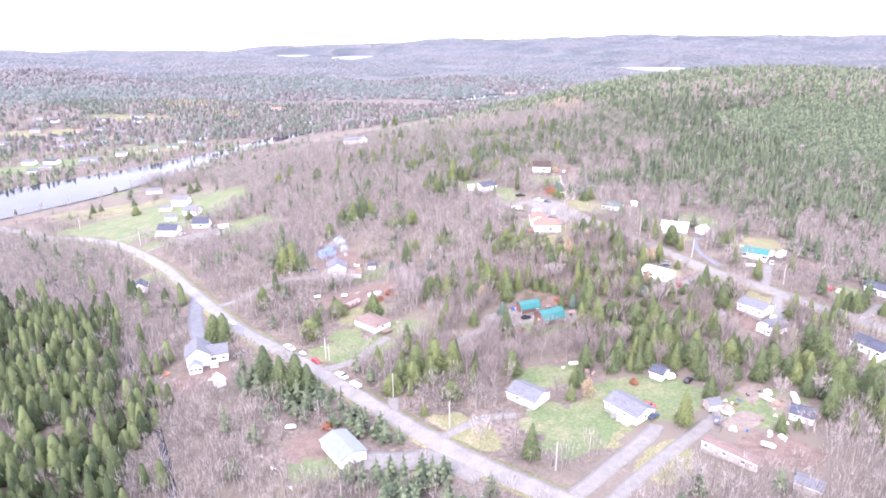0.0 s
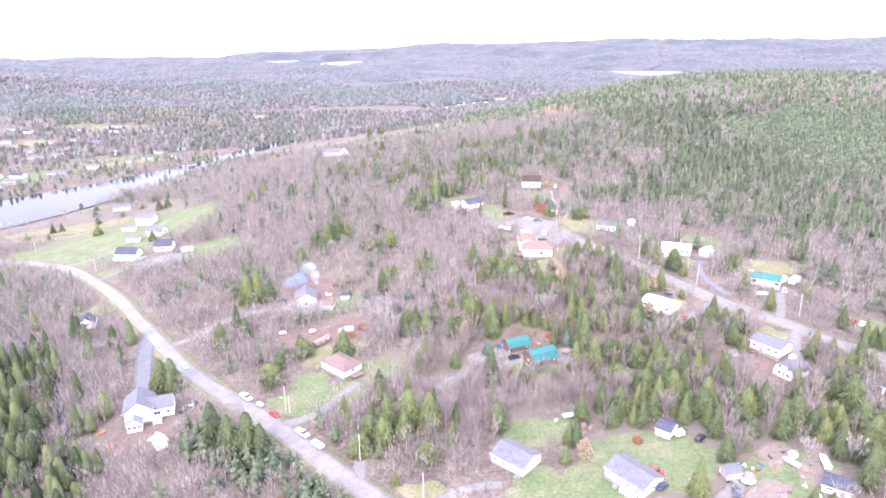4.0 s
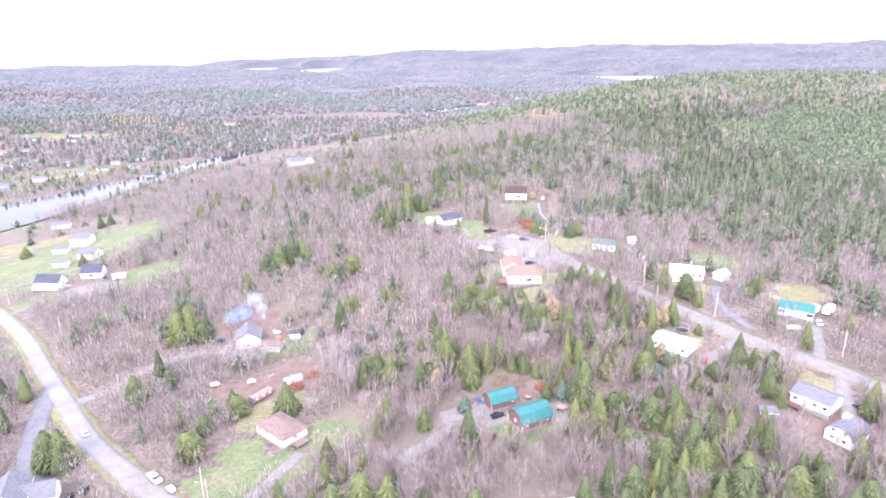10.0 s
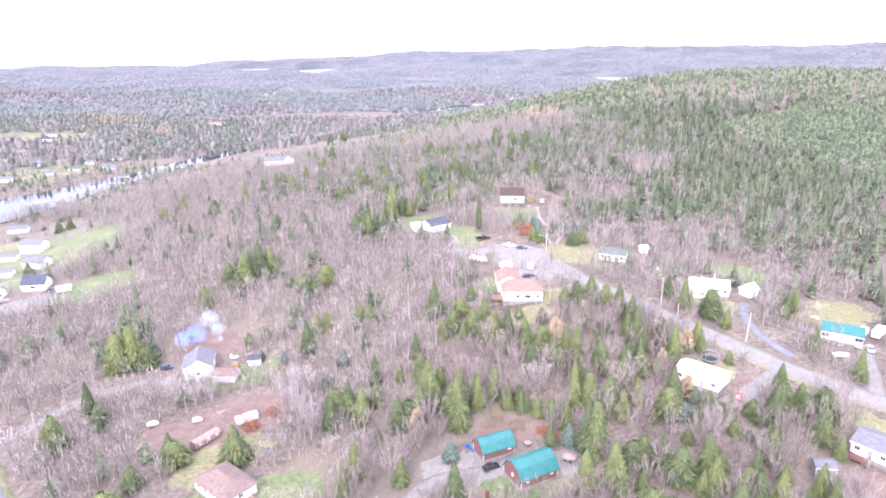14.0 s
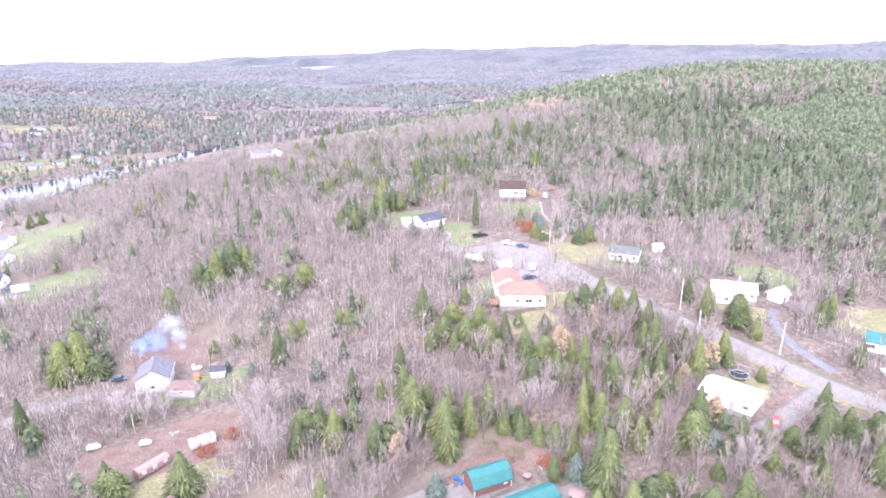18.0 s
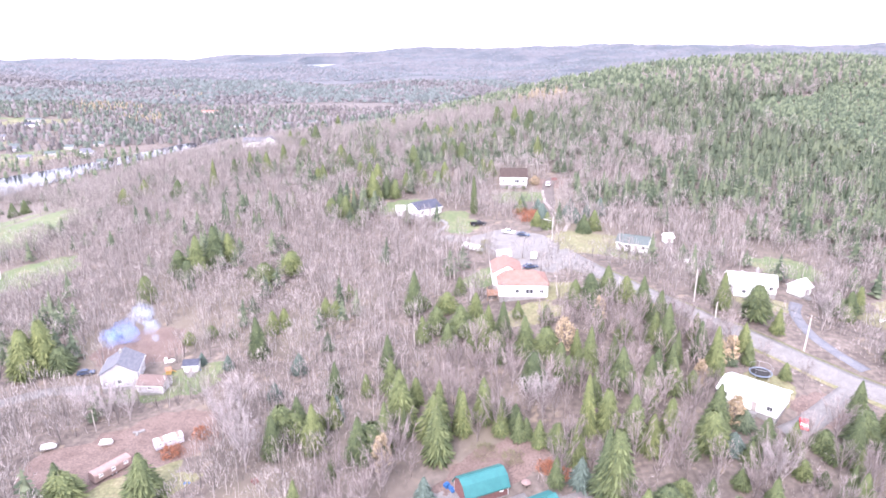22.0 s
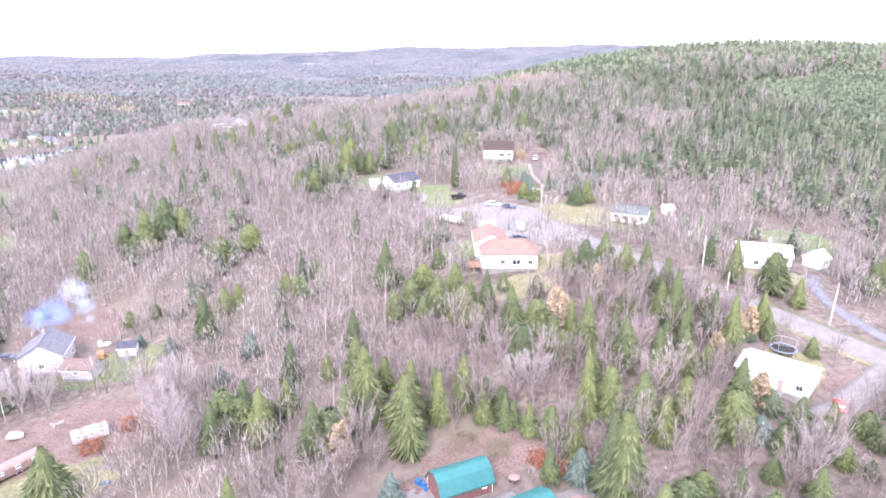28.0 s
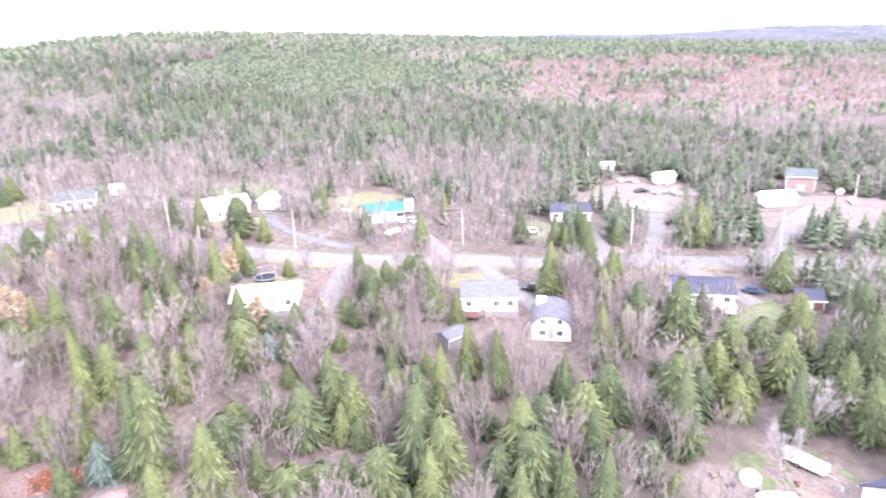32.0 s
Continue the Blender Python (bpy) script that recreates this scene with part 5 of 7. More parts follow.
def round_tent(x, y, r, h, label, m="canvas"):
    t = thing("canvas_shelter", on_ground(x, y, 0, r), label, "shelter")
    n = 12
    ring = [(math.cos(2 * math.pi * i / n), math.sin(2 * math.pi * i / n)) for i in range(n)]
    b = Build().add([(c * r, s * r, h * 0.45) for c, s in ring] + [(c * r * 0.6, s * r * 0.6, h * 0.85) for c, s in ring] + [(0, 0, h)], [(i, (i + 1) % n, n + (i + 1) % n, n + i) for i in range(n)] + [(n + i, n + (i + 1) % n, 2 * n) for i in range(n)])
    part("canopy", b, M[m], t)
    part("side", Build().add([(c * r * 0.98, s * r * 0.98, -0.3) for c, s in ring] + [(c * r * 0.98, s * r * 0.98, h * 0.45) for c, s in ring], [(i, (i + 1) % n, n + (i + 1) % n, n + i) for i in range(n)]), M["white"], t)


round_tent(64, 124.8, 1.9, 2.4, "round pale canvas shelter in the yard")
round_tent(76.0, 131.2, 1.3, 1.5, "white domed shelter in the yard", "roof_white")


def gazebo(x, y, label, k=0.8):
    t = thing("garden_umbrella", on_ground(x, y, 0, 2.0), label, "umbrella")
    t.scale = (k, k, k)
    n, b = 8, Build()
    ring = [(math.cos(2 * math.pi * i / n), math.sin(2 * math.pi * i / n)) for i in range(n)]
    b.add([(c * 2.2, s * 2.2, 2.1) for c, s in ring] + [(0, 0, 2.9)] + [(c * 2.2, s * 2.2, 2.0) for c, s in ring], [(i, (i + 1) % n, n) for i in range(n)] + [(i, n + 1 + i, n + 1 + (i + 1) % n, (i + 1) % n) for i in range(n)])
    part("canopy", b, M["canvas"], t)
    part("pole", Build().tube((0, 0, -0.2), (0, 0, 3.1), 0.04, 0.04, 6), M["steel"], t)
    for i in range(8):
        part("rib", Build().tube((0, 0, 2.8), (ring[i][0] * 2.1, ring[i][1] * 2.1, 2.04), 0.02, 0.02, 3), M["steel"], t)
    part("table", Build().tube((0, 0, 0.7), (0, 0, 0.76), 0.6, 0.6, 10), M["wood"], t)
    for c, s in ring[::2]:
        part("chair", Build().box(c * 1.2 - 0.22, s * 1.2 - 0.22, 0.4, c * 1.2 + 0.22, s * 1.2 + 0.22, 0.46).box(c * 1.4 - 0.2, s * 1.4 - 0.2, 0.46, c * 1.4 + 0.2, s * 1.4 + 0.2, 0.95), M["rubber"], t)


gazebo(39.3, 178.5, "faded pinkish garden umbrella over a table and chairs")
gazebo(32.7, 183.7, "small pale garden umbrella beside the barn", 0.45)


def trampoline(x, y, label):
    t = thing("trampoline", on_ground(x, y, 0, 2.6), label, "trampoline")
    t.scale = (0.95, 0.95, 0.95)
    n = 20
    ring = [(math.cos(2 * math.pi * i / n), math.sin(2 * math.pi * i / n)) for i in range(n)]
    part("mat", Build().add([(c * 2.1, s * 2.1, 0.9) for c, s in ring] + [(c * 2.1, s * 2.1, 0.87) for c, s in ring], [tuple(range(n)), tuple(range(n, 2 * n))[::-1]] + [(i, (i + 1) % n, n + (i + 1) % n, n + i) for i in range(n)]), M["rubber"], t)
    b, m = Build(), 6
    b.add([(c * (2.45 + 0.14 * math.cos(k)), s * (2.45 + 0.14 * math.cos(k)), 0.9 + 0.14 * math.sin(k)) for c, s in ring for k in np.arange(m) / m * 2 * math.pi],
          [(i * m + k, i * m + (k + 1) % m, (i + 1) % n * m + (k + 1) % m, (i + 1) % n * m + k) for i in range(n) for k in range(m)])
    part("pad", b, M["bluegrey"], t)
    for i in range(0, n, 4):
        c, s = ring[i]
        part("leg", Build().tube((c * 2.45, s * 2.45, -0.2), (c * 2.45, s * 2.45, 0.9), 0.04, 0.04, 5), M["steel"], t)
        part("net_pole", Build().tube((c * 2.5, s * 2.5, 0.9), (c * 2.55, s * 2.55, 2.5), 0.03, 0.03, 5), M["steel"], t)
    b = Build()
    for i in range(n):
        (c, s), (d, e) = ring[i], ring[(i + 1) % n]
        b.tube((c * 2.55, s * 2.55, 2.5), (d * 2.55, e * 2.55, 2.5), 0.03, 0.03, 4)
    part("top_ring", b, M["steel"], t)


trampoline(74.3, 200.9, "round trampoline with a dark mat and blue edge pad")


def play_set(x, y):
    t = thing("play_set", on_ground(x, y, 20, 1.6), "yellow plastic children's play house and slide", "play set")
    part("tower", Build().box(-0.7, -0.7, 0, 0.7, 0.7, 1.3), M["yellow"], t, bevel=0.05)
    part("roof", Build().prism([(-0.9, 1.3), (0.9, 1.3), (0, 2.1)], "x", -0.8, 0.8), M["orange_wood"], t)
    part("slide", Build().add([(0.7, -0.3, 1.1), (0.7, 0.3, 1.1), (2.4, 0.3, 0.1), (2.4, -0.3, 0.1), (0.7, -0.3, 1.0), (0.7, 0.3, 1.0), (2.4, 0.3, 0.0), (2.4, -0.3, 0.0)],
                              [(0, 1, 2, 3), (4, 7, 6, 5), (0, 4, 5, 1), (1, 5, 6, 2), (2, 6, 7, 3), (3, 7, 4, 0)]), M["yellow"], t)


play_set(-31.3, 221.4)


def heap(x, y, r, h, m, label, category, n=9, seed=0):
    """A heap of covered or tumbled things: lumpy boulders and boxes side by side."""
    g = np.random.default_rng(seed + int(abs(x * 7 + y)))
    t = thing("heap" if category == "heap" else category.replace(" ", "_"), on_ground(x, y, 0, r), label, category)
    for i in range(n):
        a, k = g.uniform(0, 6.3), r * math.sqrt(g.uniform(0, 1)) * 0.75
        s = g.uniform(0.25, 0.5) * r * 0.8
        q = pose(k * math.cos(a), k * math.sin(a), h * g.uniform(0.1, 0.35), g.uniform(-12, 12), g.uniform(-12, 12), g.uniform(0, 180))
        part("piece", Build().box(-s, -s * 0.6, -h * 0.4, s, s * 0.6, h * g.uniform(0.2, 0.6), q), M[m], t, bevel=0.05)


heap(21.7, 184.6, 1.8, 1.5, "blue", "heap under a bright blue tarpaulin beside the garage", "tarp heap", 5)
heap(-25.2, 221.6, 0.9, 1.0, "blue", "small blue tarpaulin by the dark-roofed shed", "tarp heap", 3)
heap(-32.9, 226.2, 1.8, 0.8, "white", "scattered white boards and buckets on the grass", "heap", 7)
heap(-30, 203.6, 1.9, 0.5, "concrete", "flat grey boards lying on bare earth", "heap", 4)
heap(70.4, 113.2, 1.6, 1.2, "white", "white-covered junk among bare bushes", "heap", 7)
heap(68.8, 115, 1.4, 1.1, "white", "pile of white panels in the yard", "heap", 5)
heap(62, 117.6, 1.8, 1.2, "white", "white covered pile beside the lane", "heap", 4)
heap(75.6, 126, 2.4, 1.0, "wood", "pile of old timber and scrap", "heap", 10)
heap(59.7, 127.2, 1.2, 0.9, "brick", "rusty scrap beside the shed", "heap", 5)
heap(75.2, 134, 1.0, 0.8, "wood", "small woodpile by the trees", "heap", 5)
heap(74.4, 132.4, 0.9, 0.6, "rubber", "dark machine parts on the grass", "heap", 3)
heap(72.2, 134.6, 2.2, 0.4, "wood", "long pale plank on the grass", "heap", 3)
g = np.random.default_rng(41)
for m, label, category in (("white", "small white barrel lying in the cluttered yard", "barrel"), ("wood", "weathered pallet in the cluttered yard", "pallet"), ("brick", "rusty scrap metal in the cluttered yard", "scrap"),
                           ("cream", "pale crate in the cluttered yard", "crate"), ("rubber", "old tyres in the cluttered yard", "scrap"), ("blue", "faded blue drum in the cluttered yard", "barrel")):
    for _ in range(5):
        a, k = g.uniform(0, 6.3), math.sqrt(g.uniform(0.05, 1))
        heap(70 + 11 * k * math.cos(a), 123 + 9 * k * math.sin(a), g.uniform(0.5, 0.9), g.uniform(0.5, 0.9), m, label, category, 3, int(k * 100))
for x, y, m, label in ((-71, 150, "wood", "old boards beside the large white house"), (-73.5, 148, "cream", "pale boxes beside the large white house"), (-69, 147, "brick", "rusty things beside the large white house"), (-62, 149, "white", "white tub beside the large white house"),
                       (-36, 113, "white", "white tub in the garage garden"), (-34, 108, "wood", "pile of boards in the garage garden"), (-40, 117, "cream", "pale barrel in the garage garden"), (-31, 106, "white", "ring of white stones in the garage garden")):
    heap(x, y, 0.9, 0.7, m, label, "heap", 4)
heap(31.4, 151, 1.2, 1.3, "white", "white bin at the lawn's edge", "heap", 3)
heap(38.2, 147.4, 2.2, 1.8, "canvas", "pinkish covered woodpile behind the lawn", "heap", 6)
heap(162, 171, 5.0, 1.2, "concrete", "large pale tarpaulins over stacked goods", "tarp heap", 9)
heap(151, 172, 4.2, 1.5, "white", "white covered stack by the drive", "tarp heap", 7)
heap(168, 183.5, 5.0, 0.6, "stone", "rubble of pale stones in the cleared lot", "rubble", 14)
heap(156, 136, 3.5, 0.5, "wood", "pale planks stacked in the gravel yard", "heap", 8)
heap(153, 131, 3.0, 0.5, "wood", "more pale planks stacked at the yard's edge", "heap", 8)
heap(169, 150.5, 1.8, 1.8, "white", "white tank beside the workshop", "heap", 3)
heap(108.1, 218.8, 1.6, 0.8, "white", "white tarpaulin roll behind the teal-roofed house", "tarp heap", 3)
heap(-75, 152.6, 2.4, 0.8, "orange_wood", "weathered orange timber frame beside the white house", "heap", 7)
heap(79, 244.6, 0.9, 1.6, "white", "tall white bin in the bare wood", "heap", 3)
heap(-6.9, 189.7, 1.2, 0.6, "brick", "red scrap under the bare trees", "heap", 4)
heap(-17.5, 190, 1.0, 0.6, "blue", "blue scrap under the bare trees", "heap", 3)
heap(59.5, 303.5, 2.2, 1.0, "brick", "orange machinery on the hillside clearing", "heap", 6)

# stones along the steep drive
wall = thing("stone_wall", on_ground(54.7, 281.0), "low wall of pale stones along the drive", "stone wall")
g = np.random.default_rng(5)
line = smooth([(54.4, 293, 0), (53.7, 283.3, 0), (55, 274.9, 0), (56.7, 268.6, 0), (54.3, 260.9, 0)], 0.7)
stone = Build().box(-0.45, -0.35, -0.3, 0.45, 0.35, 0.35).mesh("stone", M["stone"])
for p in line:
    ob = new("stone", stone)
    ob.parent = wall
    wx, wy = p[0] * K + g.normal(0, 0.2), p[1] * K + g.normal(0, 0.2)
    ob.matrix_basis = wall.matrix_basis.inverted() @ pose(wx, wy, gz(wx, wy) + 0.15, g.uniform(-20, 20), g.uniform(-20, 20), g.uniform(0, 180))
    k = g.uniform(0.7, 1.5)
    ob.scale = (k, k * g.uniform(0.7, 1.1), k * g.uniform(0.6, 1.0))


# ---- trees ----
rng = np.random.default_rng(7)


def conifer_crown(h, r, seed, whorls=26, arms=8, low=0.12, droop=0.3, full=0.8):
    """Drooping fans of needles laid over one another like shingles round a dense heart; full below 0.6 gives a round-headed pine."""
    g = np.random.default_rng(abs(seed))
    v, f = [], []

    def reach(u):
        return r * min(1.0, 0.72 + 2.6 * u) * (1 - u) ** full + 0.06
    side, a0 = 9, g.uniform(0, 6.3)
    for i in range(8):
        u = i / 7.4
        for j in range(side):
            a, k = a0 + (j + 0.5 * (i % 2)) / side * 2 * math.pi, 0.74 * reach(u) * g.uniform(0.8, 1.1)
            v.append((math.cos(a) * k, math.sin(a) * k, h * (low + (0.97 - low) * u) + g.uniform(-0.1, 0.1)))
    for i in range(7):
        for j in range(side):
            p, q = i * side + j, i * side + (j + 1) % side
            f += [(p, q, q + side), (p, q + side, p + side)]
    v = [np.array(p) for p in v]
    for i in range(whorls):
        u = i / (whorls - 1)
        z, k0 = h * (low + (0.97 - low) * u), reach(u)
        count = max(6, int(arms * 4.6 * k0 / r + 3))
        for a in np.arange(count) / count * 2 * np.pi + g.uniform(0, 6.3):
            a += g.uniform(-0.25, 0.25)
            k = k0 * g.uniform(0.66, 1.18)
            d, s = np.array([math.cos(a), math.sin(a), 0]), np.array([-math.sin(a), math.cos(a), 0])
            wide, fall = (0.036 * k0 + 0.07) * g.uniform(0.7, 1.4), droop * g.uniform(0.1, 2.0) * k
            lift = np.array([0, 0, z + g.uniform(-0.2, 0.2)])
            n = len(v)
            e = d * k + s * k * g.uniform(-0.22, 0.22)
            v += [d * k * 0.45 + lift + (0, 0, 0.1 * k), e * 0.76 + s * wide + lift - (0, 0, 0.5 * fall), e + lift - (0, 0, 0.8 * fall), e * 0.76 - s * wide + lift - (0, 0, 0.62 * fall)]
            f += [(n, n + 1, n + 2), (n, n + 2, n + 3)]
    n = len(v)
    v += [np.array([0, 0, h * 1.01]), np.array([0.12, 0, h * 0.9]), np.array([-0.06, 0.1, h * 0.9]), np.array([-0.06, -0.1, h * 0.9])]
    f += [(n, n + 1, n + 2), (n, n + 2, n + 3), (n, n + 3, n + 1)]
    return np.array(v), np.array(f)


def sliver(v, f, p, q, w, side):
    n = len(v)
    v += [p - side * w, p + side * w, q]
    f.append((n, n + 1, n + 2))


def bare_crown(h, r, seed, limbs=11, forks=5, twigs=5, w=1.0, fork_at=0.3):
    """Upswept stems that part low down, with forks and a haze of fine twigs towards the top."""
    g = np.random.default_rng(abs(seed))
    v, f = [], []

    def stick(p, q, r0, r1):
        d = q - p
        s = np.cross(d, [0.3, 0.5, 0.1])
        s /= np.linalg.norm(s) + 1e-6
        t = np.cross(d, s)
        t /= np.linalg.norm(t) + 1e-6
        n = len(v)
        for c, k in ((p, r0), (q, r1)):
            for a in (0, 2.1, 4.2):
                v.append(c + (s * math.cos(a) + t * math.sin(a)) * k)
        for i in range(3):
            j = (i + 1) % 3
            f.extend([(n + i, n + j, n + 3 + j), (n + i, n + 3 + j, n + 3 + i)])

    def spray(b, way, long, count):
        for _ in range(count):
            e = b + (way * g.uniform(0.4, 1.0) + g.normal(0, 0.36, 3)) * long
            e[2] = min(e[2], h * 1.02)
            a = g.uniform(0, 6.3)
            sliver(v, f, b + (e - b) * g.uniform(-0.25, 0.2), e, 0.017 * w, np.array([math.cos(a), math.sin(a), 0]))
    for i in range(limbs):
        u = (i + 0.5) / limbs
        a = i * 2.4 + g.uniform(-0.4, 0.4)
        out = np.array([math.cos(a), math.sin(a), 0])
        k = r * (0.35 + 0.65 * math.sqrt(g.uniform(0, 1))) * (1 - 0.3 * u)
        p = np.array([0, 0, h * (fork_at * 0.5 + 0.42 * u * g.uniform(0.6, 1.0))])
        top = h * (1.0 - 0.22 * (k / r) ** 2) * g.uniform(0.86, 1.0)
        line = [p + out * k * c + np.array([g.normal(0, 0.12), g.normal(0, 0.12), (top - p[2]) * d]) for c, d in ((0, 0), (0.38, 0.26), (0.74, 0.62), (1.0, 1.0))]
        for j in range(3):
            stick(line[j], line[j + 1], (0.062, 0.045, 0.028)[j] * w, (0.045, 0.028, 0.01)[j] * w)
        up = np.array([out[0] * 0.35, out[1] * 0.35, 1.0])
        for j in range(forks):
            m = 1 + int(j % 2)
            b = line[m] + (line[m + 1] - line[m]) * g.uniform(0, 1)
            way = np.array([out[0] * 0.5, out[1] * 0.5, 0.9]) + g.normal(0, 0.4, 3)
            e = b + way * r * g.uniform(0.25, 0.5)
            e[2] = min(e[2], h)
            for c in ((1, 0, 0), (0, 1, 0)):
                sliver(v, f, b, e, 0.026 * w, np.array(c, float))
            spray(b + (e - b) * 0.6, up, r * 0.36, twigs)
        spray(line[3], up, r * 0.3, twigs)
    return np.array(v), np.array(f)


def trunk_mesh(h, r, lean=0.0, top=0.06, seed=0):
    g = np.random.default_rng(abs(seed))
    v, f, n = [], [], 6
    for i, u in enumerate((0, 0.06, 0.35, 0.7, 1.0)):
        k = r * (1.35, 1.0, 0.8, 0.5, top)[i]
        ox, oy = lean * h * u * u + g.normal(0, 0.05), g.normal(0, 0.05)
        v += [(ox + k * math.cos(a), oy + k * math.sin(a), h * u - (0.4 if i == 0 else 0)) for a in np.arange(n) / n * 2 * np.pi]
    for i in range(4):
        for j in range(n):
            a, b = i * n + j, i * n + (j + 1) % n
            f += [(a, b, b + n), (a, b + n, a + n)]
    return np.array(v), np.array(f)


def star_cone(h, r, rings, spikes, seed, low=0.08):
    """A plain conifer for the middle distance: ragged skirts one above another."""
    g = np.random.default_rng(abs(seed))
    v, f = [], []
    for i in range(rings):
        u = i / rings
        z0, z1 = h * (low + (1 - low) * u), h * min(1.0, low + (1 - low) * (u + 1.7 / rings))
        k = r * (1 - u) ** 0.62
        n, a0 = len(v), g.uniform(0, 6.3)
        v.append((g.normal(0, 0.05), g.normal(0, 0.05), z1))
        for j in range(2 * spikes):
            a = a0 + j * math.pi / spikes
            q = k * (g.uniform(0.85, 1.15) if j % 2 == 0 else g.uniform(0.55, 0.75))
            v.append((q * math.cos(a), q * math.sin(a), z0 + (0 if j % 2 == 0 else 0.5 * (z1 - z0) * 0.5) + g.normal(0, 0.12)))
        f += [(n, n + 1 + j, n + 1 + (j + 1) % (2 * spikes)) for j in range(2 * spikes)]
    return np.array(v), np.array(f)


def sprig_cone(h, r, sprays, seed, low=0.08):
    """A conifer for the middle distance: drooping sprays round a small dark heart."""
    g = np.random.default_rng(seed)
    v, f = [], []
    for i in range(sprays):
        u = ((i + g.uniform(0, 1)) / sprays) ** 1.25
        a = i * 2.399 + g.uniform(-0.4, 0.4)
        k = (r * (1 - u) ** 0.62 + 0.12) * g.uniform(0.7, 1.12)
        d, s = np.array([math.cos(a), math.sin(a), 0]), np.array([-math.sin(a), math.cos(a), 0])
        z = h * (low + (0.95 - low) * u)
        n = len(v)
        v += [d * k * 0.12 + np.array([0, 0, z + 0.4]), d * k * 0.75 + s * k * g.uniform(0.3, 0.5) + np.array([0, 0, z - 0.15 * k]), d * k * 1.05 + np.array([0, 0, z - g.uniform(0.1, 0.35) * k]), d * k * 0.75 - s * k * g.uniform(0.3, 0.5) + np.array([0, 0, z - 0.15 * k])]
        f += [(n, n + 1, n + 2), (n, n + 2, n + 3)]
    n = len(v)
    v += [np.array([0, 0, h])] + [np.array([math.cos(a) * r * 0.55, math.sin(a) * r * 0.55, h * (low + 0.05)]) for a in np.arange(5) / 5 * 2 * np.pi]
    f += [(n, n + 1 + i, n + 1 + (i + 1) % 5) for i in range(5)]
    return np.array(v), np.array(f)


def broom(h, r, strands, w, seed, low=0.12, trunk=True):
    """A plain leafless tree for the middle distance: a few upswept stems in a rounded haze of twigs."""
    g = np.random.default_rng(abs(seed))
    v, f = [], []
    if trunk:
        for i in range(4):
            a, k = i * 1.7 + g.uniform(0, 1), r * g.uniform(0.1, 0.5)
            q = np.array([math.cos(a) * k, math.sin(a) * k, h * g.uniform(0.75, 0.95)])
            sliver(v, f, np.array([0, 0, -0.3]), q, w * 1.5, np.array([math.cos(a + 1.3), math.sin(a + 1.3), 0]))
    for i in range(strands):
        a, u = g.uniform(0, 2 * math.pi), g.uniform(0, 1) ** 0.8
        k = r * math.sqrt(g.uniform(0.02, 1)) * math.sin(math.pi * min(1.0, 0.2 + 0.62 * u + 0.1))
        p = np.array([math.cos(a) * k, math.sin(a) * k, h * (low + (0.86 - low) * u)])
        a += g.uniform(-0.7, 0.7)
        q = p + np.array([math.cos(a) * r * g.uniform(0, 0.35), math.sin(a) * r * g.uniform(0, 0.35), h * g.uniform(0.1, 0.27)])
        q[2] = min(q[2], h * (1.03 - 0.2 * min(1.2, math.hypot(q[0], q[1]) / r) ** 2))
        b = a + g.uniform(0, math.pi)
        sliver(v, f, p, q, w * g.uniform(0.6, 1.2), np.array([math.cos(b), math.sin(b), 0]))
    return np.array(v), np.array(f)


def canopy_dome(r, h, seed):
    """The lumpy top of a far leafless crown."""
    g = np.random.default_rng(seed)
    v, f, n = [(g.normal(0, 0.1) * r, g.normal(0, 0.1) * r, h)], [], 5
    for k, z in ((0.62, 0.8), (1.0, 0.0)):
        a0 = g.uniform(0, 6.3)
        v += [(math.cos(a0 + i * 1.257) * r * k * g.uniform(0.7, 1.25), math.sin(a0 + i * 1.257) * r * k * g.uniform(0.7, 1.25), h * z * g.uniform(0.75, 1.2)) for i in range(n)]
    for i in range(n):
        j = (i + 1) % n
        f += [(0, 1 + i, 1 + j), (1 + i, 6 + i, 6 + j), (1 + i, 6 + j, 1 + j)]
    return np.array(v), np.array(f)


# which wood grows where: centre and radii in plan units, share of conifers, density
WOODS = []


def wood(x, y, rx, ry, share, dense=1.0):
    WOODS.append((x * K, y * K, rx * K, ry * K, share, dense))


wood(-60, 260, 75, 75, 0.05), wood(-10, 330, 60, 60, 0.1), wood(20, 250, 26, 26, 0.08), wood(-140, 330, 70, 60, 0.12, 0.2), wood(-95, 345, 45, 60, 0.08, 1.0), wood(-20, 240, 60, 42, 0.05)
wood(-100, 200, 40, 60, 0.06), wood(-150, 60, 85, 75, 0.95, 1.2), wood(-150, 140, 62, 60, 0.93, 1.2), wood(-100, 80, 48, 55, 0.93, 1.2), wood(-40, 95, 22, 45, 0.1), wood(-85, 215, 25, 45, 0.04)
wood(45, 190, 24, 22, 0.42), wood(32, 213, 12, 8, 0.95, 1.2), wood(50, 196, 9, 9, 0.6), wood(75, 210, 12, 12, 0.12), wood(60, 150, 22, 16, 0.62), wood(64, 158, 10, 8, 0.92, 1.2), wood(84, 181, 6, 3.5, 1.0, 1.6)
wood(-8, 192, 15, 20, 0.08), wood(76, 166, 13, 14, 0.12), wood(45, 160, 20, 10, 0.12), wood(10, 160, 18, 18, 0.12), wood(0, 153, 8, 5, 0.95, 1.4), wood(88, 136, 14, 12, 0.6, 1.0), wood(97, 128, 14, 12, 0.68, 1.0), wood(96, 153, 6, 6, 0.4, 0.8), wood(118, 128, 12, 14, 0.55)
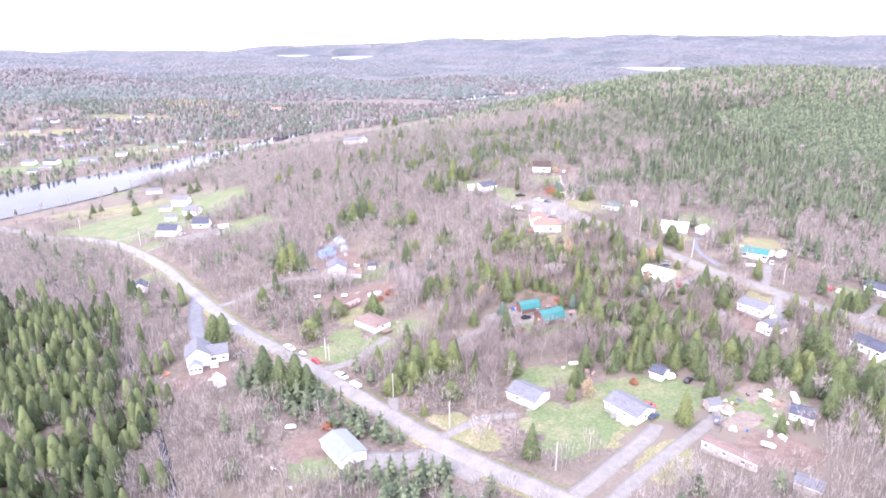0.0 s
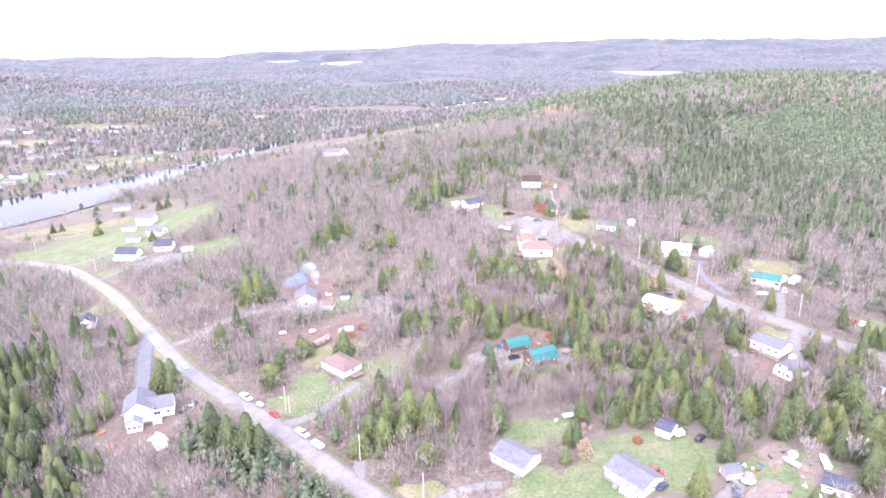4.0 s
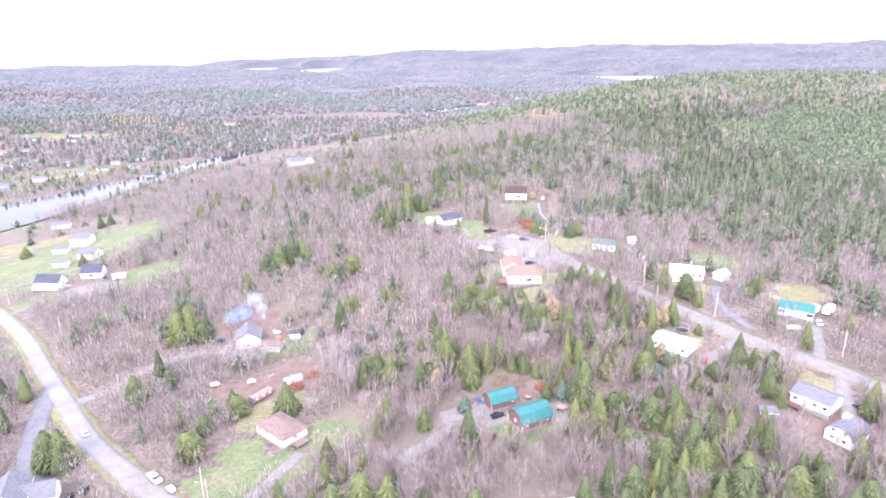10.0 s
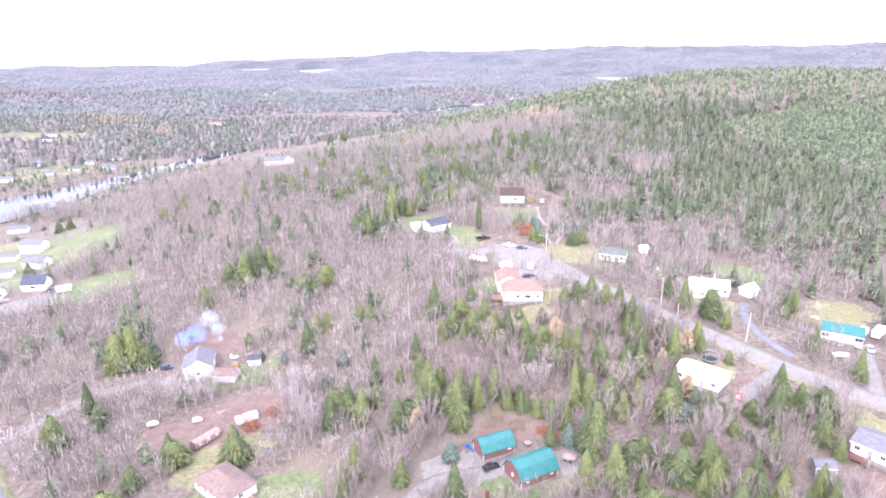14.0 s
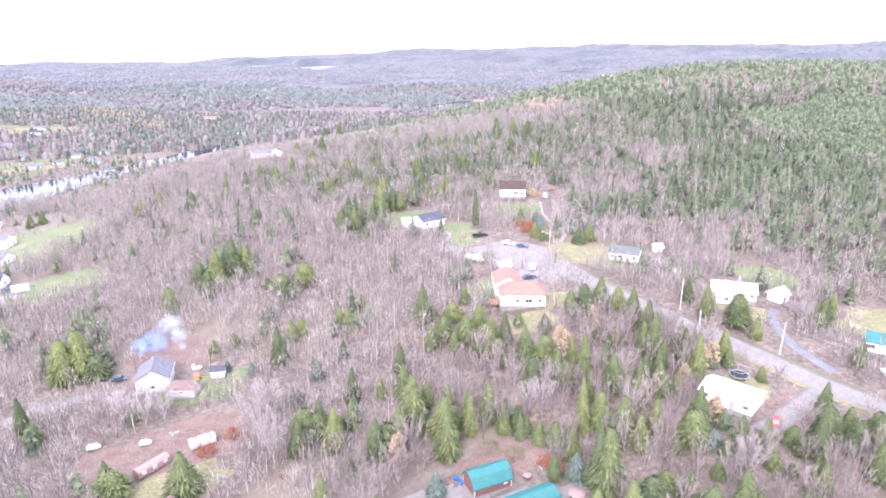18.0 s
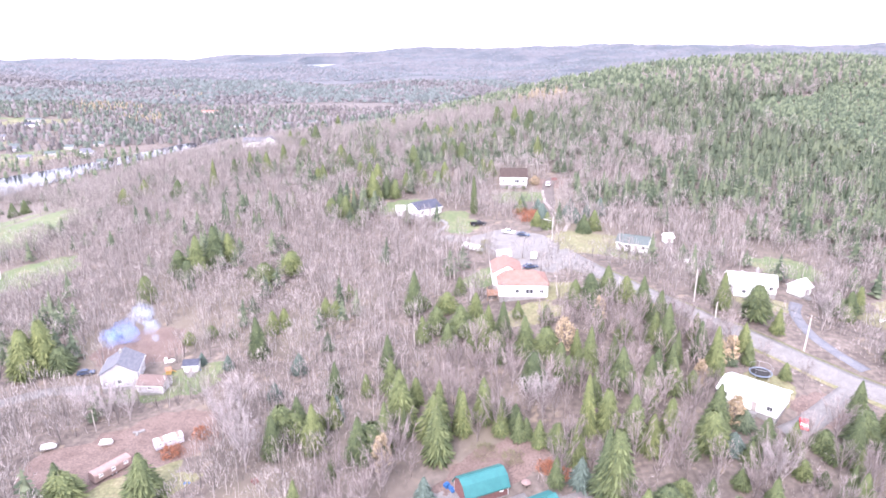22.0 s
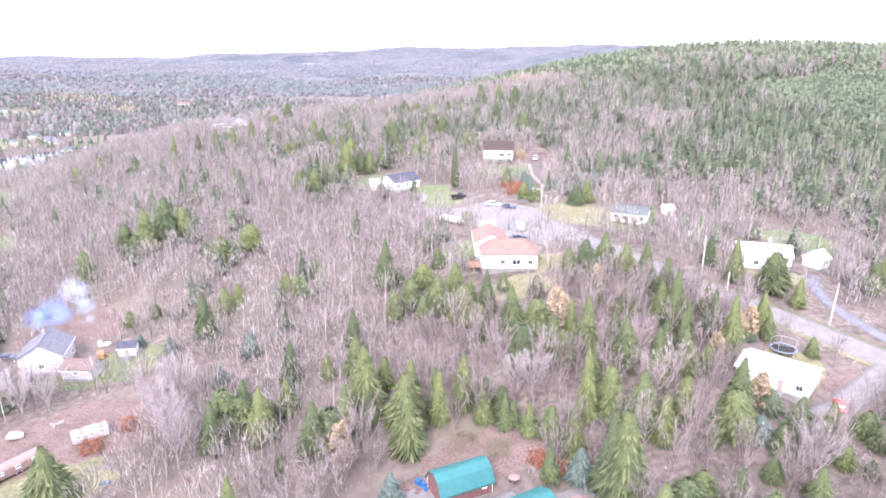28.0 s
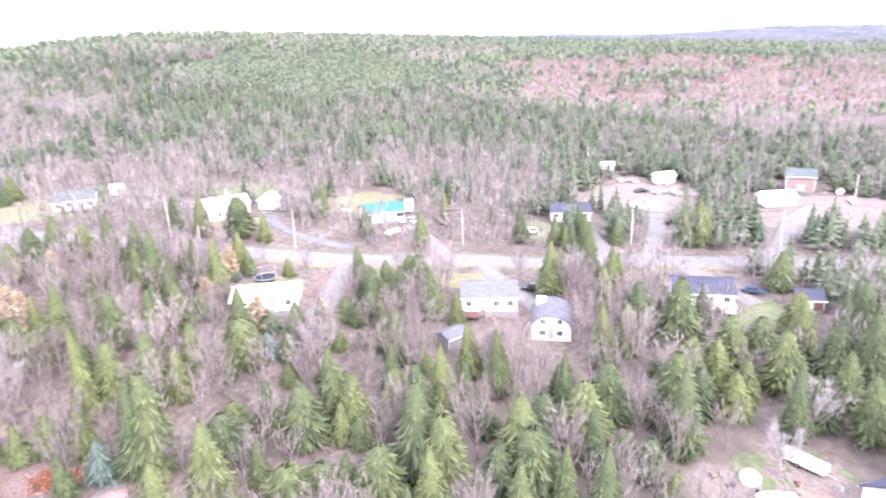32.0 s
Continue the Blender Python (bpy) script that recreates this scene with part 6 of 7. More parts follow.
wood(117, 153, 8, 9, 0.5), wood(124, 176, 5, 5, 0.85), wood(138, 155, 9, 9, 0.85), wood(118, 166, 5, 4, 0.9), wood(-37, 268, 9, 6, 0.95, 1.3), wood(-16, 251, 6, 4, 0.9), wood(-58, 226, 6, 6, 0.9, 1.2), wood(0, 290, 10, 7, 0.9, 1.1)
wood(105, 232, 30, 22, 0.12), wood(140, 212, 30, 24, 0.2), wood(180, 230, 60, 45, 0.65), wood(158, 225, 24, 30, 0.1), wood(130, 285, 45, 35, 0.7), wood(180, 330, 85, 60, 0.74, 1.2), wood(96, 268, 18, 10, 0.12), wood(76, 284, 16, 10, 0.75), wood(126, 268, 12, 12, 0.6), wood(260, 300, 90, 80, 0.78, 1.2), wood(200, 250, 45, 30, 0.85, 1.2)
wood(60, 335, 60, 25, 0.62), wood(80, 400, 75, 60, 0.6), wood(20, 420, 60, 70, 0.45), wood(40, 312, 22, 7, 0.06, 1.2), wood(180, 440, 90, 70, 0.78, 1.2), wood(300, 560, 160, 110, 0.6, 1.1), wood(120, 560, 90, 80, 0.68, 1.1)
wood(-200, 360, 75, 60, 0.2, 0.1), wood(-225, 420, 50, 60, 0.15, 0.1), wood(-330, 570, 150, 140, 0.22, 0.85), wood(-170, 640, 90, 90, 0.45, 1.0), wood(-250, 800, 160, 120, 0.4), wood(-500, 720, 90, 70, 0.25, 0.5), wood(-185, 275, 42, 48, 0.06), wood(-165, 225, 24, 24, 0.05), wood(-47, 144, 6, 3.5, 1.0, 1.5), wood(-35, 134, 4, 6, 1.0, 1.6), wood(-67.5, 171, 4, 4, 1.0, 1.6), wood(-47, 152, 5, 7, 1.0, 1.6), wood(-38, 146, 6, 5, 0.95, 1.5), wood(-88, 199, 6, 6, 0.75, 1.2), wood(-60, 228, 7, 6, 0.9, 1.3), wood(-64, 243, 5, 7, 0.9, 1.2), wood(-39, 274, 6, 7, 0.95, 1.3), wood(2, 166, 12, 6, 0.75, 1.2), wood(-59, 192, 3, 5, 0.9, 1.3), wood(-7, 152, 5, 5, 0.9, 1.3), wood(220, 190, 60, 40, 0.8, 1.1), wood(200, 150, 40, 50, 0.75), wood(300, 170, 70, 60, 0.3), wood(240, 400, 55, 35, 0.95, 1.2)
wood(48, 412, 46, 42, 0.1), wood(25, 372, 60, 12, 0.5), wood(88, 440, 14, 30, 0.25), wood(135, 430, 36, 75, 0.92, 1.2), wood(125, 365, 28, 28, 0.85, 1.1), wood(105, 335, 11, 14, 0.12), wood(78, 338, 12, 9, 0.8)
wood(54, 345, 12, 7, 0.08), wood(178, 476, 38, 13, 0.3), wood(212, 416, 18, 7, 0.2), wood(160, 322, 40, 22, 0.95, 1.2), wood(-10, 345, 30, 22, 0.4), wood(-60, 380, 50, 45, 0.08), wood(-60, 470, 60, 50, 0.35), wood(0, 500, 60, 50, 0.3)
wood(-165, 480, 70, 70, 0.1), wood(-120, 560, 60, 60, 0.15), wood(-40, 185, 46, 36, 0.05), wood(5, 150, 28, 18, 0.12), wood(20, 116, 26, 16, 0.02, 0.25), wood(48, 96, 40, 20, 0.04), wood(-54, 130, 14, 36, 0.1), wood(-47, 146, 7, 7, 0.9, 1.4), wood(-36, 135, 4, 6, 0.95, 1.5), wood(25, 208, 78, 52, 0.07), wood(95, 152, 34, 26, 0.3), wood(116, 187, 15, 10, 0.08), wood(105, 190, 9, 9, 0.1), wood(66, 184, 34, 26, 0.38), wood(100, 232, 26, 20, 0.08), wood(108, 145, 12, 10, 0.05), wood(91, 160, 9, 8, 0.05)     # here the conifers are set one by one
wood(62, 345, 30, 22, 0.55), wood(85, 375, 30, 30, 0.7, 1.1)
YOUNG = (236 * K, 370 * K, 70 * K, 58 * K)      # young spruce plantation on the slope
BRUSH = (350 * K, 228 * K, 88 * K, 98 * K)      # cut-over clearing with red brush


def wood_at(x, y):
    s = np.sin(x / 210 + 1.3 * np.sin(y / 260)) * np.sin(y / 150 + 1.0 + 0.8 * np.sin(x / 330))
    s = s + 0.6 * np.sin(x / 61 - y / 83 + 1.7 * np.sin(y / 140)) * np.sin(x / 97 + y / 45) + 0.35 * np.sin(x / 27 + y / 39) * np.sin(y / 23 - x / 51)
    share = np.clip(0.42 + 0.75 * s, 0.04, 0.96)
    dense = np.ones(x.shape)
    for cx, cy, rx, ry, s, d in WOODS:
        q = ((x - cx) / rx) ** 2 + ((y - cy) / ry) ** 2
        k = np.clip((1.25 - q) / 0.5, 0, 1)
        share, dense = share * (1 - k) + s * k, dense * (1 - k) + d * k
    return share, dense


def inside(x, y, e):
    return ((x - e[0]) / e[2]) ** 2 + ((y - e[1]) / e[3]) ** 2 < 1 + 0.25 * np.sin(np.arctan2(y - e[1], x - e[0]) * 5)


CLEAR_LINES.append(smooth([(x * K, y * K, 6.3) for x, y in MAIN], 5))
CLEAR_LINES.append(smooth([(x * K, y * K, 5.8) for x, y in SIDE], 5))
CLEAR_SPOTS.append((41 * K, 258 * K, 20, 14, radians(-45)))
for cx, cy, rx, ry, t in ((85, 157.5, 8, 6, 30), (107, 138, 10, 7, 20), (81, 165, 7, 6, 30), (45, 294, 9, 5, 0), (38, 217.5, 12, 5, 0), (-56, 398, 17, 9, 0), (-54, 390, 13, 7, 0)):
    CLEAR_SPOTS.append((cx * K, cy * K, rx, ry, radians(t)))     # brushy ground before the houses


def keep_clear(x, y, margin=0.0):
    ok = np.ones(x.shape, bool)
    for line in CLEAR_LINES:
        ok &= off_line(x, y, line) > margin
    for cx, cy, rx, ry, t in CLEAR_SPOTS:
        c, s = math.cos(t), math.sin(t)
        u, v = c * (x - cx) + s * (y - cy), c * (y - cy) - s * (x - cx)
        ok &= (u / rx) ** 2 + (v / ry) ** 2 > 1
    for cx, cy, rx, ry in LAKES:
        ok &= ((x / K - cx) / rx) ** 2 + ((y / K - cy + 0.6 * ry) / (1.9 * ry)) ** 2 > 1.15
    for cx, cy, r in OCCUPIED:
        ok &= np.hypot(x - cx, y - cy) > r + margin
    near = (np.abs(x) < 1100) & (y > 100) & (y < 2600)
    ok[near] &= off_line(x[near], y[near], RIVER_LINE) > 5
    return ok


def scatter(x0, x1, y0, y1, step, jitter=0.45):
    a, b = np.meshgrid(np.arange(x0, x1, step), np.arange(y0, y1, step))
    a, b = a.ravel(), b.ravel()
    return a + rng.uniform(-jitter, jitter, a.shape) * step, b + rng.uniform(-jitter, jitter, a.shape) * step


def plant(name, shapes, x, y, size, wide, material, label, category):
    """Many trees joined into one mesh; shapes of height and radius 1 are scaled to size and wide."""
    z = height(x, y)
    pick, turn = rng.integers(0, len(shapes), len(x)), rng.uniform(0, 2 * np.pi, len(x))
    vs, fs, base = [], [], 0
    for k, (v, f) in enumerate(shapes):
        i = np.nonzero(pick == k)[0]
        if not len(i):
            continue
        c, s = np.cos(turn[i])[:, None], np.sin(turn[i])[:, None]
        px = (v[None, :, 0] * c - v[None, :, 1] * s) * wide[i][:, None] + x[i][:, None]
        py = (v[None, :, 0] * s + v[None, :, 1] * c) * wide[i][:, None] + y[i][:, None]
        pz = v[None, :, 2] * size[i][:, None] + z[i][:, None]
        vs.append(np.stack([px, py, pz], 2).reshape(-1, 3))
        fs.append((f[None] + (np.arange(len(i)) * len(v))[:, None, None] + base).reshape(-1, 3))
        base += len(i) * len(v)
    return tagged(new(name, array_mesh(name, np.concatenate(vs), np.concatenate(fs), material)), label, category, kind="stuff")


def unit(shape, h, r):
    v, f = shape
    return v / np.array([r, r, h]), f


def leafy_crown(h, r, seed, clumps=60, leaves=14, low=0.25, leaf=0.28):
    """An uneven crown of leaf sprays set in clumps, with gaps between them."""
    g = np.random.default_rng(abs(seed))
    v, f = [], []
    for _ in range(clumps):
        a, u = g.uniform(0, 6.3), g.uniform(0, 1)
        k = r * math.sqrt(g.uniform(0.1, 1)) * math.sin(math.pi * (0.18 + 0.75 * u))
        c = np.array([k * math.cos(a), k * math.sin(a), h * (low + (1 - low) * u)])
        for _ in range(leaves):
            p = c + g.normal(0, 0.32, 3) * r * 0.3
            d, e = g.normal(0, 1, 3), g.normal(0, 1, 3)
            d, e = d / np.linalg.norm(d) * leaf, e / np.linalg.norm(e) * leaf * 0.7
            n = len(v)
            v += [p - d, p + e, p + d]
            f.append((n, n + 1, n + 2))
    return np.array(v), np.array(f)


def tree_kind(name, label, crown, trunk, crown_mat, trunk_mat, group):
    t = thing(name, pose(0, 0, 0), label, "tree", group)
    for part_name, (v, f), m in (("trunk", trunk, trunk_mat), ("crown", crown, crown_mat)):
        ob = new(part_name, array_mesh(part_name, v, f, m))
        ob.parent = t
    return t


# ---- conifers set one by one: x, y in plan units, height and radius in metres ----
MAPPED = []


def free(x, y):
    """Not on a road, a drive, inside a building or at the yard fire."""
    return math.hypot(x + 38 * K, y - 231 * K) > 9 and all(math.hypot(x - a, y - b) > r - 1.2 for a, b, r in OCCUPIED) and all(float(off_line(np.array([x]), np.array([y]), line)[0]) > -0.6 for line in CLEAR_LINES)


def set_trees(kinds, h0, r0, *rows):
    """Copies of the kinds, each scaled to its height and radius; the first of each kind is moved."""
    for x, y, h, r in rows:
        x, y = x * K, y * K
        if not free(x, y):
            continue
        MAPPED.append((x, y, r))
        k = kinds[int(rng.integers(0, len(kinds)))]
        m = pose(x, y, gz(x, y) - 0.1, rng.uniform(-2, 2), rng.uniform(-2, 2), rng.uniform(0, 360))
        t = k if k.name not in SET else None
        if t:
            SET.add(k.name)
            t.matrix_basis = m
        else:
            t = copy_thing(k, m)
        t.scale = (1.12 * r / r0, 1.12 * r / r0, 1.08 * h / h0)


SET = set()
firs = [tree_kind("fir_tree", "green fir tree standing among bare trees", conifer_crown(10, 3, 300 + i, 24, 9, low, 0.3, full), trunk_mesh(10, 0.18, 0, 0.05, i), M["needle"], M["bark"], "firs among the bare trees")
        for i, (low, full) in enumerate(((0.05, 0.66), (0.03, 0.58), (0.08, 0.78), (0.04, 0.5), (0.1, 0.62)))]
pines = [tree_kind("pine_tree", "round-headed dark pine among bare trees", conifer_crown(10, 3, 320 + i, 22, 10, low, 0.2, 0.45), trunk_mesh(10, 0.2, 0, 0.05, i), M["needle"], M["bark"], "round-headed pines") for i, low in enumerate((0.2, 0.12))]
blue_firs = [tree_kind("blue_fir", "dull blue-green fir in the bare wood", conifer_crown(10, 3, 330, 22, 9, 0.05, 0.3, 0.75), trunk_mesh(10, 0.16), M["needle_blue"], M["bark"], "blue-green firs")]
yellows = [tree_kind("yellow_tree", "small yellow-green tree beside the bungalow", conifer_crown(10, 3, 340, 22, 9, 0.05, 0.3, 0.7), trunk_mesh(10, 0.14), M["young"], M["bark"], "yellow trees")]
set_trees(firs, 10, 3, (86.8, 123.4, 9.7, 2.7), (95.8, 124.6, 12.7, 3.0), (91.4, 126.1, 9.1, 2.9), (96.5, 127.9, 9.6, 4.0), (87.6, 128.4, 7.2, 3.7), (92.6, 132.2, 9.6, 4.2), (105.7, 133.7, 8.1, 3.3), (88.1, 135.0, 7.1, 2.3), (84.3, 135.1, 7.7, 2.7), (96.9, 135.8, 7.8, 3.6), (89.2, 138.3, 8.3, 2.4), (83.8, 138.4, 7.4, 3.2), (94.6, 138.7, 8.8, 4.2), (119.4, 138.7, 8.2, 3.2), (71.5, 139.0, 6.0, 2.4), (1.9, 139.4, 6.5, 4.2), (81.1, 140.3, 11.3, 4.2), (114.1, 140.5, 7.6, 3.7), (89.9, 141.4, 7.1, 2.9), (-41.2, 141.5, 15.0, 4.2), (72.3, 141.8, 5.1, 2.4), (-34.4, 141.9, 11.8, 3.9))
set_trees(firs, 10, 3, (-37.7, 142.1, 15.0, 4.2), (-13.1, 142.9, 7.4, 3.8), (88.7, 143.8, 4.9, 2.9), (95.9, 145.1, 12.6, 4.2), (77.5, 146.1, 9.5, 3.9), (-8.2, 146.1, 9.6, 3.8), (73.1, 146.8, 9.2, 4.2), (-46.6, 147.0, 15.0, 4.2), (-3.5, 147.1, 9.9, 3.4), (64.0, 147.1, 9.6, 4.2), (-11.3, 147.8, 9.3, 4.2), (18.0, 149.2, 10.0, 3.4), (65.3, 149.4, 11.9, 4.2), (61.7, 149.6, 7.7, 3.4), (95.0, 150.1, 10.6, 4.2), (70.8, 150.2, 7.6, 4.2), (46.3, 151.6, 9.6, 4.2), (2.3, 151.6, 13.6, 4.2), (-7.5, 152.1, 11.6, 4.2), (-2.6, 153.4, 13.0, 4.2), (59.3, 154.0, 11.6, 3.8), (132.1, 154.3, 11.2, 2.9))
set_trees(firs, 10, 3, (68.6, 155.8, 5.3, 2.5), (58.9, 156.9, 15.0, 4.2), (131.1, 156.9, 9.7, 2.9), (100.2, 157.3, 8.8, 2.3), (54.2, 157.3, 10.2, 4.2), (130.3, 159.6, 11.2, 2.9), (127.8, 160.6, 5.2, 2.5), (64.9, 161.9, 10.9, 3.0), (54.1, 161.9, 6.0, 1.8), (116.4, 163.4, 5.3, 2.7), (52.4, 163.6, 5.3, 3.2), (64.4, 164.9, 8.8, 3.5), (49.6, 165.2, 6.3, 4.2), (59.3, 165.2, 5.1, 2.1), (117.0, 166.2, 6.6, 3.4), (113.8, 168.8, 4.6, 2.7), (10.3, 170.6, 6.8, 3.4), (-67.9, 170.7, 11.6, 4.2), (-65.1, 170.7, 11.9, 4.2), (56.3, 170.8, 9.3, 4.2), (63.6, 171.8, 4.9, 2.3), (50.0, 175.9, 6.3, 4.2))
set_trees(firs, 10, 3, (64.1, 176.3, 2.8, 1.7), (71.4, 177.7, 3.2, 1.4), (52.8, 178.4, 3.9, 2.6), (60.8, 178.8, 4.3, 1.9), (69.5, 179.5, 3.8, 1.8), (44.0, 179.7, 15.0, 4.0), (-39.3, 180.8, 5.9, 2.9), (83.1, 180.8, 8.1, 3.3), (87.4, 181.0, 8.5, 3.2), (75.3, 181.9, 3.8, 2.3), (63.7, 182.3, 5.2, 2.1), (66.0, 183.4, 8.7, 3.2), (88.1, 183.6, 7.0, 3.5), (75.1, 184.1, 4.5, 2.7), (56.4, 184.5, 3.3, 1.7), (80.7, 184.6, 7.8, 3.5), (85.2, 185.6, 6.5, 2.3), (59.6, 185.8, 8.1, 3.9), (82.2, 185.8, 6.2, 2.9), (51.0, 185.9, 8.7, 2.4), (48.7, 187.5, 11.8, 3.1), (4.5, 188.4, 4.9, 1.4))
set_trees(firs, 10, 3, (54.5, 188.7, 8.4, 2.1), (38.0, 189.4, 5.6, 2.4), (40.8, 190.0, 3.7, 1.7), (20.3, 190.0, 12.7, 3.3), (45.8, 190.3, 10.2, 2.8), (42.8, 190.4, 14.3, 2.0), (35.7, 191.0, 3.3, 1.7), (8.3, 191.2, 10.6, 3.1), (69.5, 191.4, 4.4, 1.4), (33.9, 192.1, 4.5, 1.7), (-59.6, 193.8, 10.5, 4.2), (32.4, 194.1, 5.6, 2.1), (19.9, 194.4, 10.7, 4.1), (30.5, 194.9, 6.7, 1.6), (54.0, 195.2, 5.6, 1.8), (24.1, 195.6, 9.5, 1.8), (27.8, 195.9, 10.6, 2.5), (61.1, 197.0, 5.0, 1.9), (16.4, 197.3, 3.6, 1.6), (20.6, 197.4, 10.0, 2.5), (-2.5, 198.7, 6.5, 3.9), (78.0, 200.0, 4.0, 1.5))
set_trees(firs, 10, 3, (36.5, 201.1, 8.9, 3.3), (42.2, 201.6, 5.9, 3.5), (17.1, 201.9, 6.6, 1.9), (-55.3, 203.1, 5.2, 2.4), (41.1, 203.5, 7.3, 2.3), (73.4, 203.7, 5.7, 1.7), (44.4, 204.2, 4.2, 1.7), (12.8, 205.5, 8.8, 2.9), (8.6, 205.9, 5.8, 1.6), (44.6, 206.5, 7.0, 1.6), (39.7, 208.0, 7.0, 3.6), (53.7, 209.4, 5.6, 2.5), (29.1, 211.7, 9.1, 3.6), (31.6, 211.9, 4.1, 2.4), (49.9, 212.7, 6.4, 1.9), (22.9, 214.0, 6.9, 2.5), (27.3, 214.1, 4.6, 1.6), (30.5, 216.1, 7.2, 2.1), (41.3, 216.4, 4.6, 2.1), (25.6, 217.1, 8.1, 4.2), (36.4, 218.9, 4.8, 1.7), (100.5, 219.0, 5.5, 2.1))
set_trees(firs, 10, 3, (24.9, 219.3, 4.8, 1.7), (28.3, 219.8, 8.1, 2.6), (21.0, 219.9, 6.7, 3.3), (50.3, 220.7, 8.9, 3.4), (47.6, 221.0, 7.0, 2.9), (99.9, 221.8, 6.9, 3.3), (57.7, 221.9, 7.0, 3.4), (103.1, 222.3, 6.7, 2.8), (-13.8, 222.6, 12.0, 2.8), (54.4, 223.0, 9.1, 3.4), (-59.8, 223.0, 13.8, 4.2), (105.5, 223.2, 7.6, 1.7), (-53.8, 224.9, 7.3, 4.2), (-56.9, 225.4, 15.0, 4.2), (55.4, 225.8, 6.4, 2.4), (59.4, 225.8, 5.0, 2.4), (23.2, 225.9, 5.4, 3.6), (57.8, 226.6, 6.4, 2.8), (18.9, 228.7, 3.7, 1.9), (26.2, 231.0, 5.3, 1.9), (-12.9, 231.2, 7.0, 2.5), (-30.5, 231.7, 3.6, 2.1))
set_trees(firs, 10, 3, (-10.6, 232.2, 6.6, 2.3), (-21.4, 232.3, 2.3, 1.6), (0.1, 233.1, 5.5, 2.6), (-26.4, 233.6, 3.2, 2.1), (-37.6, 234.0, 11.1, 3.8), (-2.2, 234.7, 5.9, 2.5), (2.3, 240.8, 4.4, 1.6), (-17.6, 250.0, 5.0, 1.1), (-46.9, 251.6, 8.7, 3.6), (-39.3, 258.2, 4.7, 1.9), (-24.2, 259.1, 3.7, 2.5), (-40.4, 262.2, 6.3, 4.2), (-38.8, 263.8, 13.8, 4.2), (-43.6, 264.9, 8.7, 4.2), (-35.0, 266.8, 15.0, 4.2), (-32.0, 268.8, 10.5, 3.7), (-4.7, 290.2, 9.3, 4.2), (-7.7, 291.2, 7.2, 4.0), (4.0, 297.6, 13.0, 4.1), (-66.8, 331.2, 8.9, 4.2), (-88.6, 337.1, 8.0, 3.5), (-83.8, 344.2, 7.9, 4.2))
set_trees(firs, 10, 3, (33.0, 279.3, 14.2, 1.5), (1.9, 284.0, 8.6, 2.5), (-3.3, 286.7, 9.6, 3.4), (-35.3, 291.5, 5.9, 1.2), (10.5, 299.1, 8.0, 2.6), (7.8, 300.5, 9.2, 2.9), (-20.8, 300.7, 7.7, 1.7), (14.0, 303.9, 8.1, 3.0), (23.0, 304.1, 7.4, 3.0), (19.5, 307.1, 7.0, 2.7), (25.9, 307.3, 9.5, 3.0), (38.0, 309.6, 8.4, 2.8), (4.7, 309.7, 10.8, 3.5), (17.7, 310.4, 11.0, 2.8), (41.0, 310.8, 7.2, 2.5), (1.6, 315.6, 9.8, 3.6), (35.1, 319.0, 7.5, 2.9), (-14.5, 322.5, 8.9, 3.2), (-1.8, 322.8, 7.6, 2.7), (58.4, 325.6, 10.6, 2.7), (15.8, 325.8, 11.6, 3.8), (-17.0, 326.5, 6.4, 2.8))
set_trees(firs, 10, 3, (-11.2, 327.5, 6.4, 3.0), (32.9, 330.0, 9.2, 3.3), (-6.5, 331.5, 9.3, 3.1), (-55.1, 334.3, 14.5, 2.4), (30.1, 334.7, 9.3, 3.9), (27.1, 336.2, 8.0, 3.4), (-38.1, 342.5, 11.5, 3.3), (0.9, 343.0, 8.3, 3.2), (-50.1, 343.7, 10.3, 2.7), (-10.9, 344.7, 9.8, 3.7), (45.8, 345.6, 8.5, 2.7), (-2.7, 348.7, 7.9, 3.3), (-33.1, 350.0, 11.9, 2.8), (53.2, 352.3, 8.7, 3.0), (-46.6, 352.6, 9.9, 2.8), (-27.7, 363.4, 10.0, 4.0), (60.5, 363.4, 9.1, 3.5), (42.1, 364.1, 8.2, 3.2), (30.8, 367.7, 7.5, 3.5), (36.8, 370.4, 7.7, 3.2), (25.1, 370.9, 8.2, 4.0), (63.3, 373.7, 11.2, 3.3))
set_trees(firs, 10, 3, (-25.4, 379.2, 13.0, 4.2), (20.5, 382.9, 8.3, 3.7), (58.7, 383.5, 11.6, 3.8), (51.8, 387.3, 11.7, 3.5), (-34.2, 388.0, 8.4, 2.8), (-39.0, 394.9, 8.6, 2.9), (-30.9, 399.5, 8.7, 3.3), (-22.3, 402.1, 7.7, 2.9), (-2.2, 405.7, 6.9, 3.3), (11.4, 416.8, 7.3, 2.7), (37.2, 435.9, 7.7, 3.2), (-53.8, 593.1, 14.3, 4.2), (-47.3, 628.5, 15.0, 4.2))
set_trees(pines, 10, 3, (0.6, 278.8, 5.9, 3.1), (6.1, 410.7, 9.0, 2.6))
set_trees(yellows, 10, 3, (-1.0, 290.3, 11.5, 1.6), (-2.5, 313.2, 4.7, 2.3), (-22.6, 344.2, 7.2, 1.8))
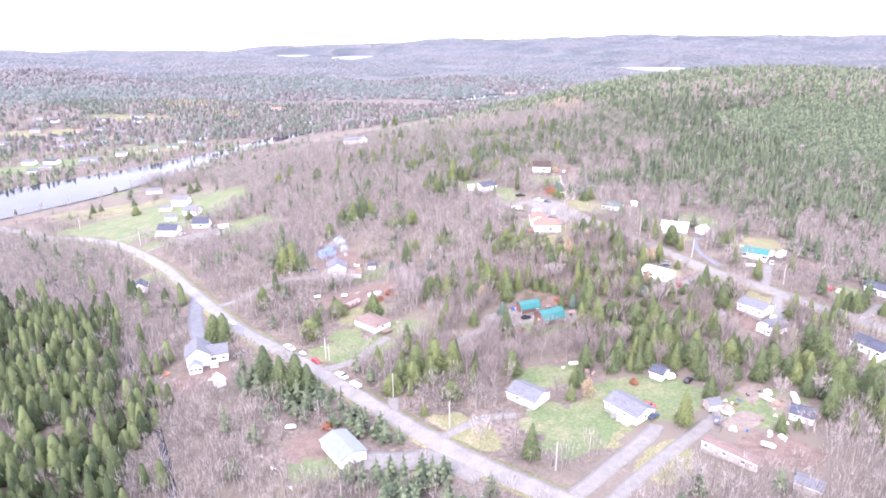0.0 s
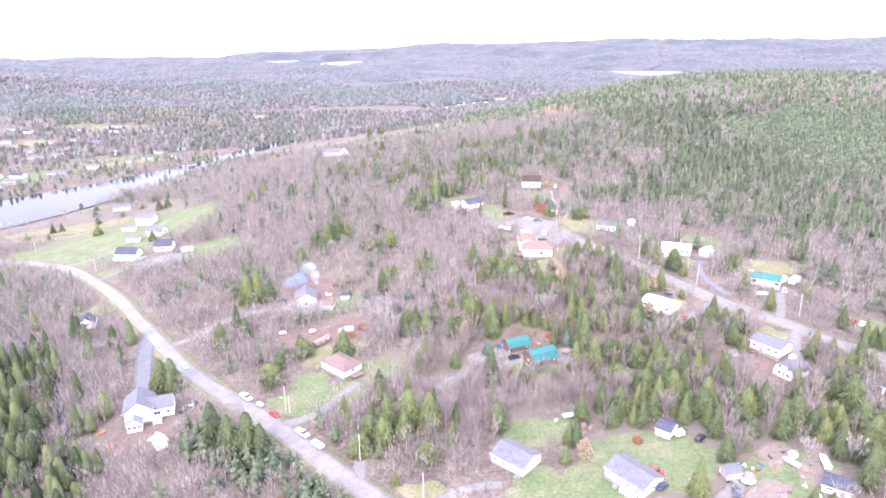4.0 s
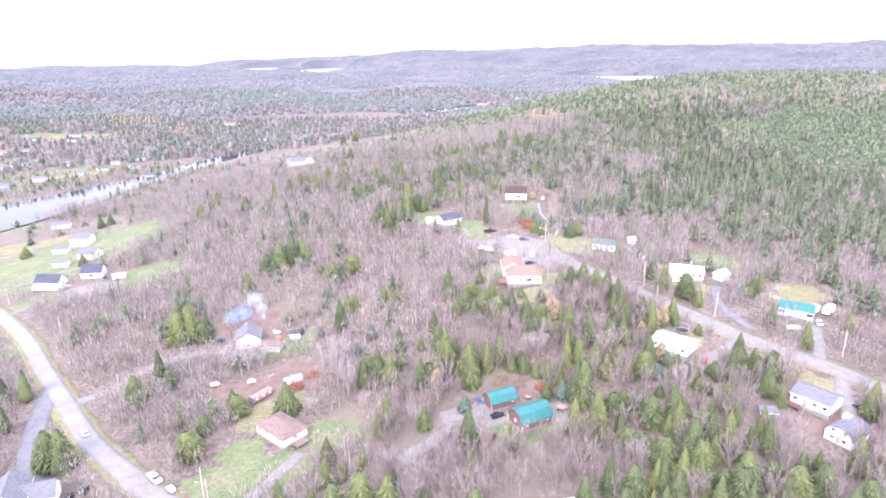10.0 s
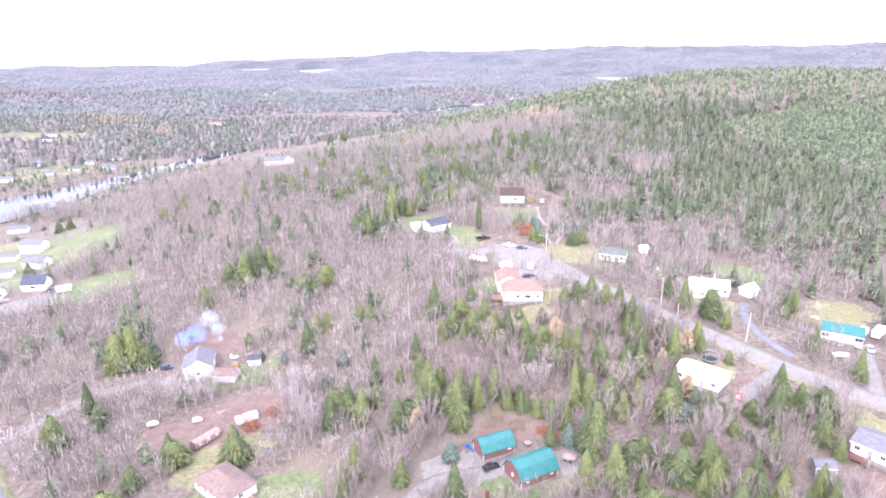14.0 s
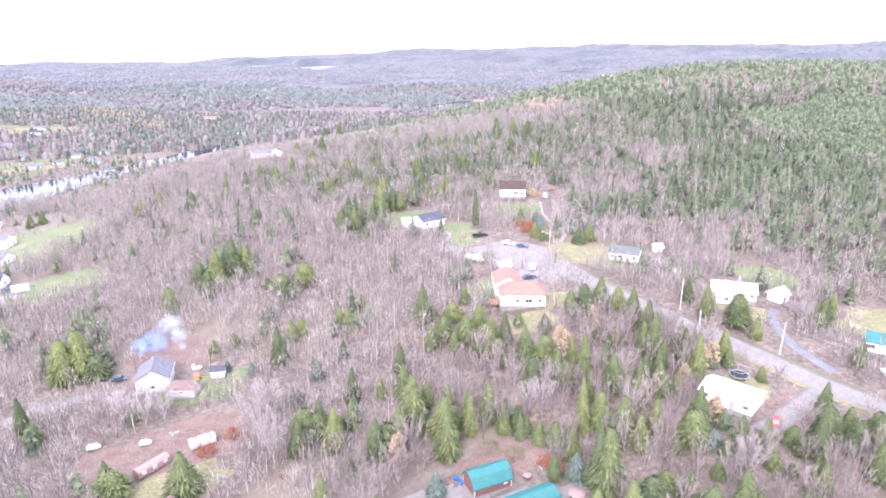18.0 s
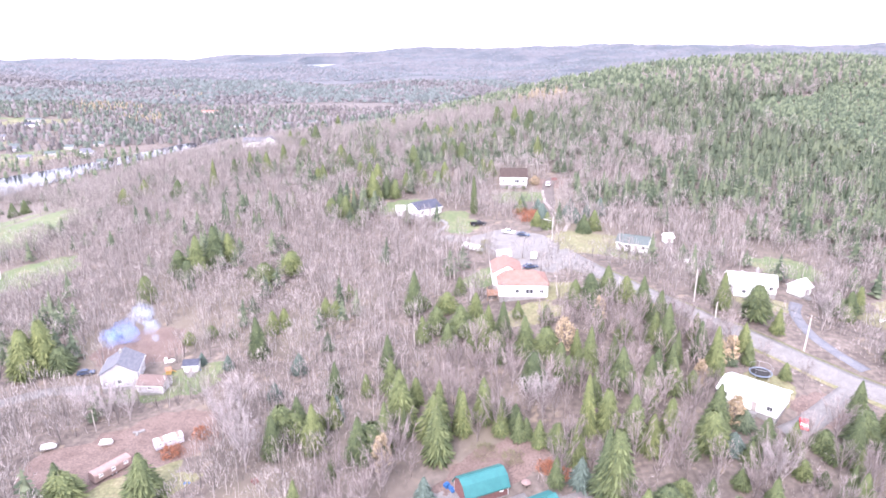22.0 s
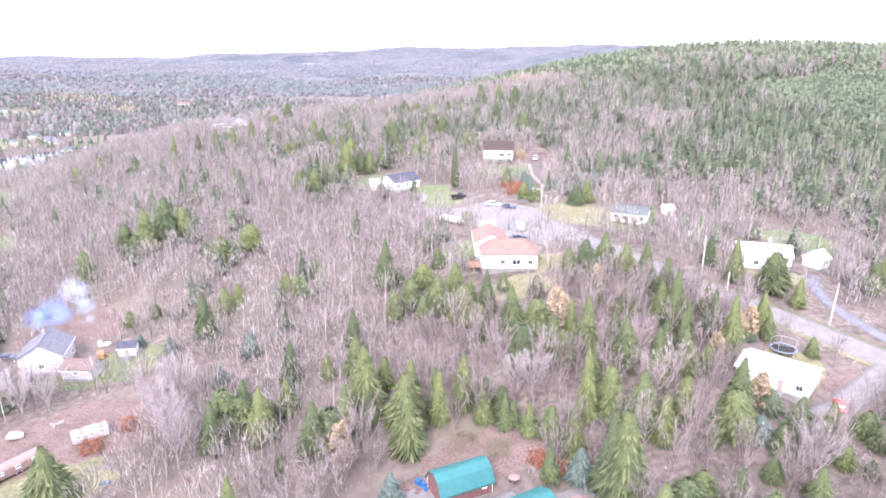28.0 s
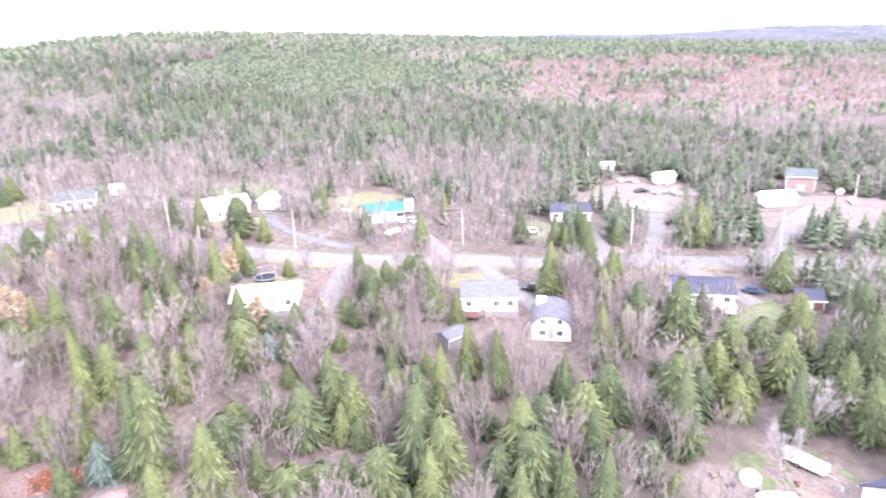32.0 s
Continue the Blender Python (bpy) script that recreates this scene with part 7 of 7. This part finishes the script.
set_trees(pines, 10, 3, (-4.5, 198.2, 8.6, 3.8), (0.6, 199.4, 4.5, 2.7), (81.3, 216.9, 9.8, 3.9), (-20.0, 256.0, 6.3, 4.2), (-13.4, 256.1, 9.0, 4.1), (10.4, 193.0, 6.9, 4.1), (-34.0, 187.1, 6.9, 4.2), (-40.7, 173.9, 6.3, 4.2), (-39.6, 171.7, 8.8, 4.2))
set_trees(blue_firs, 10, 3, (4.0, 200.8, 6.7, 1.9), (-4.8, 216.0, 5.5, 2.6), (-8.0, 209.2, 4.5, 2.1), (-25.3, 223.2, 3.6, 1.5), (-19.4, 220.7, 3.9, 1.7), (62.4, 184.9, 4.3, 2.9))
set_trees(yellows, 10, 3, (65.9, 189.2, 4.4, 2.6), (70.3, 203.6, 3.7, 1.9))

# the near wood: trees one by one where the camera comes lowest, joined further off
x, y = scatter(-330, 330, 70, 600, 3.9)
share, dense = wood_at(x, y)
ok = keep_clear(x, y, 1.0) & (rng.random(len(x)) < dense * 0.92) & ~inside(x, y, YOUNG) & (x > -0.85 * y - 60)
for px, py, r in MAPPED:
    ok &= np.hypot(x - px, y - py) > 1.0 * r + 0.6
x, y, share = x[ok], y[ok], share[ok]
conifer = rng.random(len(x)) < share
rank = np.hypot(x - 52 * K, (y - 168 * K) * 1.1)
near = np.zeros(len(x), bool)
for kind in (conifer, ~conifer):
    i = np.nonzero(kind)[0]
    near[i[np.argsort(rank[i])[:150 if kind is conifer else 300]]] = True


def grow(kinds, xs, ys, lo, hi):
    """Sets single trees: the first of each kind is moved, the rest are copies."""
    used = set()
    for a, b in zip(xs, ys):
        k = kinds[int(rng.integers(0, len(kinds)))]
        m = pose(a, b, gz(a, b) - 0.1, rng.uniform(-2, 2), rng.uniform(-2, 2), rng.uniform(0, 360))
        s = rng.uniform(lo, hi)
        if k.name in used:
            t = copy_thing(k, m)
        else:
            used.add(k.name)
            t = k
            k.matrix_basis = m
        t.scale = (s * rng.uniform(0.85, 1.15),) * 2 + (s,)


spruces = [tree_kind("spruce_tree", "green spruce tree in the mixed wood", conifer_crown(h, r, 20 + i, 27, 9, low), trunk_mesh(h, 0.17, 0, 0.05, i), M["needle"], M["bark"], "spruces of the wood")
           for i, (h, r, low) in enumerate(((13, 3.4, 0.06), (11.5, 3.4, 0.04), (15, 3.6, 0.12), (10, 3.2, 0.03), (12.5, 2.9, 0.08), (14, 4.0, 0.16), (8, 2.8, 0.03)))]
bares = [tree_kind("bare_tree", "leafless grey broadleaf tree in the autumn wood", bare_crown(h, r, 50 + i, limbs - 1, 7, 9, w, at), trunk_mesh(h * 0.93, 0.13, ln, 0.1, i), M["twig"], M[b], "leafless trees of the wood")
         for i, (h, r, limbs, w, at, b, ln) in enumerate(((11, 3.2, 11, 1.3, 0.25, "bark", 0.02), (9, 3.0, 11, 1.2, 0.18, "bark", 0.0), (12, 2.8, 11, 1.2, 0.35, "birch", 0.03), (10, 3.8, 13, 1.4, 0.15, "birch", 0.0), (8, 2.6, 10, 1.1, 0.15, "bark", 0.03), (12, 3.4, 12, 1.4, 0.3, "bark", 0.01)))]
i = np.nonzero(near & conifer)[0]
grow(spruces, x[i], y[i], 0.56, 1.06)
i = np.nonzero(near & ~conifer)[0]
grow(bares, x[i], y[i], 0.65, 1.1)
mid_cones = [unit(sprig_cone(12, 2.4, n, 80 + n, low), 12, 2.4) for n, low in ((28, 0.06), (31, 0.1), (26, 0.04), (27, 0.22), (30, 0.12))]
mid_brooms = [unit(broom(11, 2.4, n, w, 90 + n), 11, 2.4) for n, w in ((80, 0.05), (72, 0.05), (86, 0.048), (70, 0.054))]
stand = ~near & conifer & (x < -55 * K) & (y < 215 * K)
thin = stand & (rng.random(len(x)) < 0.27)
stand &= ~thin
full_cones = [unit(conifer_crown(11, 3, 400 + i, 8, 3, low, 0.3, full), 11, 3) for i, (low, full) in enumerate(((0.05, 0.62), (0.08, 0.75), (0.04, 0.55), (0.1, 0.68)))]
i = np.nonzero(stand)[0]
plant("spruce_stand", full_cones, x[i], y[i], rng.uniform(7.5, 13.0, len(i)), rng.uniform(2.3, 3.7, len(i)), M["needle_stand"], "dense stand of broad dark green spruces beyond the creek", "conifers")
conifer_rest = conifer & ~stand & ~thin
for w in range(2):
    half = (x < 0) if w == 0 else (x >= 0)
    i = np.nonzero(~near & conifer_rest & half)[0]
    plant("spruce_wood", mid_cones, x[i], y[i], rng.uniform(5.2, 10.5, len(i)) * np.where((y[i] > 310 * K) | (x[i] > 165 * K), 0.76, 1.0), rng.uniform(1.8, 3.2, len(i)) * np.where((y[i] > 310 * K) | (x[i] > 165 * K), 1.12, 1.0), M["needle_far"], "dense green spruces and firs of the wood", "conifers")
    i = np.nonzero(~near & ~conifer & half)[0]
    plant("bare_wood", mid_brooms, x[i], y[i], rng.uniform(5.5, 10.5, len(i)), rng.uniform(2.5, 4.4, len(i)), M["twig_far"], "leafless pinkish grey broadleaf wood", "bare trees")

# saplings and shrubs under the trees
a, b = scatter(-300, 300, 90, 480, 3.3)
share, dense = wood_at(a, b)
ok = keep_clear(a, b, 0.0) & (rng.random(len(a)) < 0.75 * (1 - 0.6 * share))
for px, py, r in MAPPED:
    ok &= np.hypot(a - px, b - py) > 0.6 * r
a, b = a[ok], b[ok]
scrub = [unit(broom(3, 1.3, n, 0.05, 160 + n, 0.0, False), 3, 1.3) for n in (18, 22, 15)]
plant("undergrowth", scrub, a, b, rng.uniform(1.4, 5.0, len(a)), rng.uniform(0.9, 2.1, len(a)), M["twig_far"], "leafless saplings and shrubs under the trees", "undergrowth")

# the woods beyond, thinner and plainer with distance, their colours tinted with haze past 780 m
far_cones = [unit(star_cone(12, 2.6, 3, 4, 120 + i, 0.06), 12, 2.6) for i in range(5)]
far_brooms = [unit(broom(11, 3.0, 12, 0.21, 130 + i), 11, 3.0) for i in range(3)]


def in_view(a, b, spread=300):
    """The part of the land that the walk looks over: ahead, and round to the right."""
    u, v = a - 20, b + 40
    return (v > -spread) & (u > -0.78 * v - 120)


def far_wood(near_r, far_r, step, tall, broad, cones, brooms, mats=("needle_far", "twig_far")):
    a, b = scatter(-far_r, far_r, -200, far_r, step)
    r = np.hypot(a - 20, b - 100)
    ok = in_view(a, b) & (r < far_r) & ~((np.abs(a) < 330) & (b > 70) & (b < 600)) & (r > near_r)
    a, b = a[ok], b[ok]
    ok = keep_clear(a, b, 0.5) & ~inside(a, b, YOUNG) & (~inside(a, b, BRUSH) | (rng.random(len(a)) < 0.12 + 0.6 * (np.sin(a / 31) * np.sin(b / 24 + 1) > 0.45)))
    a, b = a[ok], b[ok]
    s, thick = wood_at(a, b)
    ok = rng.random(len(a)) < thick
    a, b, s = a[ok], b[ok], s[ok]
    c = rng.random(len(a)) < s
    green = plant("far_conifer_wood", cones, a[c], b[c], rng.uniform(*tall, c.sum()), rng.uniform(*broad, c.sum()), M[mats[0]], "dark conifers of the distant woods", "conifers")
    bare = plant("far_bare_wood", brooms, a[~c], b[~c], rng.uniform(*tall, (~c).sum()) * 0.85, rng.uniform(*broad, (~c).sum()), M[mats[1]], "leafless woods in the distance", "bare trees")
    for ob, shapes in ((green, cones), (bare, brooms)):
        if shapes[0] is domes[0]:
            ob.data.polygons.foreach_set("use_smooth", np.ones(len(ob.data.polygons), bool))


clump_cones = [unit(star_cone(12, 6, 2, 4, 170 + i), 12, 6) for i in range(4)]
tuft_cones = [unit(star_cone(12, 6, 1, 4, 140 + i), 12, 6) for i in range(4)]
domes = [canopy_dome(1.0, 1.0, 180 + i) for i in range(4)]
far_wood(0, 780, 6.2, (5.0, 9.0), (2.0, 3.2), far_cones, far_brooms)
far_wood(780, 1200, 8.8, (6.5, 10.5), (2.6, 4.2), clump_cones, domes + far_brooms, ("needle_mid_haze", "twig_mid_haze"))
far_wood(1200, 1800, 12.5, (5, 8.5), (4.2, 7.2), tuft_cones, domes, ("needle_off_haze", "twig_off_haze"))
far_wood(1800, 2500, 17.0, (5, 8.5), (5, 8), tuft_cones, tuft_cones, ("needle_dist_haze", "twig_dist_haze"))
far_wood(3400, 4850, 40.0, (4, 7), (9, 14), tuft_cones, tuft_cones, ("needle_dist_haze", "twig_dist_haze"))
far_wood(2500, 3400, 26.0, (4, 7.5), (7, 11), tuft_cones, tuft_cones, ("needle_dist_haze", "twig_dist_haze"))
for cx, cy, rx, ry, step, h in ((84, 458, 18, 28, 5.0, 6.5), (-335, 840, 45, 45, 8.5, 8.0), (-255, 770, 32, 34, 8.0, 8.0), (-305, 1030, 34, 26, 12.0, 8.0)):
    a, b = scatter((cx - rx) * K, (cx + rx) * K, (cy - ry) * K, (cy + ry) * K, step)
    ok = (((a / K - cx) / rx) ** 2 + ((b / K - cy) / ry) ** 2 < rng.uniform(0.2, 1.1, len(a))) & (rng.random(len(a)) < 0.6)
    a, b = a[ok], b[ok]
    plant("larch_stand", far_cones, a, b, rng.uniform(0.8, 1.25, len(a)) * h, rng.uniform(1.4, 2.4, len(a)) * (h / 6.5), M["larch_far"], "golden larches scattered through the woods", "larches")
a, b = scatter(YOUNG[0] - YOUNG[2] * 1.2, YOUNG[0] + YOUNG[2] * 1.2, YOUNG[1] - YOUNG[3] * 1.2, YOUNG[1] + YOUNG[3] * 1.2, 2.7)
ok = inside(a, b, YOUNG) & (rng.random(len(a)) < 0.85)
a, b = a[ok], b[ok]
plant("young_spruce_stand", far_cones, a, b, rng.uniform(2.0, 5.2, len(a)), rng.uniform(1.3, 2.3, len(a)), M["young"], "light green stand of young spruces on the slope", "conifers")
a, b = scatter(BRUSH[0] - BRUSH[2] * 1.2, BRUSH[0] + BRUSH[2] * 1.2, BRUSH[1] - BRUSH[3] * 1.2, BRUSH[1] + BRUSH[3] * 1.2, 4.0)
ok = inside(a, b, BRUSH) & (rng.random(len(a)) < 0.8)
a, b = a[ok], b[ok]
plant("red_brush_stand", far_brooms, a, b, rng.uniform(1.5, 4.0, len(a)), rng.uniform(1.6, 2.8, len(a)), M["brush"], "reddish leafless brush on the cut-over clearing", "brush")


# ---- single trees and shrubs that stand out ----
def single(name, x, y, label, crown, trunk, crown_mat, trunk_mat="bark", turn=0, group=""):
    t = tree_kind(name, label, crown, trunk, M[crown_mat], M[trunk_mat], group)
    t.matrix_basis = pose(x * K, y * K, gz(x * K, y * K) - 0.1, 0, 0, turn)
    return t


# blue spruces of the garden, broad firs beside the caravans
for x, y, h, r in ((40.2, 182.6, 6.5, 2.9), (18.2, 182.6, 6.5, 2.7)):
    single("blue_spruce", x, y, "bushy blue-green spruce in the garden", conifer_crown(h, r, int(h * 10 + x), 22, 11, 0.05), trunk_mesh(h, 0.18), "needle_blue")
for x, y, h, r, label in ((-22.6, 187.4, 11.5, 5.2, "broad dark green spruce beside the old caravans"), (-35, 188, 9, 3.4, "dark green spruce by the bare yard"), (18.3, 113.6, 12, 3.4, "tall dense spruce at the roadside"),
                          (-39.6, 171.4, 9, 3.4, "round dark pine on the verge"), (-66, 172, 10, 3.0, "dense spruce beside the dark drive"), (-68.7, 170, 11, 3.2, "tall dense spruce beside the dark drive"), (-64.6, 169, 9, 2.8, "dense young spruce beside the dark drive"),
                          (12.3, 193.4, 12, 3.0, "full green spruce beside the larch"), (-2.1, 199.3, 10, 3.2, "round-headed pine in the bare wood"), (3.6, 200, 8, 2.6, "small pine in the bare wood"), (43, 180.1, 16, 3.8, "tall yellow-green spruce at the garden's edge"),
                          (44.5, 181.9, 13, 3.2, "yellow-green spruce at the garden's edge"), (24.4, 194.4, 11, 2.6, "dark spruce behind the garage"), (30.1, 193.2, 8, 2.2, "young spruce behind the garden"), (32.7, 191.8, 7, 2.0, "young spruce in the garden row"), (35.6, 190.2, 6.5, 2.1, "young spruce in the garden hedge"),
                          (38.2, 188.8, 7, 2.3, "young spruce at the end of the garden row"), (20.1, 192.1, 13, 3.0, "tall spruce beside the garage"), (48, 266, 6, 2.6, "bushy green spruce by the turning circle"), (50.2, 263.4, 6.5, 2.8, "bushy spruce above the turning circle"), (45.3, 276.9, 6, 2.0, "pointed green spruce on the bank"),
                          (58.8, 260.4, 7, 3.2, "wide green spruce beside the lawn"), (62.1, 263.1, 7.5, 3.2, "wide spruce beside the lawn"), (-124, 300, 7, 3.2, "round dark spruce on the meadow"), (-165, 331, 8, 4.2, "wide dark spruce on the meadow"), (-150, 370, 9, 3.6, "dark spruce behind the tall white house"), (-146, 372, 9, 3.4, "dark spruce by the river lane"),
                          (-196, 345, 8, 2.6, "pointed spruce on the meadow"), (-193, 348, 7, 2.4, "small spruce on the meadow"), (-5.3, 107.8, 5, 2.8, "low spruce by the garage forecourt"), (75.2, 116.5, 4, 1.3, "little spruce in the yard")):
    single("garden_spruce", x, y, label, conifer_crown(h, r, int(h * 10 + abs(x)), 26, 10, 0.05), trunk_mesh(h, 0.2), "needle")
for x, y, h, r in ((12.1, 188.5, 9.0, 2.2), (42.8, 208, 8.5, 2.6), (67.9, 202.5, 7, 1.6), (70.4, 203.9, 7, 1.7), (-1.5, 293.6, 9, 1.8), (60.8, 212.5, 8, 1.8), (64.7, 189.7, 7, 2.0), (35, 136.4, 6.5, 2.3), (50.3, 213.6, 8, 1.6), (62.6, 197.6, 7, 1.5)):
    single("golden_larch", x, y, "golden yellow autumn larch", leafy_crown(h, r, int(h * 9 + x), 95, 20, 0.08, 0.3), trunk_mesh(h, 0.13), "larch", "bark", 0, "golden larches")
for x, y, h, r in ((65.1, 248.3, 2.6, 0.7), (66.4, 247.4, 2.5, 0.7), (67.9, 246.4, 2.6, 0.7), (69.4, 245.6, 2.2, 0.7)):
    single("clipped_cedar", x, y, "small dark clipped cedar before the house", conifer_crown(h, r, int(x * 7), 10, 8, 0.0), trunk_mesh(h, 0.06), "needle", "bark", 0, "cedars before the house")
for x, y in ((44.1, 296.6), (46.6, 296.2), (49.2, 295.8)):
    single("round_shrub", x, y, "round dark shrub before the white house", leafy_crown(1.7, 1.2, int(x * 9), 40, 12, 0.05, 0.16), trunk_mesh(0.6, 0.05), "needle", "bark", 0, "shrubs before the house")
for x, y, h, r in ((36.3, 185.7, 1.8, 2.6), (37.9, 184.5, 1.6, 2.2), (47.2, 140, 2.2, 1.6), (-22, 197, 2.4, 2.6), (46.2, 270.4, 1.5, 2.8), (48.3, 268.9, 1.4, 2.2), (21, 172.9, 1.4, 1.5), (23.5, 173.3, 1.3, 1.2), (-27, 127.2, 2.0, 2.2), (-18.7, 201.3, 2.2, 2.4)):
    single("red_shrub", x, y, "low russet-red autumn shrub", leafy_crown(h, r, int(x * 5 + h * 10), 70, 16, 0.02, 0.24), trunk_mesh(0.6, 0.05), "russet", "bark", 0, "russet shrubs")
for x, y, h, r in ((27.3, 190, 2.2, 3.2), (31.2, 188.5, 2.0, 2.8), (33.6, 254.8, 2.2, 2.6), (32.4, 250.4, 2.4, 2.4), (40.4, 186.3, 1.6, 1.4), (41.9, 177.8, 1.6, 1.6)):
    single("olive_shrub", x, y, "dull olive-brown garden shrub", leafy_crown(h, r, int(x * 5 + h * 10), 60, 14, 0.02, 0.17), trunk_mesh(0.6, 0.05), "straw", "bark", 0, "garden shrubs")
for x, y, h, r, w in ((-11.9, 196.2, 13, 3.6, 1.8), (-8.9, 191.7, 14, 3.4, 1.8), (-14.9, 200.7, 13, 3.6, 1.7), (-12.4, 204.1, 12, 4.0, 1.5), (8, 120.8, 8, 3.4, 1.2), (45.2, 98.4, 9, 4.2, 1.4), (-36, 206, 10, 3.6, 1.5), (-41, 208, 9, 3.4, 1.4), (-33, 207.4, 9, 3.2, 1.4), (37, 195.7, 9, 3.8, 1.6), (35.1, 196.7, 8, 3.2, 1.5), (96.4, 219.2, 8, 3.6, 1.4), (77.8, 129.2, 7, 2.8, 1.2), (85.5, 128.0, 8, 3.6, 1.3), (65, 178, 9, 3.6, 1.4)):
    single("large_bare_tree", x, y, "large pale leafless tree with upswept branches", bare_crown(h, r, int(h * 10 + abs(x)), 13, 9, 14, w * 0.85, 0.15), trunk_mesh(h * 0.9, 0.16), "twig_pale", "birch", 0, "large bare trees")

# bank above the turning circle: russet brush, bushy spruces, an ochre bush
for x, y, h, r in ((45.6, 276, 1.8, 3.6), (48.6, 275, 1.6, 3.2), (47.2, 273, 1.5, 3.0)):
    single("red_shrub", x, y, "low russet-red autumn shrub on the bank", leafy_crown(h, r, int(x * 5), 90, 16, 0.02, 0.24), trunk_mesh(0.6, 0.05), "russet", "bark", 0, "russet shrubs")
for x, y, h, r in ((50.6, 279, 4.5, 2.6), (51, 274.5, 5.0, 2.8), (50.2, 270.5, 4.6, 2.6), (57.5, 273.5, 5.0, 2.8), (58.6, 268.5, 5.2, 2.8), (59.5, 278, 5.0, 2.4), (62.5, 272, 6.0, 2.6), (66.5, 274, 7.0, 2.6)):
    single("bushy_spruce", x, y, "bushy blue-green young spruce beside the steep drive", conifer_crown(h, r, int(x * 3), 18, 10, 0.03), trunk_mesh(h, 0.12), "needle_blue", "bark", 0, "spruces by the steep drive")
single("ochre_bush", 53.2, 299.5, "round ochre bush beside the white house", leafy_crown(3.6, 2.4, 77, 110, 16, 0.04, 0.22), trunk_mesh(1.0, 0.08), "larch")

# ---- smoke drifting from a yard fire ----
def smoke_material(name, colour, thick):
    m = bpy.data.materials.new(name)
    m.use_nodes = True
    n, l = m.node_tree.nodes, m.node_tree.links
    p = n["Principled BSDF"]
    p.inputs["Base Color"].default_value, p.inputs["Roughness"].default_value = (*colour, 1), 1.0
    p.inputs["Specular IOR Level"].default_value = 0.0
    t, g = n.new("ShaderNodeTexNoise"), n.new("ShaderNodeMapRange")
    t.inputs["Scale"].default_value, t.inputs["Detail"].default_value = 0.4, 5
    g.inputs[1].default_value, g.inputs[2].default_value, g.inputs[3].default_value, g.inputs[4].default_value = 0.34, 0.66, 0.0, thick
    l.new(n.new("ShaderNodeTexCoord").outputs["Object"], t.inputs["Vector"])
    l.new(t.outputs["Fac"], g.inputs[0]), l.new(g.outputs[0], p.inputs["Alpha"])
    return m


def smoke(label, path, material):
    """Torn puffs, each (x, y, height over the ground, radius): three shells inside one another, thin at the rim."""
    q = Build()
    bm = bmesh.new()
    bmesh.ops.create_icosphere(bm, subdivisions=4, radius=1.0)
    ball = [v.co.copy() for v in bm.verts]
    faces = [[v.index for v in f.verts] for f in bm.faces]
    bm.free()
    for cx, cy, cz, r in path:
        c = Vector((cx, cy, gz(cx, cy) + cz))
        for shell in (1.0, 0.74, 0.48):
            q.add([c + Vector((v.x, v.y, v.z * 0.9)) * r * shell * (1 + 0.5 * noise.fractal(v * 1.4 + c + Vector((shell * 9, 0, 0)), 0.8, 2.0, 4)) for v in ball], faces)
    ob = tagged(new("smoke", q.mesh("smoke", material)), label, "smoke", kind="stuff")
    ob.data.polygons.foreach_set("use_smooth", np.ones(len(ob.data.polygons), bool))
    ob.visible_shadow = False


X0, Y0 = -38.0 * K, 232.5 * K
smoke("white smoke rising from a yard fire", ((X0 + 0.2, Y0, 2.2, 1.1), (X0 - 0.6, Y0 + 0.3, 5.6, 2.2), (X0 - 2.6, Y0 + 0.8, 9.6, 3.2)), smoke_material("white_smoke", (0.55, 0.67, 0.88), 0.1))
smoke("thin blue smoke drifting low from a yard fire", ((X0 - 7.6, Y0 - 0.5, 5.2, 3.4), (X0 - 11.8, Y0 - 1.0, 4.0, 2.9)), smoke_material("blue_smoke", (0.26, 0.38, 0.72), 0.2))
